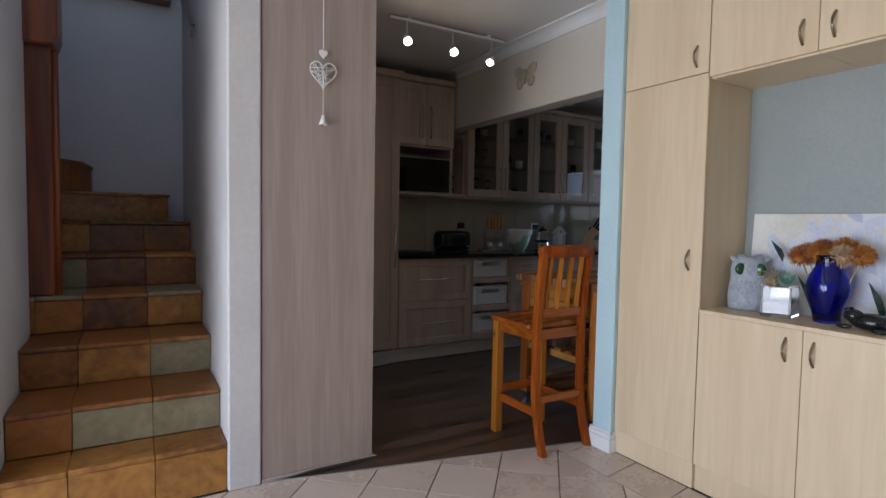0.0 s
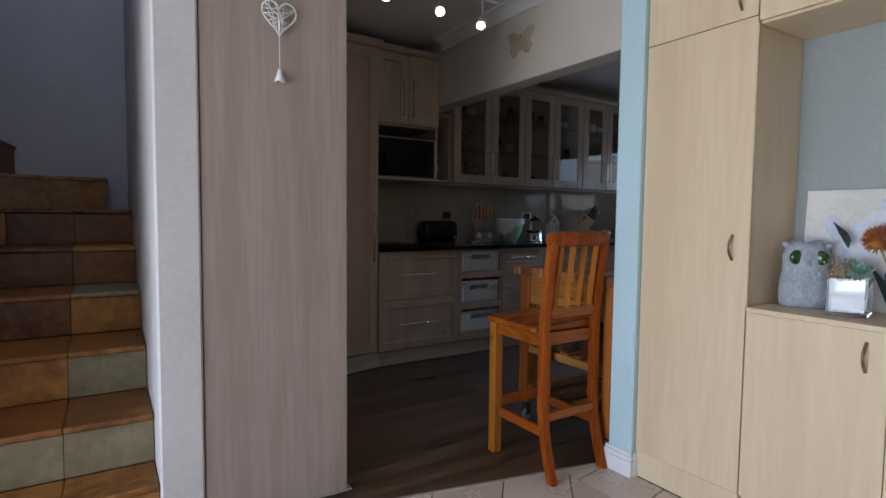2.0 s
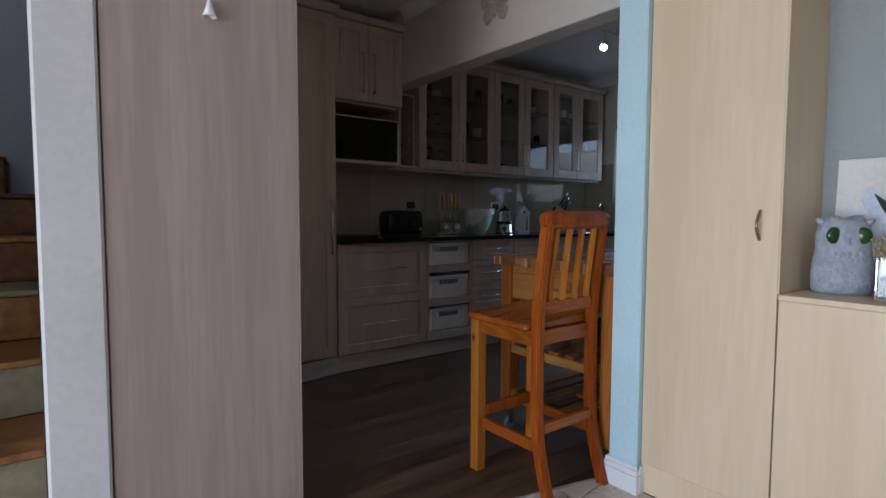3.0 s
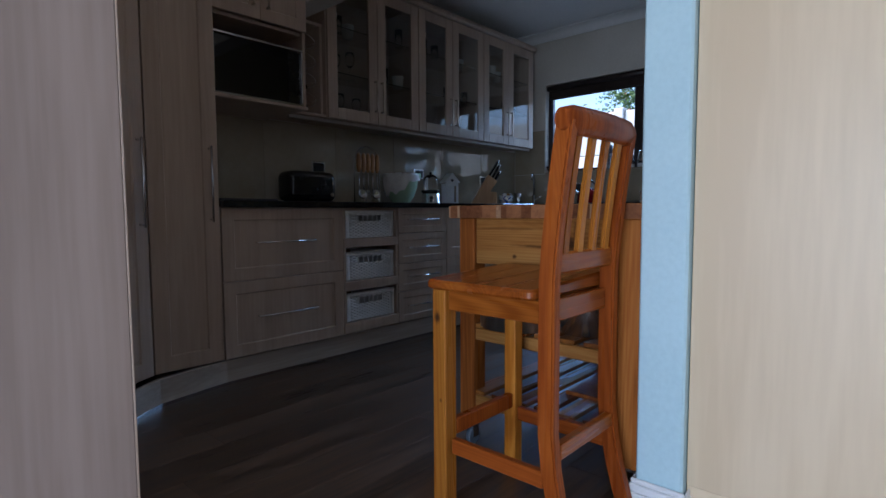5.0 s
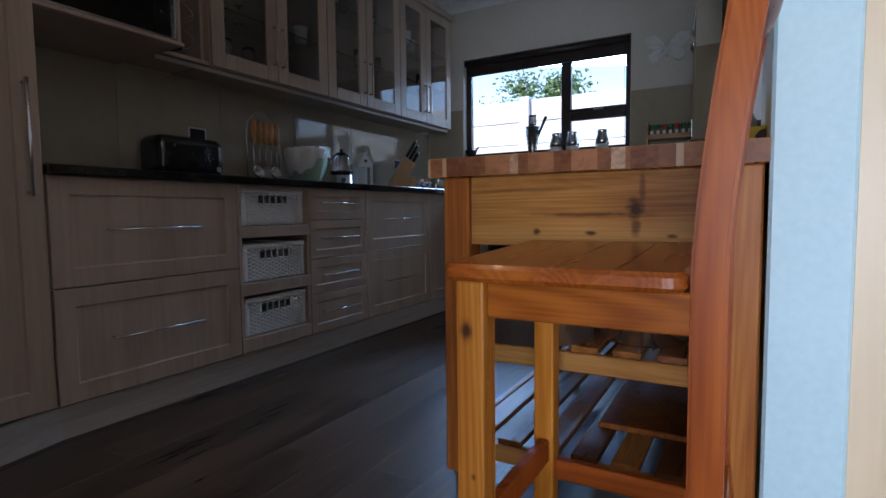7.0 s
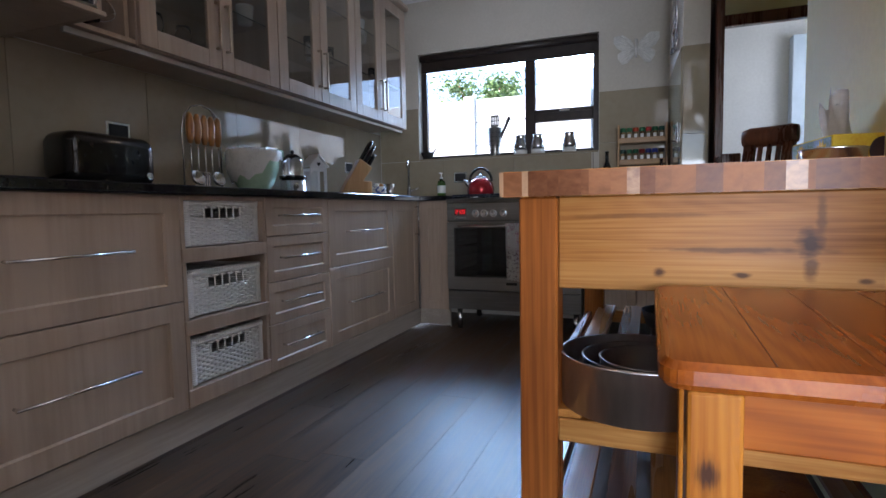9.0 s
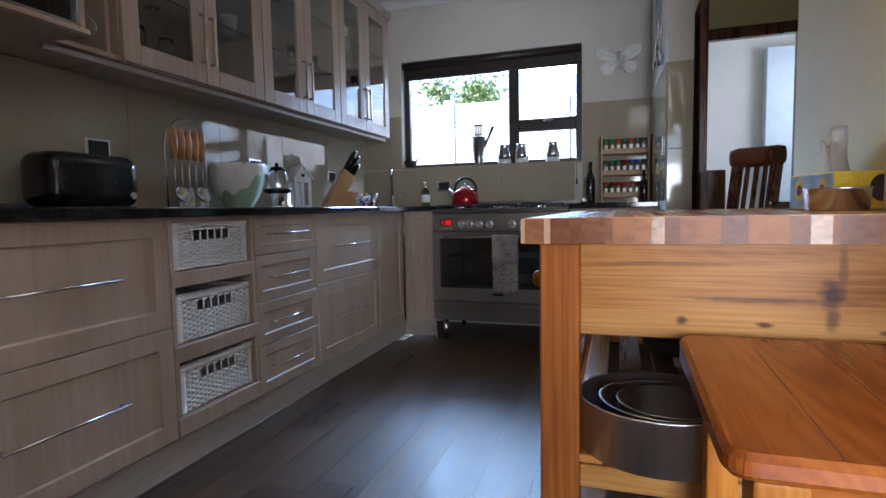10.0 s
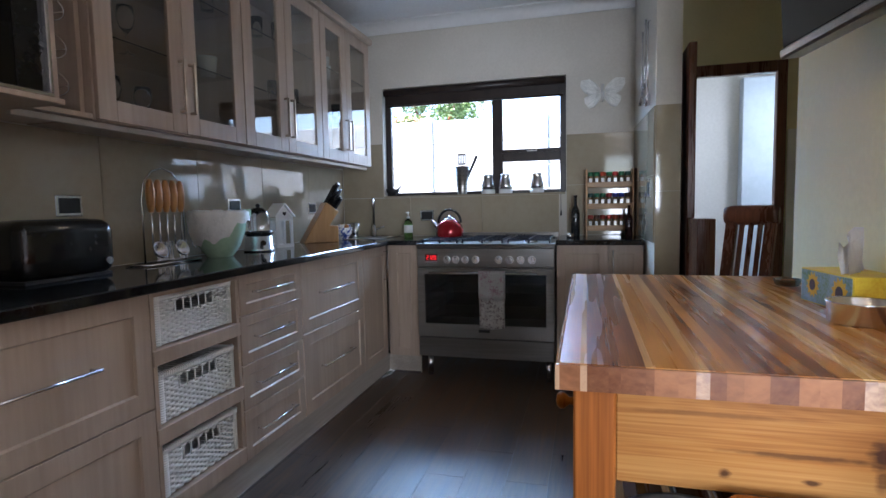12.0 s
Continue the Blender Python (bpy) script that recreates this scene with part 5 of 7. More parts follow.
M_POTTERY = mat("blue_patterned_pottery", (0.04, 0.09, 0.32), (0.80, 0.78, 0.72), 45, rough=0.25, fine=3, lo=0.46, hi=0.52)
pb = thing("pottery_bowl", (5.22, 4.52, ZW), "blue and white patterned pottery bowl of oddments", "bowl")
part("bowl", lathe([(0, 0), (0.035, 0), (0.038, 0.01), (0.065, 0.045), (0.073, 0.09), (0.068, 0.09), (0.058, 0.045), (0.03, 0.015), (0, 0.012)], (5.22, 4.52, ZW), 28), M_POTTERY, pb, smooth=True)
for k in range(6):
    a = k * 1.05
    part("packet", turned(box(-0.012, 0.012, -0.018, 0.018, 0, 0.05, 0.006), Matrix.Translation((5.22 + 0.03 * math.cos(a), 4.52 + 0.03 * math.sin(a), ZW + 0.065)) @ pose(0, 0, 0, 20 * math.sin(a), 15 * math.cos(a), 40 * k)), (M_PLASTIC, M_HANDLE, M_POTTERY)[k % 3], pb)
nudge(pb, 0.11)
cup = solid("steel_cup", lathe([(0, 0), (0.028, 0), (0.03, 0.004), (0.02, 0.012), (0.024, 0.03), (0.045, 0.12), (0.043, 0.12), (0.022, 0.034), (0, 0.03)], (5.40, 4.50, ZW), 22), M_CHROME, "small flared polished steel cup", "cup", smooth=True)

nudge(cup, 0.11)

tp = thing("sink_tap", (5.52, 4.38, ZW), "tall chrome mixer tap at the corner sink", "tap")
part("body", lathe([(0, 0), (0.026, 0), (0.026, 0.01), (0.018, 0.02), (0.018, 0.09), (0.012, 0.10), (0, 0.10)], (5.52, 4.38, ZW), 20), M_CHROME, tp, smooth=True)
part("spout", tube([(5.52, 4.38, ZW + 0.09), (5.52, 4.38, ZW + 0.25), (5.50, 4.37, ZW + 0.30), (5.46, 4.36, ZW + 0.31), (5.42, 4.345, ZW + 0.29), (5.41, 4.34, ZW + 0.25)], 0.010, 10), M_CHROME, tp)
part("lever", rod((5.52, 4.37, ZW + 0.06), (5.52, 4.29, ZW + 0.085), 0.006), M_CHROME, tp)
sk = thing("sink", (5.36, 4.32, ZW), "shallow stainless steel corner sink set in the worktop", "sink")
bm = bmesh.new()
for b in ((5.15, 5.62, 4.19, 4.215), (5.15, 5.62, 4.455, 4.48), (5.15, 5.175, 4.215, 4.455), (5.595, 5.62, 4.215, 4.455)):
    box(b[0], b[1], b[2], b[3], ZW + 0.0005, ZW + 0.006, 0.002, bm)
part("rim", bm, M_CHROME, sk)
part("basin", box(5.175, 5.595, 4.215, 4.455, ZW + 0.0005, ZW + 0.003, 0.001), M_STEEL, sk)

for ob in (tp, sk):
    nudge(ob, 0.10, 0.0)

M_SOAP = glass("green_soap", (0.35, 0.75, 0.30), 0.05)
sp = thing("soap_bottle", (5.48, 4.11, ZW), "clear green pump bottle of dish soap", "bottle")
part("bottle", lathe([(0, 0), (0.032, 0), (0.035, 0.008), (0.035, 0.10), (0.028, 0.13), (0.012, 0.14), (0.012, 0.15), (0, 0.15)], (5.48, 4.11, ZW), 20), M_SOAP, sp, smooth=True)
part("label", lathe([(0.0356, 0.035), (0.0356, 0.095)], (5.48, 4.11, ZW), 20), M_CHINA, sp, "white label")
bm = lathe([(0, 0.15), (0.013, 0.15), (0.013, 0.163), (0.004, 0.165), (0.004, 0.19), (0, 0.19)], (5.48, 4.11, ZW), 12)
box(5.44, 5.49, 4.103, 4.117, ZW + 0.19, ZW + 0.20, 0.002, bm)
part("pump", bm, M_CHINA, sp, "white pump head")

nudge(sp, 0.12, -0.03)

M_RED = mat("metallic_red_enamel", (0.30, 0.008, 0.014), (0.42, 0.015, 0.022), 4, rough=0.15, metal=0.5, coat=0.6)
kt = thing("kettle", (5.44, 3.745, 0.977), "glossy red whistling kettle on the hob", "kettle")
part("body", lathe([(0, 0), (0.098, 0), (0.104, 0.008), (0.106, 0.04), (0.096, 0.09), (0.06, 0.125), (0.045, 0.13), (0, 0.13)], (5.44, 3.745, 0.977), 32), M_RED, kt, smooth=True)
part("lid", lathe([(0, 0.13), (0.046, 0.13), (0.04, 0.14), (0.012, 0.146), (0.014, 0.158), (0, 0.165)], (5.44, 3.745, 0.977), 24), M_CHROME, kt, smooth=True)
part("handle", tube([(5.44, 3.745 + 0.088 * math.cos(a), 0.977 + 0.105 + 0.10 * math.sin(a)) for a in [math.pi * k / 12 for k in range(13)]], 0.010, 10), M_BLACK, kt, "black looped handle")
part("spout", rod((5.44, 3.825, 1.04), (5.44, 3.885, 1.10), 0.020, 0.012, n=14), M_CHROME, kt, "short chrome spout")

nudge(kt, 0.06, -0.03, 0.0075)

oil = bottle("oil_bottle", 5.52, 2.865, ZW, 0.032, 0.30, M_BLACK, "slim black oil bottle with a pourer")
sauce = bottle("sauce_bottle", 5.42, 2.50, ZW, 0.026, 0.22, M_WINE, "dark brown sauce bottle beside the spice rack")
egg = solid("egg_timer", lathe([(0, 0), (0.022, 0), (0.026, 0.012), (0.02, 0.03), (0, 0.034)], (5.33, 2.90, ZW), 18), M_CHROME, "small steel timer on the worktop", "timer", smooth=True)

for ob in (oil, sauce, egg):
    nudge(ob, 0.09, -0.08)

sr = thing("spice_rack", (5.66, 2.55, ZW), "three-tier wooden spice rack full of jars", "spice rack")
M_RACK = mat("rack_pine", (0.40, 0.22, 0.09), (0.55, 0.33, 0.15), 7, (1, 0.1, 1), rough=0.45)
for y in (2.384, 2.707):
    part("side", box(5.625, 5.75, y - 0.007, y + 0.007, ZW, 1.465, 0.002), M_RACK, sr)
jar_colours = ((0.03, 0.16, 0.07), (0.03, 0.16, 0.07), (0.45, 0.06, 0.02), (0.03, 0.16, 0.07), (0.45, 0.03, 0.03), (0.03, 0.16, 0.07), (0.02, 0.09, 0.06),
               (0.02, 0.06, 0.05), (0.03, 0.14, 0.08), (0.02, 0.13, 0.06), (0.22, 0.02, 0.02), (0.04, 0.05, 0.25), (0.03, 0.05, 0.28), (0.05, 0.03, 0.02),
               (0.30, 0.04, 0.02), (0.10, 0.05, 0.03), (0.32, 0.03, 0.02), (0.34, 0.03, 0.02), (0.40, 0.08, 0.03), (0.16, 0.03, 0.02), (0.05, 0.03, 0.02))
M_SPICE = mat("spice_contents", (0.12, 0.07, 0.03), (0.34, 0.24, 0.12), 20, rough=0.3)
cap_mats = {}
n_ = 0
for zt in (1.345, 1.19, 1.03):
    part("shelf", box(5.63, 5.745, 2.392, 2.70, zt - 0.012, zt, 0.001), M_RACK, sr)
    part("front_rail", box(5.622, 5.63, 2.392, 2.70, zt - 0.014, zt + 0.025, 0.002), M_RACK, sr)
    for k in range(7):
        y = 2.678 - 0.0435 * k
        col = jar_colours[n_]
        n_ += 1
        if col not in cap_mats:
            cap_mats[col] = mat("jar_cap_paint", col, tuple(min(1, v * 1.3) for v in col), 6, rough=0.4)
        j = thing("spice_jar", (5.68, y, zt), "small glass spice jar with a coloured cap", "jar", "spice jars")
        part("jar", lathe([(0, 0.0005), (0.018, 0.0005), (0.019, 0.004), (0.019, 0.065), (0.015, 0.072), (0, 0.072)], (5.68, y, zt), 14), M_SPICE, j, smooth=True)
        part("cap", lathe([(0, 0.072), (0.019, 0.072), (0.02, 0.075), (0.02, 0.098), (0.018, 0.1), (0, 0.1)], (5.68, y, zt), 14), cap_mats[col], j, smooth=True)
        part("label", box(5.658, 5.6605, y - 0.011, y + 0.011, zt + 0.015, zt + 0.055, 0.0005), M_CHINA, j, "white paper label")

# on the sill
ZSILL = 1.3095
uh = thing("utensil_holder", (5.79, 3.678, ZSILL), "tall flared steel holder with a black spatula", "utensil holder")
part("holder", lathe([(0, 0), (0.036, 0), (0.037, 0.004), (0.066, 0.225), (0.063, 0.225), (0.034, 0.008), (0, 0.008)], (5.79, 3.678, ZSILL), 24), M_STEEL, uh, smooth=True)
for a in range(14):
    for k in range(5):
        r_ = 0.0385 + 0.029 * (0.045 + 0.035 * k) / 0.225
        c = Vector((5.79 + r_ * math.cos(a * 0.4488), 3.678 + r_ * math.sin(a * 0.4488), ZSILL + 0.045 + 0.035 * k))
        if math.cos(a * 0.4488) < 0.2:
            part("hole", rod(c, c + Vector((math.cos(a * 0.4488), math.sin(a * 0.4488), 0)) * 0.0012, 0.0040, n=8), M_BLACKM, uh)
sp_ = part("spatula", rod((5.79, 3.678, ZSILL + 0.02), (5.79, 3.673, ZSILL + 0.25), 0.005), M_BLACKM, uh, "black slotted spatula")
bm = bmesh.new()
for k in range(5):
    box(5.784, 5.792, 3.643 + 0.0145 * k, 3.6525 + 0.0145 * k, ZSILL + 0.25, ZSILL + 0.313, 0, bm)
for z0, z1 in ((0.236, 0.25), (0.313, 0.328)):
    box(5.784, 5.792, 3.643, 3.7105, ZSILL + z0, ZSILL + z1, 0, bm)
part("blade", bm, M_BLACKM, sp_)
part("spoon", rod((5.79, 3.683, ZSILL + 0.02), (5.79, 3.555, ZSILL + 0.305), 0.006, 0.014), M_BLACKM, uh, "black serving spoon")
for y in (3.465, 3.325, 3.08):
    j = thing("storage_jar", (5.79, y, ZSILL), "white-based storage jar in a steel jacket", "jar", "jars on the sill")
    part("jar", lathe([(0, 0), (0.052, 0), (0.054, 0.004), (0.054, 0.036), (0, 0.036)], (5.79, y, ZSILL), 22), M_CHINA, j, smooth=True)
    part("jacket", lathe([(0, 0.034), (0.057, 0.034), (0.057, 0.065), (0.041, 0.122), (0.039, 0.13), (0.043, 0.138), (0.041, 0.152), (0, 0.152)], (5.79, y, ZSILL), 22), M_CHROME, j, "brushed steel jacket", smooth=True)
mo = thing("mortar", (5.79, 4.275, ZSILL), "small dark mortar with its pestle", "mortar")
part("bowl", lathe([(0, 0), (0.025, 0), (0.03, 0.006), (0.05, 0.03), (0.058, 0.06), (0.053, 0.06), (0.044, 0.032), (0, 0.016)], (5.79, 4.275, ZSILL), 22), M_BLACKM, mo, smooth=True)
part("pestle", rod((5.79, 4.265, ZSILL + 0.025), (5.79, 4.195, ZSILL + 0.085), 0.011, 0.007), M_BLACKM, mo)


def butterfly(m, size, material, label):
    """A pressed wall butterfly with ribbed wings."""
    b = thing("wall_butterfly", m.translation, label, "wall ornament", "butterflies")
    for s_ in (-1, 1):
        for nm, pts in (("upper_wing", ((0.03, 0.03), (0.12, 0.22), (0.32, 0.37), (0.54, 0.35), (0.55, 0.20), (0.46, 0.05), (0.34, -0.02), (0.03, -0.02))),
                        ("lower_wing", ((0.03, -0.022), (0.34, -0.025), (0.45, -0.10), (0.44, -0.22), (0.33, -0.37), (0.20, -0.34), (0.04, -0.14)))):
            bm = prism([(s_ * x * size, z * size) for x, z in (pts if s_ > 0 else pts[::-1])], 0, 0.012, 0.003)
            wing = part(nm, turned(bm, m), material, b)
            for k in range(9):
                f_ = 1 + (len(pts) - 3) * (k + 0.5) / 9
                i_ = int(f_)
                px = pts[i_][0] + (pts[i_ + 1][0] - pts[i_][0]) * (f_ - i_)
                pz = pts[i_][1] + (pts[i_ + 1][1] - pts[i_][1]) * (f_ - i_)
                sz = (-1) ** k * 0.008 * size
                rib = tube([(s_ * 0.06 * size, pts[0][1] * size, 0.012), (s_ * px * size * 0.45, pz * size * 0.5 + sz, 0.0135), (s_ * px * size * 0.72, pz * size * 0.74 - sz, 0.0135), (s_ * px * size * 0.93, pz * size * 0.93, 0.012)], 0.0034, 6)
                part("rib", turned(rib, m), material, wing)
    part("body", turned(rod((0, -0.22 * size, 0.012), (0, 0.22 * size, 0.012), 0.008, 0.012, n=10), m), material, b)


M_CREAM = mat("cream_ornament", (0.36, 0.31, 0.22), (0.50, 0.44, 0.33), 14, rough=0.6, bump=0.1)
M_PEWTER = mat("pale_pewter", (0.66, 0.65, 0.62), (0.82, 0.81, 0.78), 22, rough=0.36, metal=0.35, bump=0.2)
FACE_WEST = pose(0, 0, 0, 90, 0, -90)
butterfly(Matrix.Translation((5.768, 2.594, 2.03)) @ FACE_WEST, 0.29, M_PEWTER, "pale pewter butterfly on the window wall")
butterfly(Matrix.Translation((2.823, 3.138, 2.425)) @ FACE_WEST, 0.24, M_CREAM, "cream metal butterfly on the beam")

for k, (x, zt, ln_) in enumerate(((5.30, 2.30, 0.46), (5.18, 2.34, 0.42), (5.08, 2.30, 0.50))):
    y = 2.365 - 0.0418 * (5.77 - x) + 0.014
    l = thing("hanging_ladle", (x, y, zt - ln_), "long steel kitchen spoon hanging on the wall", "ladle", "hanging utensils")
    part("shaft", rod((x, y, zt), (x, y, zt - ln_ + 0.05), 0.006), M_CHROME, l)
    part("scoop", turned(lathe([(0, -0.045), (0.025, -0.04), (0.04, -0.015), (0.042, 0.0), (0.036, 0.0), (0.022, -0.034), (0, -0.04)], n=18), Matrix.Translation((x, y + 0.012, zt - ln_ + 0.04)) @ pose(0, 0, 0, -75, 0, 0)), M_CHROME, l, smooth=True)
    part("hook", rod((x, y - 0.014, zt + 0.005), (x, y + 0.006, zt + 0.005), 0.003), M_CHROME, l)

# ---- door, far chair, television, things on the table ----
dl = thing("door_1", (5.5, 2.15, 0), "open dark mahogany door folded back against the wall", "door", kind="structure")
leaf = part("leaf", box(4.79, 5.60, 2.127, 2.167, 0.01, 2.08, 0.003), M_DARKWOOD, dl)
part("door_handle", tube([(4.845, 2.127, 1.03), (4.845, 2.09, 1.03), (4.86, 2.085, 1.03), (4.94, 2.085, 1.03)], 0.008, 8), M_CHROME, leaf, "lever handle")
part("lock_plate", box(4.787, 4.79, 2.135, 2.159, 0.93, 1.12, 0.0005), M_BRONZE, leaf, "brass lock plate")
for y0, y1, z0, z1 in ((1.43, 1.49, 0, 2.135), (1.49, 2.09, 2.06, 2.135), (2.09, 2.15, 0, 2.135)):
    part("door_frame", box(5.605, 5.66, y0, y1, z0, z1, 0.004), M_DARKWOOD, dl, "dark mahogany door frame")
# shade on the cupboard put into its colour as a darker grey-blue
M_CUPBOARD_SHADED = mat("shaded_cupboard_paint", (0.40, 0.46, 0.52), (0.46, 0.52, 0.58), 2, rough=0.5)
sc = thing("scullery_cupboard", (6.94, 1.0, 0), "tall built-in cupboard beyond the doorway, its shade coloured grey-blue", "cupboard")
part("body", box(6.90, 6.995, 0.65, 1.375, 0.0, 2.3, 0.004), M_CUPBOARD_SHADED, sc)
for y0_, y1_ in ((0.652, 1.010), (1.013, 1.372)):
    part("door", box(6.88, 6.898, y0_, y1_, 0.08, 2.296, 0.003), M_CUPBOARD_SHADED, sc)
solid("white_board", box(5.588, 5.604, 1.352, 1.425, 0.001, 1.68, 0.002), M_TRIM, "tall narrow white board standing beside the doorway", "board")
# added area lamp with no window behind it, brightens the room past the doorway
lamp("scullery_daylight", "AREA", look((6.2, 0.62, 1.6), (6.4, 2, 1.3)), 5.0, (0.80, 0.92, 1.0), size=0.8, size_y=1.2)
solid("side_cabinet", box(4.50, 4.72, 2.08, 2.165, 0.0, 1.125, 0.004), M_DARKWOOD, "narrow dark wooden stand beside the open door", "stand")

ch = thing("dining_chair", (3.87, 2.13, 0), "dark mahogany dining chair with a slatted back", "chair")
for y in (2.205, 2.055):
    part("back_post", post([(3.93 + 0.0 * z, y, z) for z in (0, 0.45)] + [(3.93 + 0.26 * (z - 0.45), y, z) for z in (0.6, 0.8, 1.0, 1.12)], 0.035, 0.042), M_DARKWOOD, ch)
for y in (2.165, 2.13, 2.095):
    part("back_slat", post([(3.935 + 0.26 * (z - 0.45), y, z) for z in (0.5, 0.7, 0.9, 1.12)], 0.012, 0.020), M_DARKWOOD, ch)
bm = bmesh.new()
rings = []
for i in range(9):
    y = 2.025 + 0.21 * i / 8
    s_ = 0.8 if i in (0, 8) else 1
    rings.append([bm.verts.new((4.105 + 0.012 * math.sin(math.pi * i / 8) + 0.024 * s_ * math.cos(a), y, 1.15 + 0.042 * s_ * math.sin(a))) for a in [6.28318 * k / 12 for k in range(12)]])
for a, b in zip(rings, rings[1:]):
    for k in range(12):
        bm.faces.new((a[k], a[(k + 1) % 12], b[(k + 1) % 12], b[k])).smooth = True
bm.faces.new(rings[0])
bm.faces.new(rings[-1])
part("top_rail", bm, M_DARKWOOD, ch, "rounded glossy top rail")
part("seat", box(3.74, 3.96, 2.02, 2.24, 0.44, 0.47, 0.008), M_DARKWOOD, ch)
ch.location.y += 0.035
ch.rotation_euler = (0, 0, radians(-33))
for y in (2.205, 2.055):
    part("front_leg", box(3.75, 3.785, y - 0.018, y + 0.018, 0, 0.44, 0.003), M_DARKWOOD, ch)

M_SCREEN = mat("black_screen", (0.008, 0.009, 0.010), (0.013, 0.014, 0.015), 3, rough=0.12)
tvm = Matrix.Translation((3.03, 2.095, 1.615)) @ pose(0, 0, 0, 0, 0, 8) @ pose(0, 0, 0, -4, 0, 0)
tv = thing("television", (3.12, 2.30, 1.60), "flat black television tilted on a wall bracket", "television")
part("screen", turned(box(-0.315, 0.315, 0.0, 0.022, 0.03, 0.40, 0.003), tvm), M_SCREEN, tv)
part("bezel", turned(box(-0.32, 0.32, -0.03, 0.03, 0.0, 0.03, 0.006), tvm), M_STEEL, tv, "silver lower bezel")
part("back_cover", turned(box(-0.31, 0.31, -0.03, 0.0, 0.03, 0.40, 0.01), tvm), M_BLACKM, tv)
part("bracket", box(3.00, 3.06, 2.004, 2.075, 1.765, 1.825, 0.004), M_BLACKM, tv, "black wall bracket")

ZT = 0.9365
M_SUN = mat("yellow_print", (0.70, 0.42, 0.02), (0.80, 0.58, 0.04), 12, rough=0.45)
M_SKYBLUE = mat("blue_green_print", (0.14, 0.24, 0.10), (0.30, 0.42, 0.55), 14, rough=0.45)
tbx = thing("tissue_box", (3.10, 2.14, ZT), "printed sunflower tissue box on the table", "tissue box")
part("carton", box(2.985, 3.21, 2.062, 2.185, ZT, ZT + 0.09, 0.002), M_SUN, tbx)
part("side_print", box(2.99, 3.205, 2.185, 2.1865, ZT + 0.004, ZT + 0.086, 0.0003), M_SKYBLUE, tbx, "blue and green printed side")
M_PETAL = mat("sunflower_petal", (0.72, 0.38, 0.01), (0.82, 0.52, 0.03), 20, rough=0.5)
M_SEED = mat("sunflower_centre", (0.03, 0.014, 0.02), (0.07, 0.035, 0.04), 40, rough=0.6)
for x, z, r in ((3.035, 0.045, 0.034), (3.15, 0.05, 0.030)):
    star = [((r if k % 2 else r * 0.72) * math.cos(6.28318 * k / 24), 1.15 * (r if k % 2 else r * 0.72) * math.sin(6.28318 * k / 24)) for k in range(24)]
    f = part("sunflower", turned(prism(star, 0, 0.0006), Matrix.Translation((x, 2.1875, ZT + z)) @ pose(0, 0, 0, 90, 0, 0)), M_PETAL, tbx, "printed yellow sunflower")
    part("centre", turned(prism([(r * 0.45 * math.cos(6.28318 * k / 16), 0.5 * r * math.sin(6.28318 * k / 16)) for k in range(16)], 0, 0.0005), Matrix.Translation((x, 2.1885, ZT + z)) @ pose(0, 0, 0, 90, 0, 0)), M_SEED, f)
part("centre_print", turned(prism([(0.026 * math.cos(6.28318 * k / 16), 0.032 * math.sin(6.28318 * k / 16)) for k in range(16)], 0, 0.0006), Matrix.Translation((2.9845, 2.085, ZT + 0.05)) @ pose(0, 0, 0, 90, 0, -90)), M_SEED, tbx, "dark printed flower centre")
bm = bmesh.new()
for s_, (shift, lift) in enumerate(((0.0, 1.0), (0.014, 0.72))):
    g = []
    for j in range(9):
        row = []
        for i in range(17):
            u, v = i / 16, j / 8
            tall = lift * (0.118 - 0.022 * math.sin(3.1416 * min(1, u / 0.3)) * (u < 0.3) - 0.075 * max(0, (u - 0.45) / 0.55) ** 1.3)
            fold = (0.010 * math.sin(9 * u + 1.5 * s_) + 0.006 * math.sin(17 * u + 4 * v)) * (0.3 + 0.7 * v) + shift
            across = -0.5 + u + 0.12 * (1 - v) * (0.5 - u) - 0.10 * v * (u < 0.2) * (0.2 - u) * 5
            row.append(bm.verts.new((3.075 + 0.11 * across + 0.8 * fold, 2.126 - 0.10 * across + 0.6 * fold, ZT + 0.086 + tall * v)))
        g.append(row)
    for j in range(8):
        for i in range(16):
            bm.faces.new((g[j][i], g[j][i + 1], g[j + 1][i + 1], g[j + 1][i])).smooth = True
bmesh.ops.solidify(bm, geom=bm.faces[:], thickness=0.001)
part("tissue", bm, mat("peach_tissue", (0.78, 0.72, 0.66), (0.85, 0.80, 0.75), 12, rough=0.9), tbx, "pulled-up peach paper tissue")
nudge(tbx, 0.015, -0.062, 0, 8)
bowl = solid("steel_bowl", lathe([(0, 0), (0.055, 0), (0.06, 0.004), (0.062, 0.045), (0.065, 0.048), (0.063, 0.05), (0.058, 0.046), (0.056, 0.006), (0, 0.005)], (2.92, 2.175, ZT), 32), M_CHROME, "small straight-sided polished steel dish", "dish", smooth=True)
nudge(bowl, -0.005, -0.048)
dish = solid("glass_dish", lathe([(0, 0), (0.03, 0), (0.035, 0.004), (0.04, 0.022), (0.037, 0.022), (0.03, 0.007), (0, 0.006)], (3.39, 2.185, ZT), 20), M_GLASS, "small clear glass dish on the table", "dish", smooth=True)

nudge(dish, 0.095, -0.10)

# tins on the table's shelf
ZSH = 0.4875
M_TIN = mat("dull_tin", (0.60, 0.60, 0.60), (0.74, 0.74, 0.74), 6, (1, 1, 0.2), rough=0.34, metal=1.0, bump=0.02)


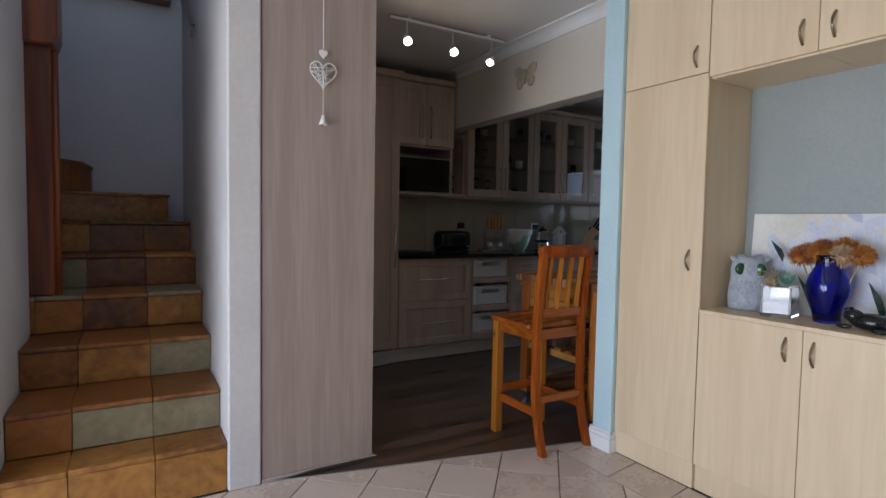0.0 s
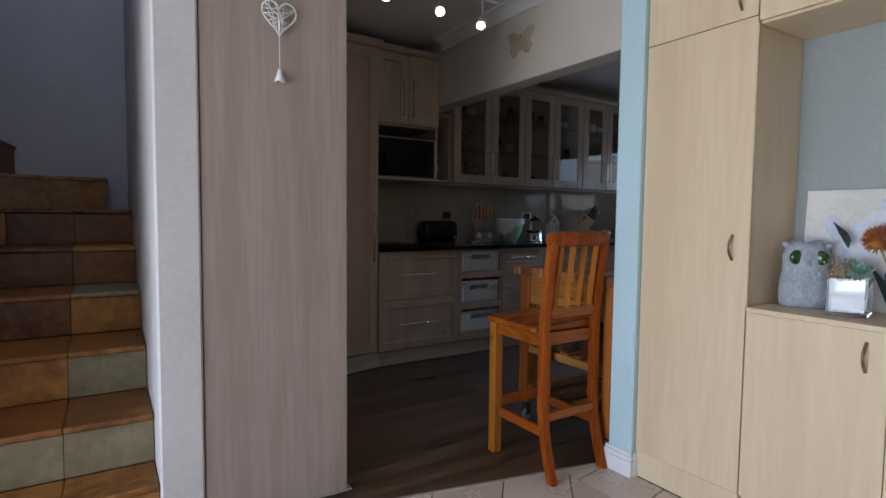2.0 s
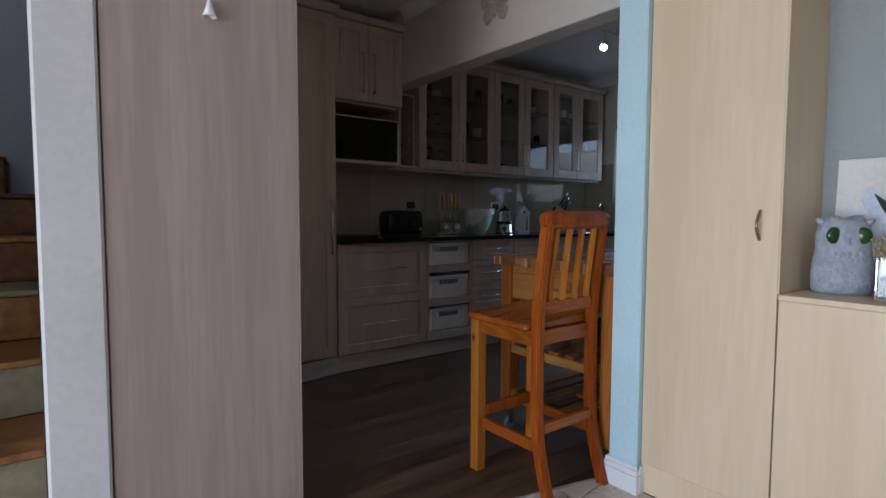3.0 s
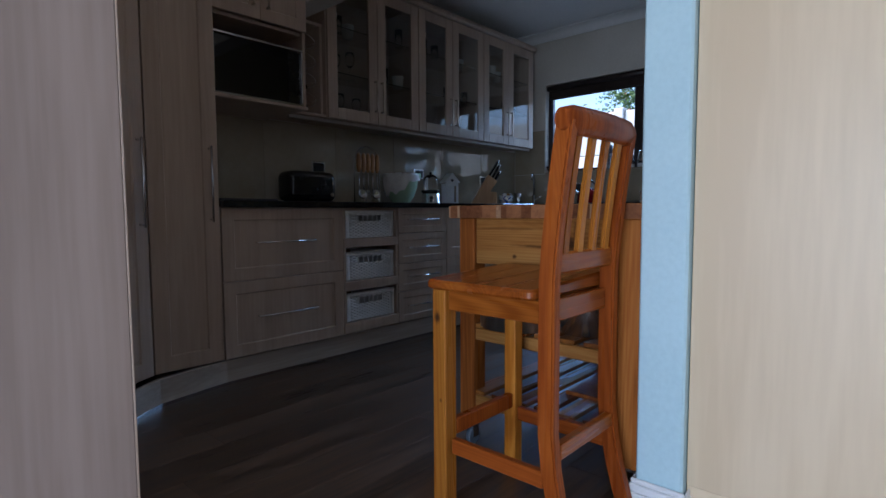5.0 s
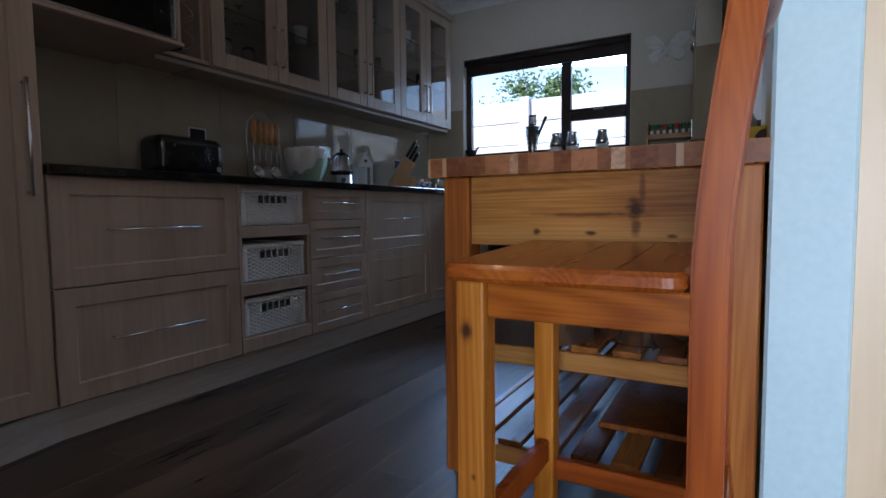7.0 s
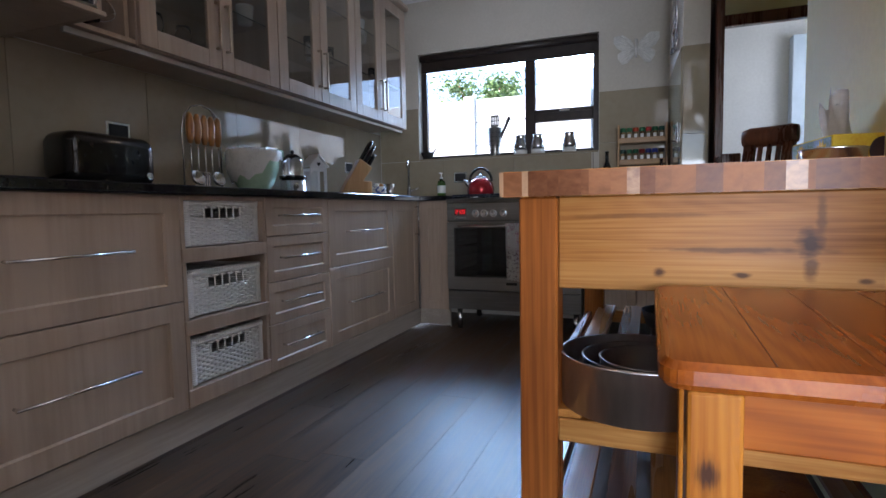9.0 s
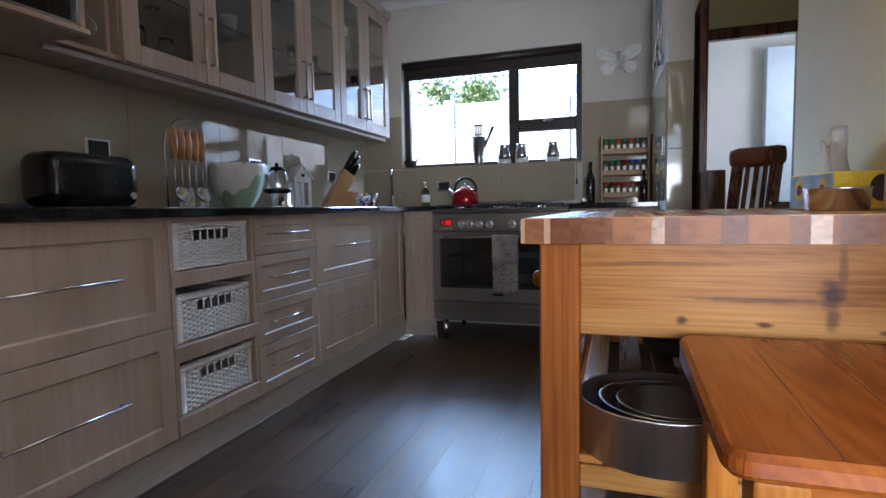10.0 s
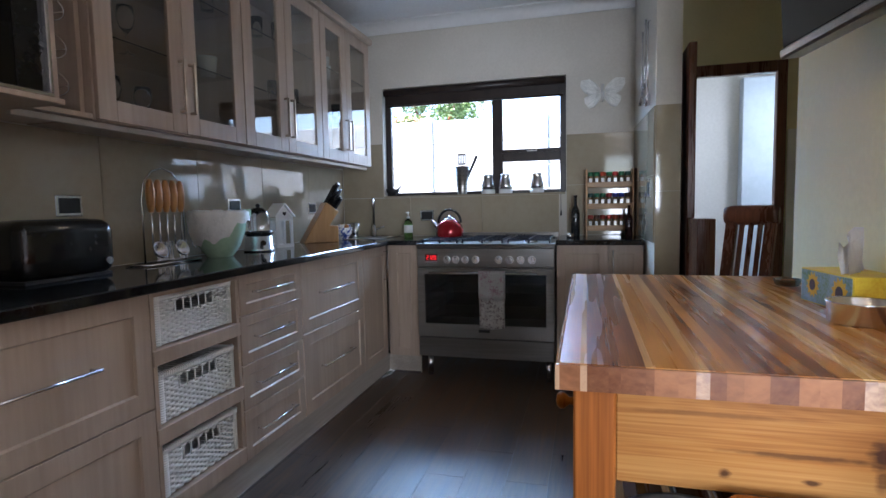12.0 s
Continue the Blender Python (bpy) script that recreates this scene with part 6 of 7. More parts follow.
def tin(x, y, z, r, h, label):
    return solid("cake_tin", lathe([(0, 0), (r, 0), (r, h - 0.004), (r + 0.003, h - 0.002), (r + 0.001, h), (r - 0.004, h - 0.002), (r - 0.004, 0.003), (0, 0.003)], (x, y, z), 40), M_TIN, label, "cake tin", "nested cake tins", smooth=True)


tin(2.602, 2.516, ZSH, 0.147, 0.10, "large round bare metal cake tin")
tin(2.615, 2.504, ZSH + 0.004, 0.118, 0.085, "middle round bare metal cake tin")
tin(2.62, 2.494, ZSH + 0.008, 0.095, 0.077, "small round bare metal cake tin")
pot = thing("stock_pot", (2.66, 2.305, ZSH), "polished steel stock pot on the trolley shelf", "pot")
part("pot", lathe([(0, 0), (0.095, 0), (0.10, 0.006), (0.10, 0.15), (0.103, 0.153), (0.096, 0.153), (0.095, 0.008), (0, 0.008)], (2.66, 2.305, ZSH), 36), M_CHROME, pot, smooth=True)
for a in (-0.9, 2.24):
    part("handle", tube([(2.66 + r_ * math.cos(a + b_), 2.305 + r_ * math.sin(a + b_), ZSH + 0.125) for r_, b_ in ((0.10, -0.25), (0.125, -0.2), (0.125, 0.2), (0.10, 0.25))], 0.005, 8), M_CHROME, pot)
nudge(pot, 0, -0.046)
solid("wooden_board", box(2.70, 3.12, 2.154, 2.374, 0.2275, 0.243, 0.003), M_TLEG, "thin brown wooden board on the lowest slats", "board")
solid("dark_pan", lathe([(0, 0), (0.10, 0), (0.115, 0.05), (0.112, 0.05), (0.097, 0.005), (0, 0.005)], (3.35, 2.404, ZSH), 30), M_BLACKM, "black baking pan on the trolley shelf", "pan", smooth=True)

# track lights
M_BULB = glow("warm_bulb", (1.0, 0.82, 0.55), 25.0)


def spot_track(x0, x1, y, bulbs, label):
    t = thing("track_light", ((x0 + x1) / 2, y, H), label, "ceiling light", "track lights")
    part("track", box(x0, x1, y - 0.012, y + 0.012, H - 0.035, H - 0.015, 0.003), M_TRIM, t)
    for x in (x0 + 0.15, x1 - 0.15):
        part("mount", rod((x, y, H - 0.016), (x, y, H), 0.018, n=12), M_TRIM, t)
    for bx, _, bz, aim in bulbs:
        part("stem", rod((bx, y, H - 0.035), (bx, y, bz + 0.04), 0.006, n=8), M_TRIM, t)
        p, q = Vector((bx, y, bz + 0.03)), Vector((bx, y, bz + 0.03)) + Vector(aim) * 0.07
        head = part("lamp_head", rod(p, q, 0.024, 0.032, n=18), M_TRIM, t, "white spot lamp head")
        part("bulb", rod(q, q + Vector(aim) * 0.006, 0.026, 0.02, n=18), M_BULB, head, "glowing warm bulb")
        lamp("spot_lamp", "SPOT", look(q + Vector(aim) * 0.012, q + Vector(aim)), 0.6, (1.0, 0.70, 0.40), radius=0.03, spot=(radians(110), 0.8))


a1, a2 = Vector((-0.25, -0.75, -0.6)).normalized(), Vector((0.1, 0.75, -0.65)).normalized()
spot_track(1.70, 2.68, 3.235, ((1.835, 0, 2.535, a1), (2.21, 0, 2.525, a1), (2.56, 0, 2.52, Vector((-0.5, -0.45, -0.74)).normalized())), "white ceiling track with three warm spot lamps")
spot_track(4.32, 4.76, 3.46, ((4.35, 0, 2.56, Vector((-0.6, -0.3, -0.74)).normalized()),), "white ceiling track with a small spot lamp")


def cornice(name, p0, p1, out, label, size=0.085):
    """A plaster cove along the ceiling from p0 to p1; out: away from the wall."""
    p0, p1, o = Vector((*p0, H)), Vector((*p1, H)), Vector((*out, 0))
    prof = [(0, 0), (0, -size), (0.012, -size)] + [(0.012 + (size - 0.02) * (1 - math.cos(a)), -size + 0.008 + (size - 0.02) * math.sin(a)) for a in [math.pi / 2 * k / 6 for k in range(7)]] + [(size, -0.012), (size, 0)]
    bm = bmesh.new()
    rows_ = [[bm.verts.new(p + o * u + Vector((0, 0, v))) for u, v in prof] for p in (p0, p1)]
    n = len(prof)
    for k in range(n):
        bm.faces.new((rows_[0][k], rows_[0][(k + 1) % n], rows_[1][(k + 1) % n], rows_[1][k]))
    bm.faces.new(rows_[0])
    bm.faces.new(rows_[1])
    return setting(name, bm, M_TRIM, label, "cornice")


cornice("cornice_beam", (2.825, 2.004), (2.825, 4.15), (-1, 0), "white plaster cove along the beam")
cornice("cornice_east", (5.77, 2.37), (5.77, 4.72), (-1, 0), "white plaster cove over the window wall")
cornice("cornice_beam_back", (2.975, 2.004), (2.975, 4.30), (1, 0), "white plaster cove behind the beam")
cornice("cornice_south", (2.975, 2.004), (3.69, 2.004), (0, 1), "white plaster cove along the side wall")

# ---- front room: pillar skirting, sliding panel, cupboards ----
sk_ = bmesh.new()
for b in ((2.455, 2.475, 1.862, 2.030), (2.475, 2.52, 2.012, 2.030), (2.475, 2.52, 1.860, 1.878)):
    box(b[0], b[1], b[2], b[3], 0, 0.075, 0.002, sk_)
    box(b[0] + 0.004, b[1] - (0.0 if b[1] > 2.46 else 0.0), b[2] + 0.003, b[3] - 0.003, 0.075, 0.10, 0.004, sk_)
    box(b[0] + 0.009, b[1], b[2] + 0.006, b[3] - 0.006, 0.10, 0.115, 0.004, sk_)
setting("baseboard_pillar", sk_, M_TRIM, "white moulded skirting round the wall end", "skirting")

pn = thing("sliding_door", (0.99, 2.45, 0), "tall greige oak-foil sliding door standing half open", "door")
part("leaf", box(0.69, 1.259, 2.432, 2.468, 0.022, 2.69, 0.002), M_PANEL, pn)
part("edge_strip", box(1.259, 1.263, 2.432, 2.468, 0.022, 2.69, 0.001), M_CAB, pn)
part("bottom_rail", box(0.69, 1.287, 2.424, 2.476, 0.004, 0.022, 0.002), M_CHROME, pn, "thin aluminium bottom rail")

M_HEART = mat("white_wire", (0.66, 0.65, 0.62), (0.76, 0.75, 0.72), 20, rough=0.6)
hh = thing("heart_hanging", (1.0, 2.415, 1.75), "white wire heart hanging with a small bell", "wall ornament")
hx, hy, hz = 0.978, 2.416, 2.002
part("cord", rod((hx, hy, 2.60), (hx, hy, hz + 0.085), 0.0022, n=6), M_HEART, hh)
part("hook", rod((hx, 2.433, 2.60), (hx, 2.410, 2.60), 0.004, n=6), M_HEART, hh)
part("small_heart", turned(prism(heart_outline(24, 0.024), -0.004, 0.004, 0.001), Matrix.Translation((hx, hy, hz + 0.095)) @ pose(0, 0, 0, 90, 0, 0)), M_HEART, hh)
out_ = [(hx + u, hy, hz + v) for u, v in heart_outline(36, 0.072)]
part("frame", tube(out_, 0.0032, 7, closed=True), M_HEART, hh)
bm = bmesh.new()
r_ = random.Random(2)
for k in range(22):
    i = r_.randrange(3, 20)
    j = (i + r_.randrange(10, 20)) % 36
    p, q = Vector(out_[i]), Vector(out_[j])
    tube([p, (p + q) / 2 + Vector((0, r_.uniform(-0.008, -0.002), r_.uniform(-0.012, 0.004))), q], 0.0017, 5, bm)
tagged(part("wire_winding", bm, M_HEART, hh), kind="stuff")
part("lower_cord", rod((hx, hy, hz - 0.072), (hx, hy, 1.80), 0.0016, n=6), M_HEART, hh)
part("bell", lathe([(0, 0.05), (0.006, 0.048), (0.010, 0.03), (0.021, 0.0), (0.019, 0.0), (0.008, 0.03), (0, 0.044)], (hx, hy, 1.752), 18), M_HEART, hh, smooth=True)


def bow_handle(x, y, zc, h=0.10):
    pts = [(x - 0.028 * math.sin(math.pi * k / 10), y, zc - h / 2 + h * k / 10) for k in range(11)]
    return tube(pts, 0.0055, 8)


XC = 2.505
XB = 2.868
fit = thing("wall_cupboard", (2.73, 1.63, 0), "tall pale maple cupboard with bow handles", "cupboard", "built-in cupboards")
part("body", turned(carcass(-1.876, -1.389, 0.018, 0.362, 0.0, 2.70), Matrix.Translation((XC, 0, 0)) @ pose(0, 0, 0, 0, 0, -90)), M_CLOSET, fit)
for z0, z1, hz_ in ((0.128, 2.008, 1.119), (2.012, 2.695, 2.096)):
    d = part("door", box(XC, XC + 0.017, 1.390, 1.875, z0, z1, 0.0015), M_CLOSET, fit)
    part("handle", bow_handle(XC, 1.452, hz_), M_BRONZE, d, "bronze bow handle")
part("kickboard", box(XC + 0.004, XC + 0.018, 1.390, 1.875, 0.002, 0.126, 0.001), M_CLOSET, fit)
Y_DOORS = (1.386, 0.926, 0.465, 0.005, -0.455, -0.915)
for i in range(5):
    y1_, y0_ = Y_DOORS[i], Y_DOORS[i + 1]
    lowu = thing("low_cupboard", (2.73, (y0_ + y1_) / 2, 0), "low pale maple cupboard with a bow handle", "cupboard", "built-in cupboards")
    part("body", box(XC + 0.018, XB, y0_ + 0.001, y1_ - 0.001, 0.0, 0.866, 0.001), M_CLOSET, lowu)
    d = part("door", box(XC, XC + 0.017, y0_ + 0.0015, y1_ - 0.0015, 0.128, 0.868, 0.0015), M_CLOSET, lowu)
    part("handle", bow_handle(XC, y0_ + 0.064 if i % 2 == 0 else y1_ - 0.042, 0.778), M_BRONZE, d, "bronze bow handle")
    upu = thing("high_cupboard", (2.73, (y0_ + y1_) / 2, 1.98), "high pale maple cupboard with a bow handle", "cupboard", "built-in cupboards")
    part("body", box(XC + 0.018, XB, y0_ + 0.001, y1_ - 0.001, 1.978, 2.70, 0.001), M_CLOSET, upu)
    d = part("door", box(XC, XC + 0.017, y0_ + 0.0015, y1_ - 0.0015, 1.988, 2.695, 0.0015), M_CLOSET, upu)
    part("handle", bow_handle(XC, y0_ + 0.058 if i % 2 == 0 else y1_ - 0.056, 2.075), M_BRONZE, d, "bronze bow handle")
part("edge_strip", box(XC - 0.001, XC + 0.003, 1.384, 1.389, 0.89, 1.982, 0.0005), M_CLOSET, fit)
solid("niche_shelf", box(XC - 0.004, XB - 0.003, -0.9, 1.386, 0.8685, 0.888, 0.002), M_CLOSET, "pale maple shelf of the display niche", "shelf")

# ---- things in the niche ----
ZN = 0.8885
M_CLAY = mat("grey_carved_stone", (0.28, 0.31, 0.35), (0.40, 0.43, 0.47), 30, rough=0.8, bump=0.5, fine=4)
ow = thing("owl_figurine", (2.72, 1.275, ZN), "grey carved stone owl with green glass eyes", "figurine")
bm = lathe([(0, 0), (0.082, 0), (0.088, 0.012), (0.091, 0.06), (0.087, 0.11), (0.080, 0.145), (0.080, 0.17), (0.082, 0.195), (0.074, 0.228), (0.05, 0.248), (0, 0.256)], n=32)
for v in bm.verts:
    v.co.x *= 0.72
    if v.co.z > 0.23 and abs(v.co.y) > 0.03:
        v.co.z += 0.018
for f in bm.faces:
    f.smooth = True
m_ow = Matrix.Translation((2.72, 1.275, ZN)) @ pose(0, 0, 0, 0, 0, 33)
turned(bm, m_ow)
part("body", bm, M_CLAY, ow)
for s_ in (-1, 1):
    part("ear", turned(rod((-0.005, 0.052 * s_, 0.232), (-0.010, 0.082 * s_, 0.252), 0.018, 0.007, n=10), m_ow), M_CLAY, ow)
    part("eye", turned(lathe([(0, 0.009), (0.016, 0.007), (0.026, 0.003), (0.029, -0.004)], n=20), m_ow @ Matrix.Translation((-0.049, 0.036 * s_, 0.198)) @ pose(0, 0, 0, 0, -90, 0) @ pose(0, 0, 0, 18 * s_, 0, 0)), mat("green_glass_eye", (0.012, 0.05, 0.012), (0.03, 0.09, 0.02), 8, rough=0.05), ow, "dark green glass eye", smooth=True)
part("beak", turned(rod((-0.05, 0, 0.195), (-0.064, 0, 0.165), 0.008, 0.002, n=8), m_ow), M_CLAY, ow)
bm = bmesh.new()
for j in range(6):
    for i in range(5):
        yy, zz = -0.036 + 0.018 * i + (0.009 if j % 2 else 0), 0.135 - 0.02 * j
        turnp = lathe([(0, 0.002), (0.007, 0)], n=8)
        merge(bm, turnp, m_ow @ Matrix.Translation((-0.0585 + 4.5 * yy * yy - 0.0008 * j, yy, zz)) @ pose(0, 0, 0, 0, -90, 0) @ Matrix.Diagonal((1.7, 1, 3, 1)))
tagged(part("feather_relief", bm, M_CLAY, ow), kind="stuff")

vz = thing("cube_vase", (2.64, 1.09, ZN), "square clear glass vase planted with succulents", "vase")
m_v = Matrix.Translation((2.672, 1.107, ZN)) @ pose(0, 0, 0, 0, 0, 12)
bm = bmesh.new()
for b in ((-0.06, 0.06, -0.06, -0.053), (-0.06, 0.06, 0.053, 0.06), (-0.06, -0.053, -0.053, 0.053), (0.053, 0.06, -0.053, 0.053)):
    box(b[0], b[1], b[2], b[3], 0.012, 0.135, 0.001, bm)
box(-0.06, 0.06, -0.06, 0.06, 0, 0.012, 0.001, bm)
part("glass", turned(bm, m_v), M_GLASS, vz)
part("pebbles", turned(box(-0.051, 0.051, -0.051, 0.051, 0.013, 0.07, 0.008), m_v), mat("shell_gravel", (0.07, 0.065, 0.06), (0.30, 0.285, 0.27), 70, rough=0.6, bump=0.6, fine=3), vz, "pale shells and gravel")
M_SUCC = mat("blue_green_succulent", (0.12, 0.24, 0.19), (0.25, 0.40, 0.33), 12, rough=0.5)
M_DRY = mat("dried_moss", (0.26, 0.20, 0.10), (0.48, 0.38, 0.22), 30, rough=0.9)


def petal(m, l, w):
    bm = bmesh.new()
    vs = [bm.verts.new(v) for v in ((0, 0, 0), (l * 0.5, w * 0.5, 0.1 * l), (l, 0, 0.3 * l), (l * 0.5, -w * 0.5, 0.1 * l), (l * 0.5, 0, -0.05 * l))]
    for f in ((0, 4, 1), (0, 3, 4), (1, 4, 2), (4, 3, 2), (0, 1, 3), (1, 2, 3)):
        bm.faces.new([vs[i] for i in f])
    return turned(bm, m)


for (dx, dy, dz, sz) in ((-0.015, -0.03, 0.155, 1.0), (0.02, -0.005, 0.175, 0.7)):
    bm = bmesh.new()
    for ring, (n, tilt, l) in enumerate(((9, 5, 0.05), (7, 35, 0.038), (5, 62, 0.025))):
        for k in range(n):
            merge(bm, petal(Matrix.Identity(4), l * sz, 0.024 * sz), m_v @ Matrix.Translation((dx, dy, dz)) @ pose(0, 0, 0, 0, -45, 0) @ pose(0, 0, 0, 0, 0, 360 * k / n + 20 * ring) @ pose(0, 0, 0, 0, -tilt, 0))
    part("succulent", bm, M_SUCC, vz, "blue-green succulent rosette")
r_ = random.Random(9)
bm = bmesh.new()
for k in range(60):
    a, u = r_.uniform(0, 6.28), r_.uniform(0.01, 0.055)
    p = Vector((u * math.cos(a), u * math.sin(a) + 0.015, 0.125))
    q = p + Vector((r_.uniform(-0.02, 0.02), r_.uniform(-0.015, 0.03), r_.uniform(0.02, 0.08)))
    rod(m_v @ p, m_v @ q, 0.002, 0.0015, 5, bm)
    bmesh.ops.create_icosphere(bm, subdivisions=1, radius=r_.uniform(0.003, 0.006), matrix=Matrix.Translation(m_v @ q))
tagged(part("dried_sprigs", bm, M_DRY, vz, "dry brown sprigs"), kind="stuff")

bv = thing("flower_vase", (2.70, 0.93, ZN), "cobalt blue glass vase of orange pincushion flowers", "vase")
M_COBALT = glass("cobalt_glass", (0.03, 0.09, 0.80), 0.02)
part("vase", lathe([(0, 0), (0.048, 0), (0.05, 0.006), (0.055, 0.05), (0.078, 0.12), (0.082, 0.155), (0.07, 0.20), (0.050, 0.235), (0.048, 0.25), (0.066, 0.285), (0.063, 0.286), (0.044, 0.25), (0.041, 0.235), (0.066, 0.198), (0.077, 0.155), (0.073, 0.12), (0.05, 0.05), (0.044, 0.01), (0, 0.008)], (2.70, 0.93, ZN), 36), M_COBALT, bv, smooth=True)
M_PIN = (mat("orange_pincushion", (0.30, 0.085, 0.010), (0.52, 0.20, 0.030), 30, rough=0.7), mat("rust_pincushion", (0.26, 0.07, 0.05), (0.44, 0.16, 0.10), 30, rough=0.7), mat("faded_pincushion", (0.44, 0.28, 0.16), (0.60, 0.42, 0.26), 30, rough=0.7))
for k, (dx, dy, dz, mi) in enumerate(((0.0, 0.095, 0.315, 1), (-0.03, 0.03, 0.325, 0), (-0.02, -0.065, 0.315, 2), (0.03, -0.05, 0.345, 0), (0.0, -0.135, 0.315, 0), (0.035, 0.05, 0.335, 1), (-0.01, 0.125, 0.305, 0))):
    c = Vector((2.70 + dx, 0.93 + 0.86 * dy, ZN + dz - 0.036))
    r_ = random.Random(20 + k)
    bm = bmesh.new()
    bmesh.ops.create_icosphere(bm, subdivisions=2, radius=0.029, matrix=Matrix.Translation(c))
    for i in range(520):
        d_ = Vector((r_.gauss(0, 1), r_.gauss(0, 1), r_.gauss(0.35, 0.8))).normalized()
        bend = c + d_ * 0.036 + Vector((0, 0, 0.004))
        tube([c + d_ * 0.018, bend, c + d_ * r_.uniform(0.042, 0.054) + Vector((0, 0, 0.006))], 0.0011, 3, bm)
    f = part("flower_head", bm, M_PIN[mi], bv, "spiky dried pincushion flower head")
    part("stem", rod((2.70 + dx * 0.15, 0.93 + dy * 0.15, ZN + 0.03), c, 0.003, n=6), M_DRY, f)

fg = thing("frog_figurine", (2.64, 0.76, ZN), "glossy dark bronze frog figurine", "figurine")
bm = bmesh.new()
for c, rx, ry, rz in (((2.64, 0.75, 0.035), 0.05, 0.075, 0.034), ((2.62, 0.80, 0.055), 0.032, 0.035, 0.026), ((2.655, 0.69, 0.028), 0.05, 0.04, 0.028), ((2.60, 0.825, 0.012), 0.016, 0.03, 0.010), ((2.59, 0.70, 0.010), 0.025, 0.03, 0.010)):
    bmesh.ops.create_uvsphere(bm, u_segments=16, v_segments=10, radius=1, matrix=Matrix.Translation((c[0], c[1], ZN + c[2])) @ Matrix.Diagonal((rx, ry, rz, 1)))
for f in bm.faces:
    f.smooth = True
part("body", bm, M_BLACK, fg)
for s_ in (-1, 1):
    part("eye", turned(lathe([(0, -0.01), (0.009, -0.005), (0.011, 0), (0.008, 0.007), (0, 0.01)], n=12), Matrix.Translation((2.62 + 0.016 * s_, 0.815, ZN + 0.077))), M_BLACK, fg, smooth=True)

cv = thing("flower_canvas", (2.90, 0.75, ZN), "cream canvas painted with pale blue lilies", "painting")
m_c = Matrix.Translation((2.812, 0.0, ZN)) @ pose(0, 0, 0, 0, 4, 0)
part("canvas", turned(box(0, 0.018, 0.30, 1.335, 0, 0.465, 0.002), m_c), mat("cream_canvas", (0.62, 0.61, 0.55), (0.72, 0.71, 0.66), 5, rough=0.8, bump=0.1), cv)
M_LILY = mat("pale_blue_paint", (0.56, 0.60, 0.71), (0.68, 0.69, 0.73), 6, rough=0.8)
M_LILY_D = mat("slate_blue_paint", (0.44, 0.49, 0.62), (0.62, 0.65, 0.72), 6, rough=0.8)
r_ = random.Random(6)
for fy, fz, sc in ((1.20, 0.24, 0.12), (0.87, 0.42, 0.10), (0.80, 0.20, 0.15), (0.55, 0.30, 0.12), (1.04, 0.36, 0.09)):
    for k in range(6):
        a = 1.05 * k + fy
        l, w = sc * r_.uniform(0.8, 1.2), sc * 0.30
        pts = [(l * (0.5 - 0.5 * math.cos(b_)), w * math.sin(b_) * (0.75 - 0.25 * math.cos(b_))) for b_ in [6.28318 * i_ / 16 for i_ in range(16)]]
        poly = [(fy + x * math.cos(a) - y * math.sin(a), min(0.462, max(0.004, fz + x * math.sin(a) + y * math.cos(a)))) for x, y in pts]
        bm = bmesh.new()
        vs = [bm.verts.new((-0.0006 - 0.0003 * k, yy, zz)) for yy, zz in poly]
        bm.faces.new(vs)
        part("painted_petal", turned(bm, m_c), M_LILY if k % 3 else M_LILY_D, cv)
lf = thing("leaf_sprig", (2.70, 1.10, ZN), "long dark green leaves standing in the niche", "leaves")
for y, z, dy, l in ((1.155, 0.25, 0.05, 0.10), (1.02, 0.02, 0.06, 0.16), (0.70, 0.05, -0.05, 0.20), (0.76, 0.02, 0.05, 0.16), (0.66, 0.04, -0.02, 0.22)):
    bm = bmesh.new()
    pts = [(0.0, 0.0), (0.012, 0.3), (0.014, 0.6), (0.0, 1.0)]
    lv = [bm.verts.new((2.775 - 0.01 * t, y - w + dy * t * t, ZN + z * 0.95 + l * t)) for w, t in pts]
    rv = [bm.verts.new((2.778 - 0.01 * t, y + w + 0.004 + dy * t * t, ZN + z * 0.95 + l * t)) for w, t in pts]
    for k in range(3):
        bm.faces.new((lv[k], lv[k + 1], rv[k + 1], rv[k]))
    bmesh.ops.solidify(bm, geom=bm.faces[:], thickness=0.002)
    part("leaf", bm, mat("dark_leaf", (0.03, 0.06, 0.05), (0.07, 0.11, 0.09), 10, rough=0.4), lf)

# ---- stairs ----
def slate(name, a, b):
    return mat(name, a, b, 7, rough=0.5, rough_var=0.15, bump=0.6, fine=4, random_mix=0.22, distort=1.6, lo=0.34, hi=0.66)


M_RUST = slate("rust_slate", (0.072, 0.019, 0.005), (0.32, 0.120, 0.022))
M_OCHRE = slate("ochre_slate", (0.13, 0.042, 0.009), (0.42, 0.195, 0.040))
M_OLIVE = slate("olive_slate", (0.15, 0.12, 0.065), (0.28, 0.24, 0.14))
M_MORTAR = mat("grey_mortar", (0.13, 0.075, 0.035), (0.20, 0.125, 0.065), 40, rough=0.95, bump=0.3)
stairs = thing("stairs", (0.12, 3.3, 0), "winding stairs clad in rust and olive slate tiles", "stairs", kind="structure")
STEPS = ((2.44, 0.235), (2.66, 0.432), (3.03, 0.635), (3.41, 0.838), (3.78, 1.043), (4.12, 1.25))
MATS = {"R": M_RUST, "O": M_OCHRE, "V": M_OLIVE}
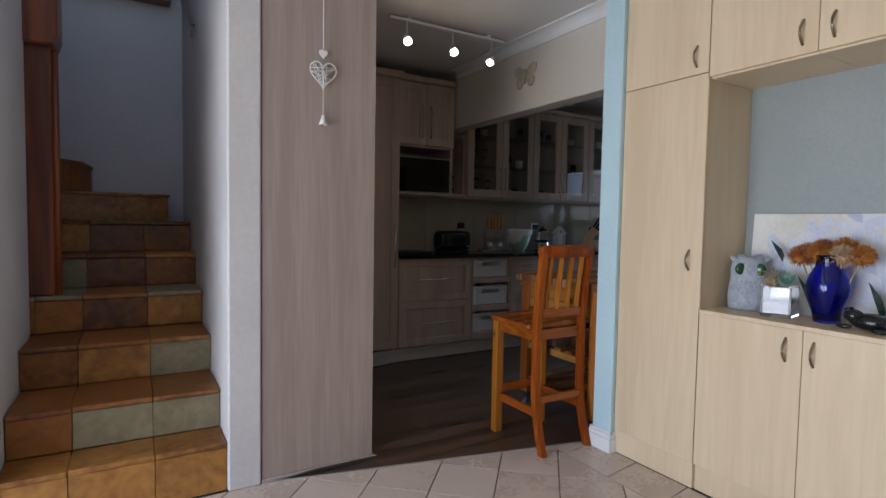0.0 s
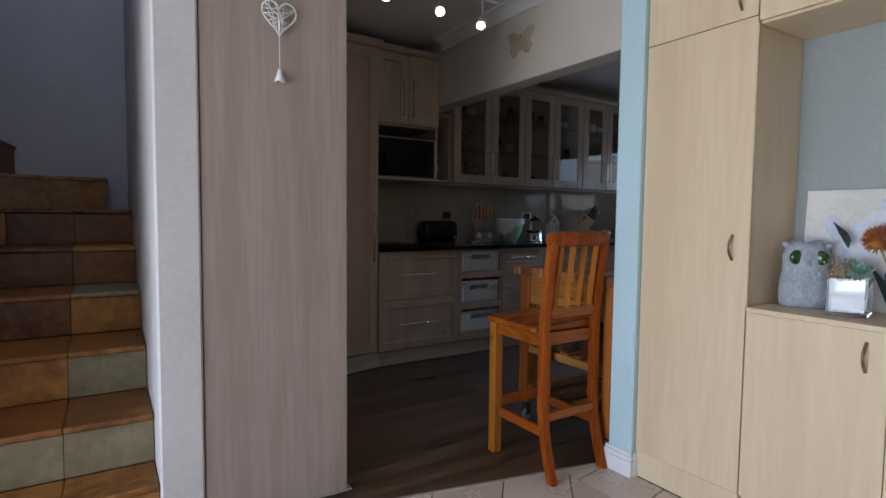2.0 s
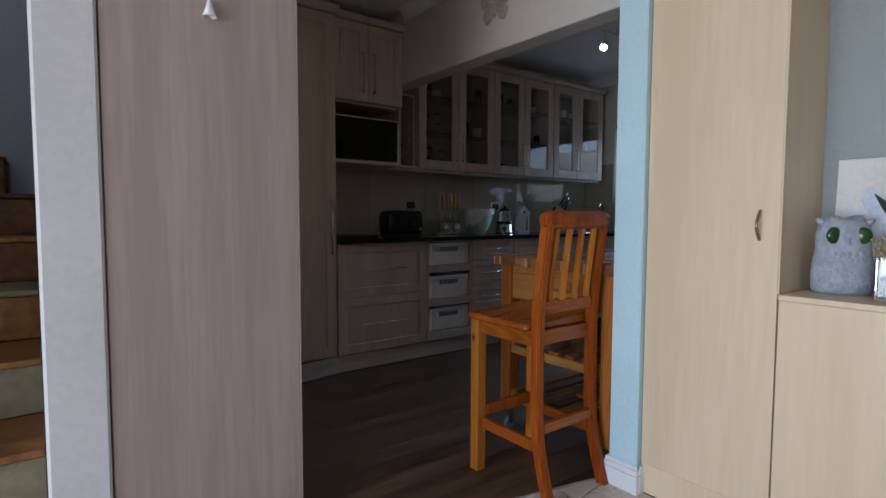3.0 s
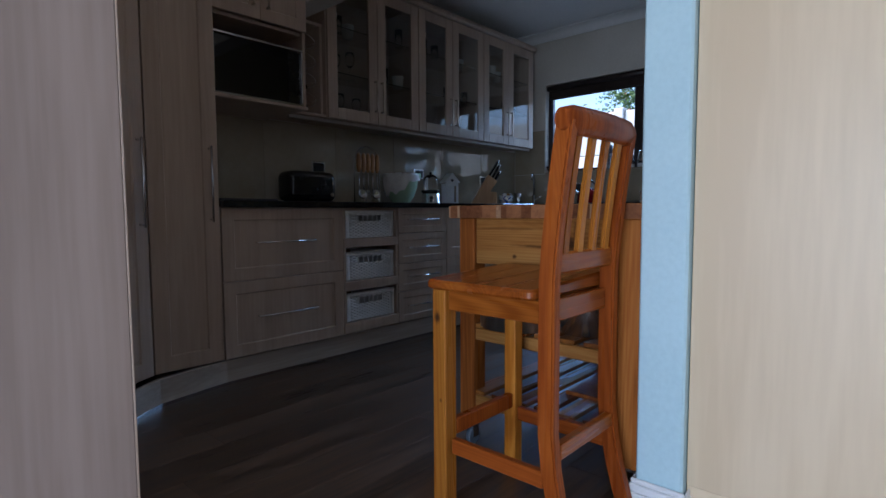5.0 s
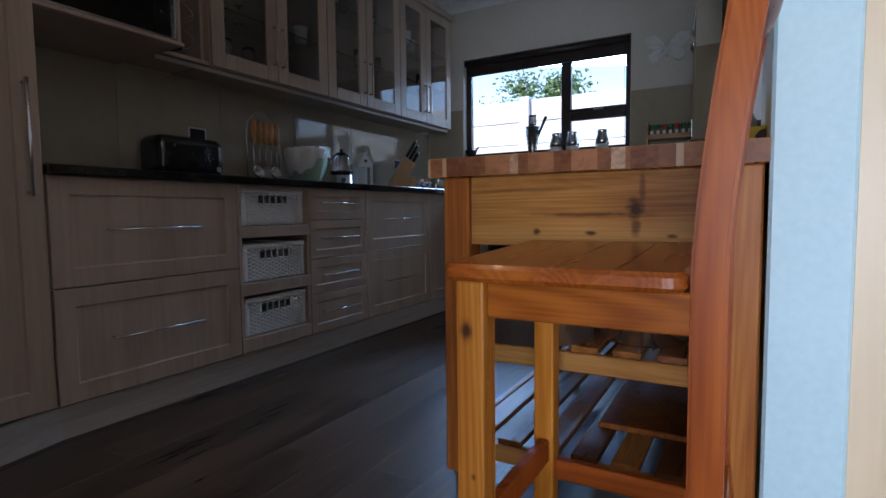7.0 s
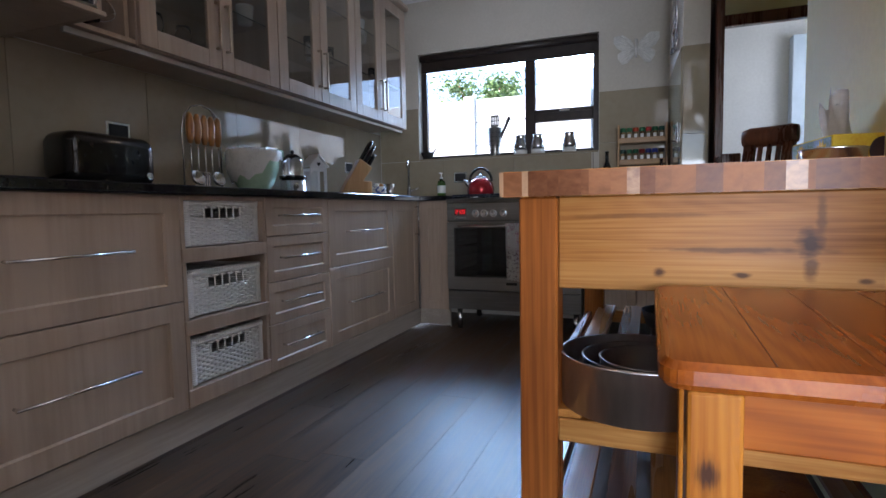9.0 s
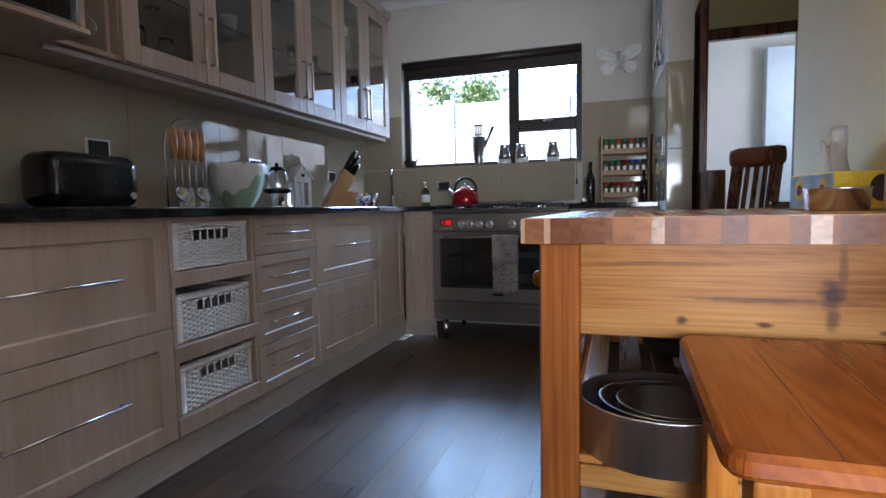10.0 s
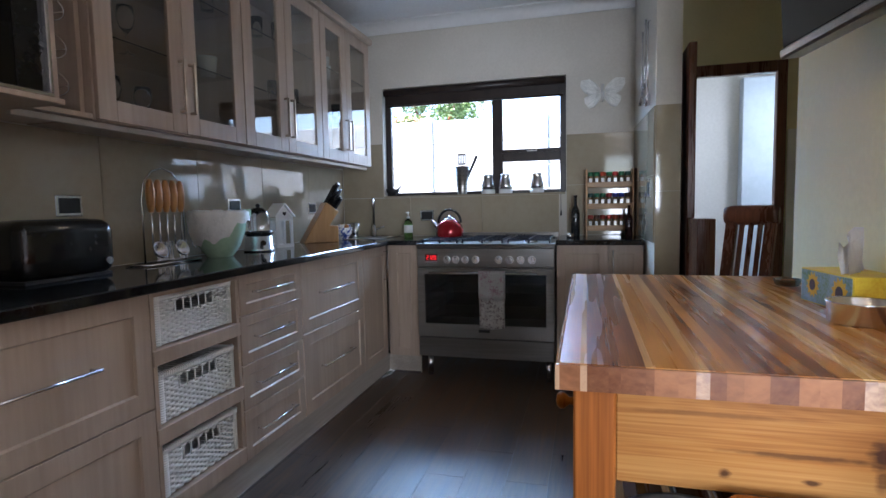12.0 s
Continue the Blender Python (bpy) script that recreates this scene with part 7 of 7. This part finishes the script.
MATS_ROW = ((("O", "O", "O"), ("O", "O", "O")), (("R", "V", "V"), ("R", "R", "O")), (("R", "O", "V"), ("R", "R", "O")), (("R", "R", "O"), ("V", "R", "V")), (("V", "R", "R"), ("R", "R", "O")), (("O", "R", "R"), ("R", "R", "R")))
bm = bmesh.new()
for i, (y, z) in enumerate(STEPS):
    y1_ = STEPS[i + 1][0] + 0.03 if i < 5 else 4.74
    xl = -0.318 if y < 3.35 else -1.55
    box(xl, 0.533, y + 0.022, y1_, 0.0, z - 0.024, 0, bm)
part("core", bm, M_MORTAR, stairs)
XJ = (-0.317, -0.082, 0.236, 0.533)
r_ = random.Random(17)
for i, (y, z) in enumerate(STEPS):
    zb = STEPS[i - 1][1] if i else 0.0
    y1_ = STEPS[i + 1][0] if i < 5 else 4.74
    xs = list(XJ) if y < 3.35 else [-0.62, -0.30] + list(XJ[1:])
    for k in range(len(xs) - 1):
        kk = k if len(xs) == 4 else max(0, k - 1)
        j = r_.uniform(-0.004, 0.004)
        g = 0.0007
        part("riser_tile", box(xs[k] + g, xs[k + 1] - g, y + j, y + 0.022 + j, zb + 0.002, z - 0.026, 0.0025), MATS[MATS_ROW[i][0][kk]], stairs)
        part("tread_tile", box(xs[k] + g, xs[k + 1] - g, y - 0.014 + j, y1_ - 0.001, z - 0.024 + j * 0.5, z + j * 0.5, 0.005), MATS[MATS_ROW[i][1][kk]], stairs)
# the winders at the turn
for zb, z, pts, m_ in ((1.25, 1.452, [(0.40, 4.34), (0.40, 4.74), (-0.95, 4.74), (-0.25, 4.22)], M_OCHRE), (1.452, 1.655, [(-0.13, 4.3), (-0.10, 4.74), (-0.95, 4.74), (-0.95, 4.02), (-0.28, 4.02)], M_RUST)):
    part("winder_core", prism(pts, zb, z - 0.022), m_, stairs)
    grown = [(x + 0.012 * (1 if x > -0.2 else 0), y - (0.012 if y < 4.5 else 0)) for x, y in pts]
    part("winder_tread", prism(grown, z - 0.022, z, 0.004), m_, stairs)
sp2 = thing("stair_post", (-0.26, 3.47, 0.838), "dark stained timber post at the stair turn", "post")
part("post", box(-0.345, -0.205, 3.415, 3.56, 0.842, 2.22, 0.006), M_POSTWOOD, sp2)
part("rounded_edge", rod((-0.192, 3.43, 0.842), (-0.192, 3.43, 2.17), 0.016, n=12), M_POSTWOOD, sp2)
bm = turned(prism([(-0.365, 0), (-0.19, 0), (-0.17, 0.06), (-0.17, 0.62), (-0.365, 0.62)], 0, 0.24, 0.008), Matrix.Translation((0, 3.60, 2.19)) @ pose(0, 0, 0, 90, 0, 0))
part("beam_block", bm, M_POSTWOOD, sp2, "chunky timber block on the post")
solid("landing_beam", box(-0.6, 0.45, 4.62, 4.745, 2.97, 3.17, 0.006), M_POSTWOOD, "reddish timber beam high in the stairwell", "beam")
hr = thing("handrail", (0.51, 4.0, 2.6), "grey flat metal handrail on the stair wall", "handrail")
part("rail", turned(box(-0.5, 0.5, -0.006, 0.006, -0.025, 0.025, 0.003), Matrix.Translation((0.50, 4.0, 2.71)) @ pose(0, 0, 0, 0, 0, 90) @ pose(0, 0, 0, 0, -33, 0)), M_STEEL, hr)
for t_ in (-0.3, 0.3):
    part("bracket", rod((0.505, 4.0 + t_ * 0.84, 2.71 + t_ * 0.54), (0.536, 4.0 + t_ * 0.84, 2.71 + t_ * 0.54), 0.006), M_STEEL, hr)

# ---- floors ----
def clip(poly, a, b):
    """The part of a polygon to the left of the line from a to b."""
    out = []
    side = lambda p: (b[0] - a[0]) * (p[1] - a[1]) - (b[1] - a[1]) * (p[0] - a[0])
    for i, p in enumerate(poly):
        q = poly[(i + 1) % len(poly)]
        sp_, sq = side(p), side(q)
        if sp_ >= 0:
            out.append(p)
        if (sp_ >= 0) != (sq >= 0):
            t = sp_ / (sp_ - sq)
            out.append((p[0] + t * (q[0] - p[0]), p[1] + t * (q[1] - p[1])))
    return out


T0, T1 = (0.69, 2.432), (2.505, 2.036)      # the join between tiles and vinyl


def area(poly):
    return abs(sum(p[0] * q[1] - q[0] * p[1] for p, q in zip(poly, poly[1:] + poly[:1]))) / 2


tf = thing("floor_tiles", (1.0, 1.0, -0.012), "beige ceramic floor tiles laid diagonally with dark joints", "floor", kind="structure")
rest = bmesh.new()
ux, uy = math.cos(radians(-41.3)), math.sin(radians(-41.3))
PT = 0.307
for i in range(-26, 27):
    for j in range(-26, 27):
        cx, cy = 1.563 + PT * (i * ux - j * uy), 2.204 + PT * (i * uy + j * ux)
        g = 0.003
        quad = [(cx + a * ux - b * uy, cy + a * uy + b * ux) for a, b in ((g, g), (PT - g, g), (PT - g, PT - g), (g, PT - g))]
        if max(p[0] for p in quad) < -2.98 or min(p[0] for p in quad) > 2.24 or max(p[1] for p in quad) < -3.48 or min(p[1] for p in quad) > 2.43:
            continue
        q = clip(quad, T1, T0)
        q = clip(q, (-5, 2.43), (-6, 2.43)) if q else q
        q = clip(q, (2.238, -5), (2.238, 5)) if q else q
        q = clip(q, (-2.995, 5), (-2.995, -5)) if q else q
        q = clip(q, (-5, -3.495), (5, -3.495)) if q else q
        if len(q) < 3 or area(q) < 0.0006:
            continue
        if -0.6 < cx and cy > 0.3:
            part("tile", prism(q, -0.012, 0.0, 0.0015 if area(q) > 0.01 else 0), M_TILE, tf)
        else:
            prism(q, -0.012, 0.0, 0, rest)
rest_ob = part("tiles_beyond", rest, M_TILE, tf)
tagged(rest_ob, "the rest of the beige tiles", kind="stuff")
for k in range(18):
    y1_ = 1.982 - 0.3085 * k
    y0_ = y1_ - 0.3025
    part("border_tile", prism([(2.243, y0_), (2.505, y0_ + 0.04), (2.505, y1_ + 0.04), (2.243, y1_)], -0.012, 0.0, 0.0015), M_TILE, tf)
part("border_tile", prism(clip([(2.243, 1.988), (2.505, 2.028), (2.505, 2.3), (2.243, 2.3)], T1, T0), -0.012, 0.0), M_TILE, tf)
setting("threshold_strip", prism([(T0[0], T0[1] - 0.004), (T1[0], T1[1] - 0.004), (T1[0], T1[1] + 0.012), (T0[0], T0[1] + 0.012)], -0.012, 0.003), mat("grey_threshold", (0.30, 0.27, 0.24), (0.42, 0.39, 0.35), 20, rough=0.5), "thin grey strip between tiles and vinyl", "threshold")

vf = thing("vinyl_floor", (3.3, 3.2, -0.012), "dark brown wood-look vinyl plank kitchen floor", "floor", kind="structure")
r_ = random.Random(23)
for row in range(20):
    y0_ = 1.21 + 0.184 * row
    x = 0.69 - r_.uniform(0, 1.2)
    while x < 7.0:
        q = [(x + 0.0004, y0_ + 0.0004), (x + 1.2196, y0_ + 0.0004), (x + 1.2196, y0_ + 0.1836), (x + 0.0004, y0_ + 0.1836)]
        x += 1.22
        q = clip(q, (T0[0], T0[1] + 0.012), (T1[0], T1[1] + 0.012)) if min(p[0] for p in q) < 2.6 else q
        q = clip(q, (0.69, 5), (0.69, 0)) if q else q
        q = clip(q, (7.0, 0), (7.0, 5)) if q else q
        if len(q) >= 3 and area(q) > 0.001:
            part("plank", prism(q, -0.012, -0.001, 0), M_PLANK, vf)
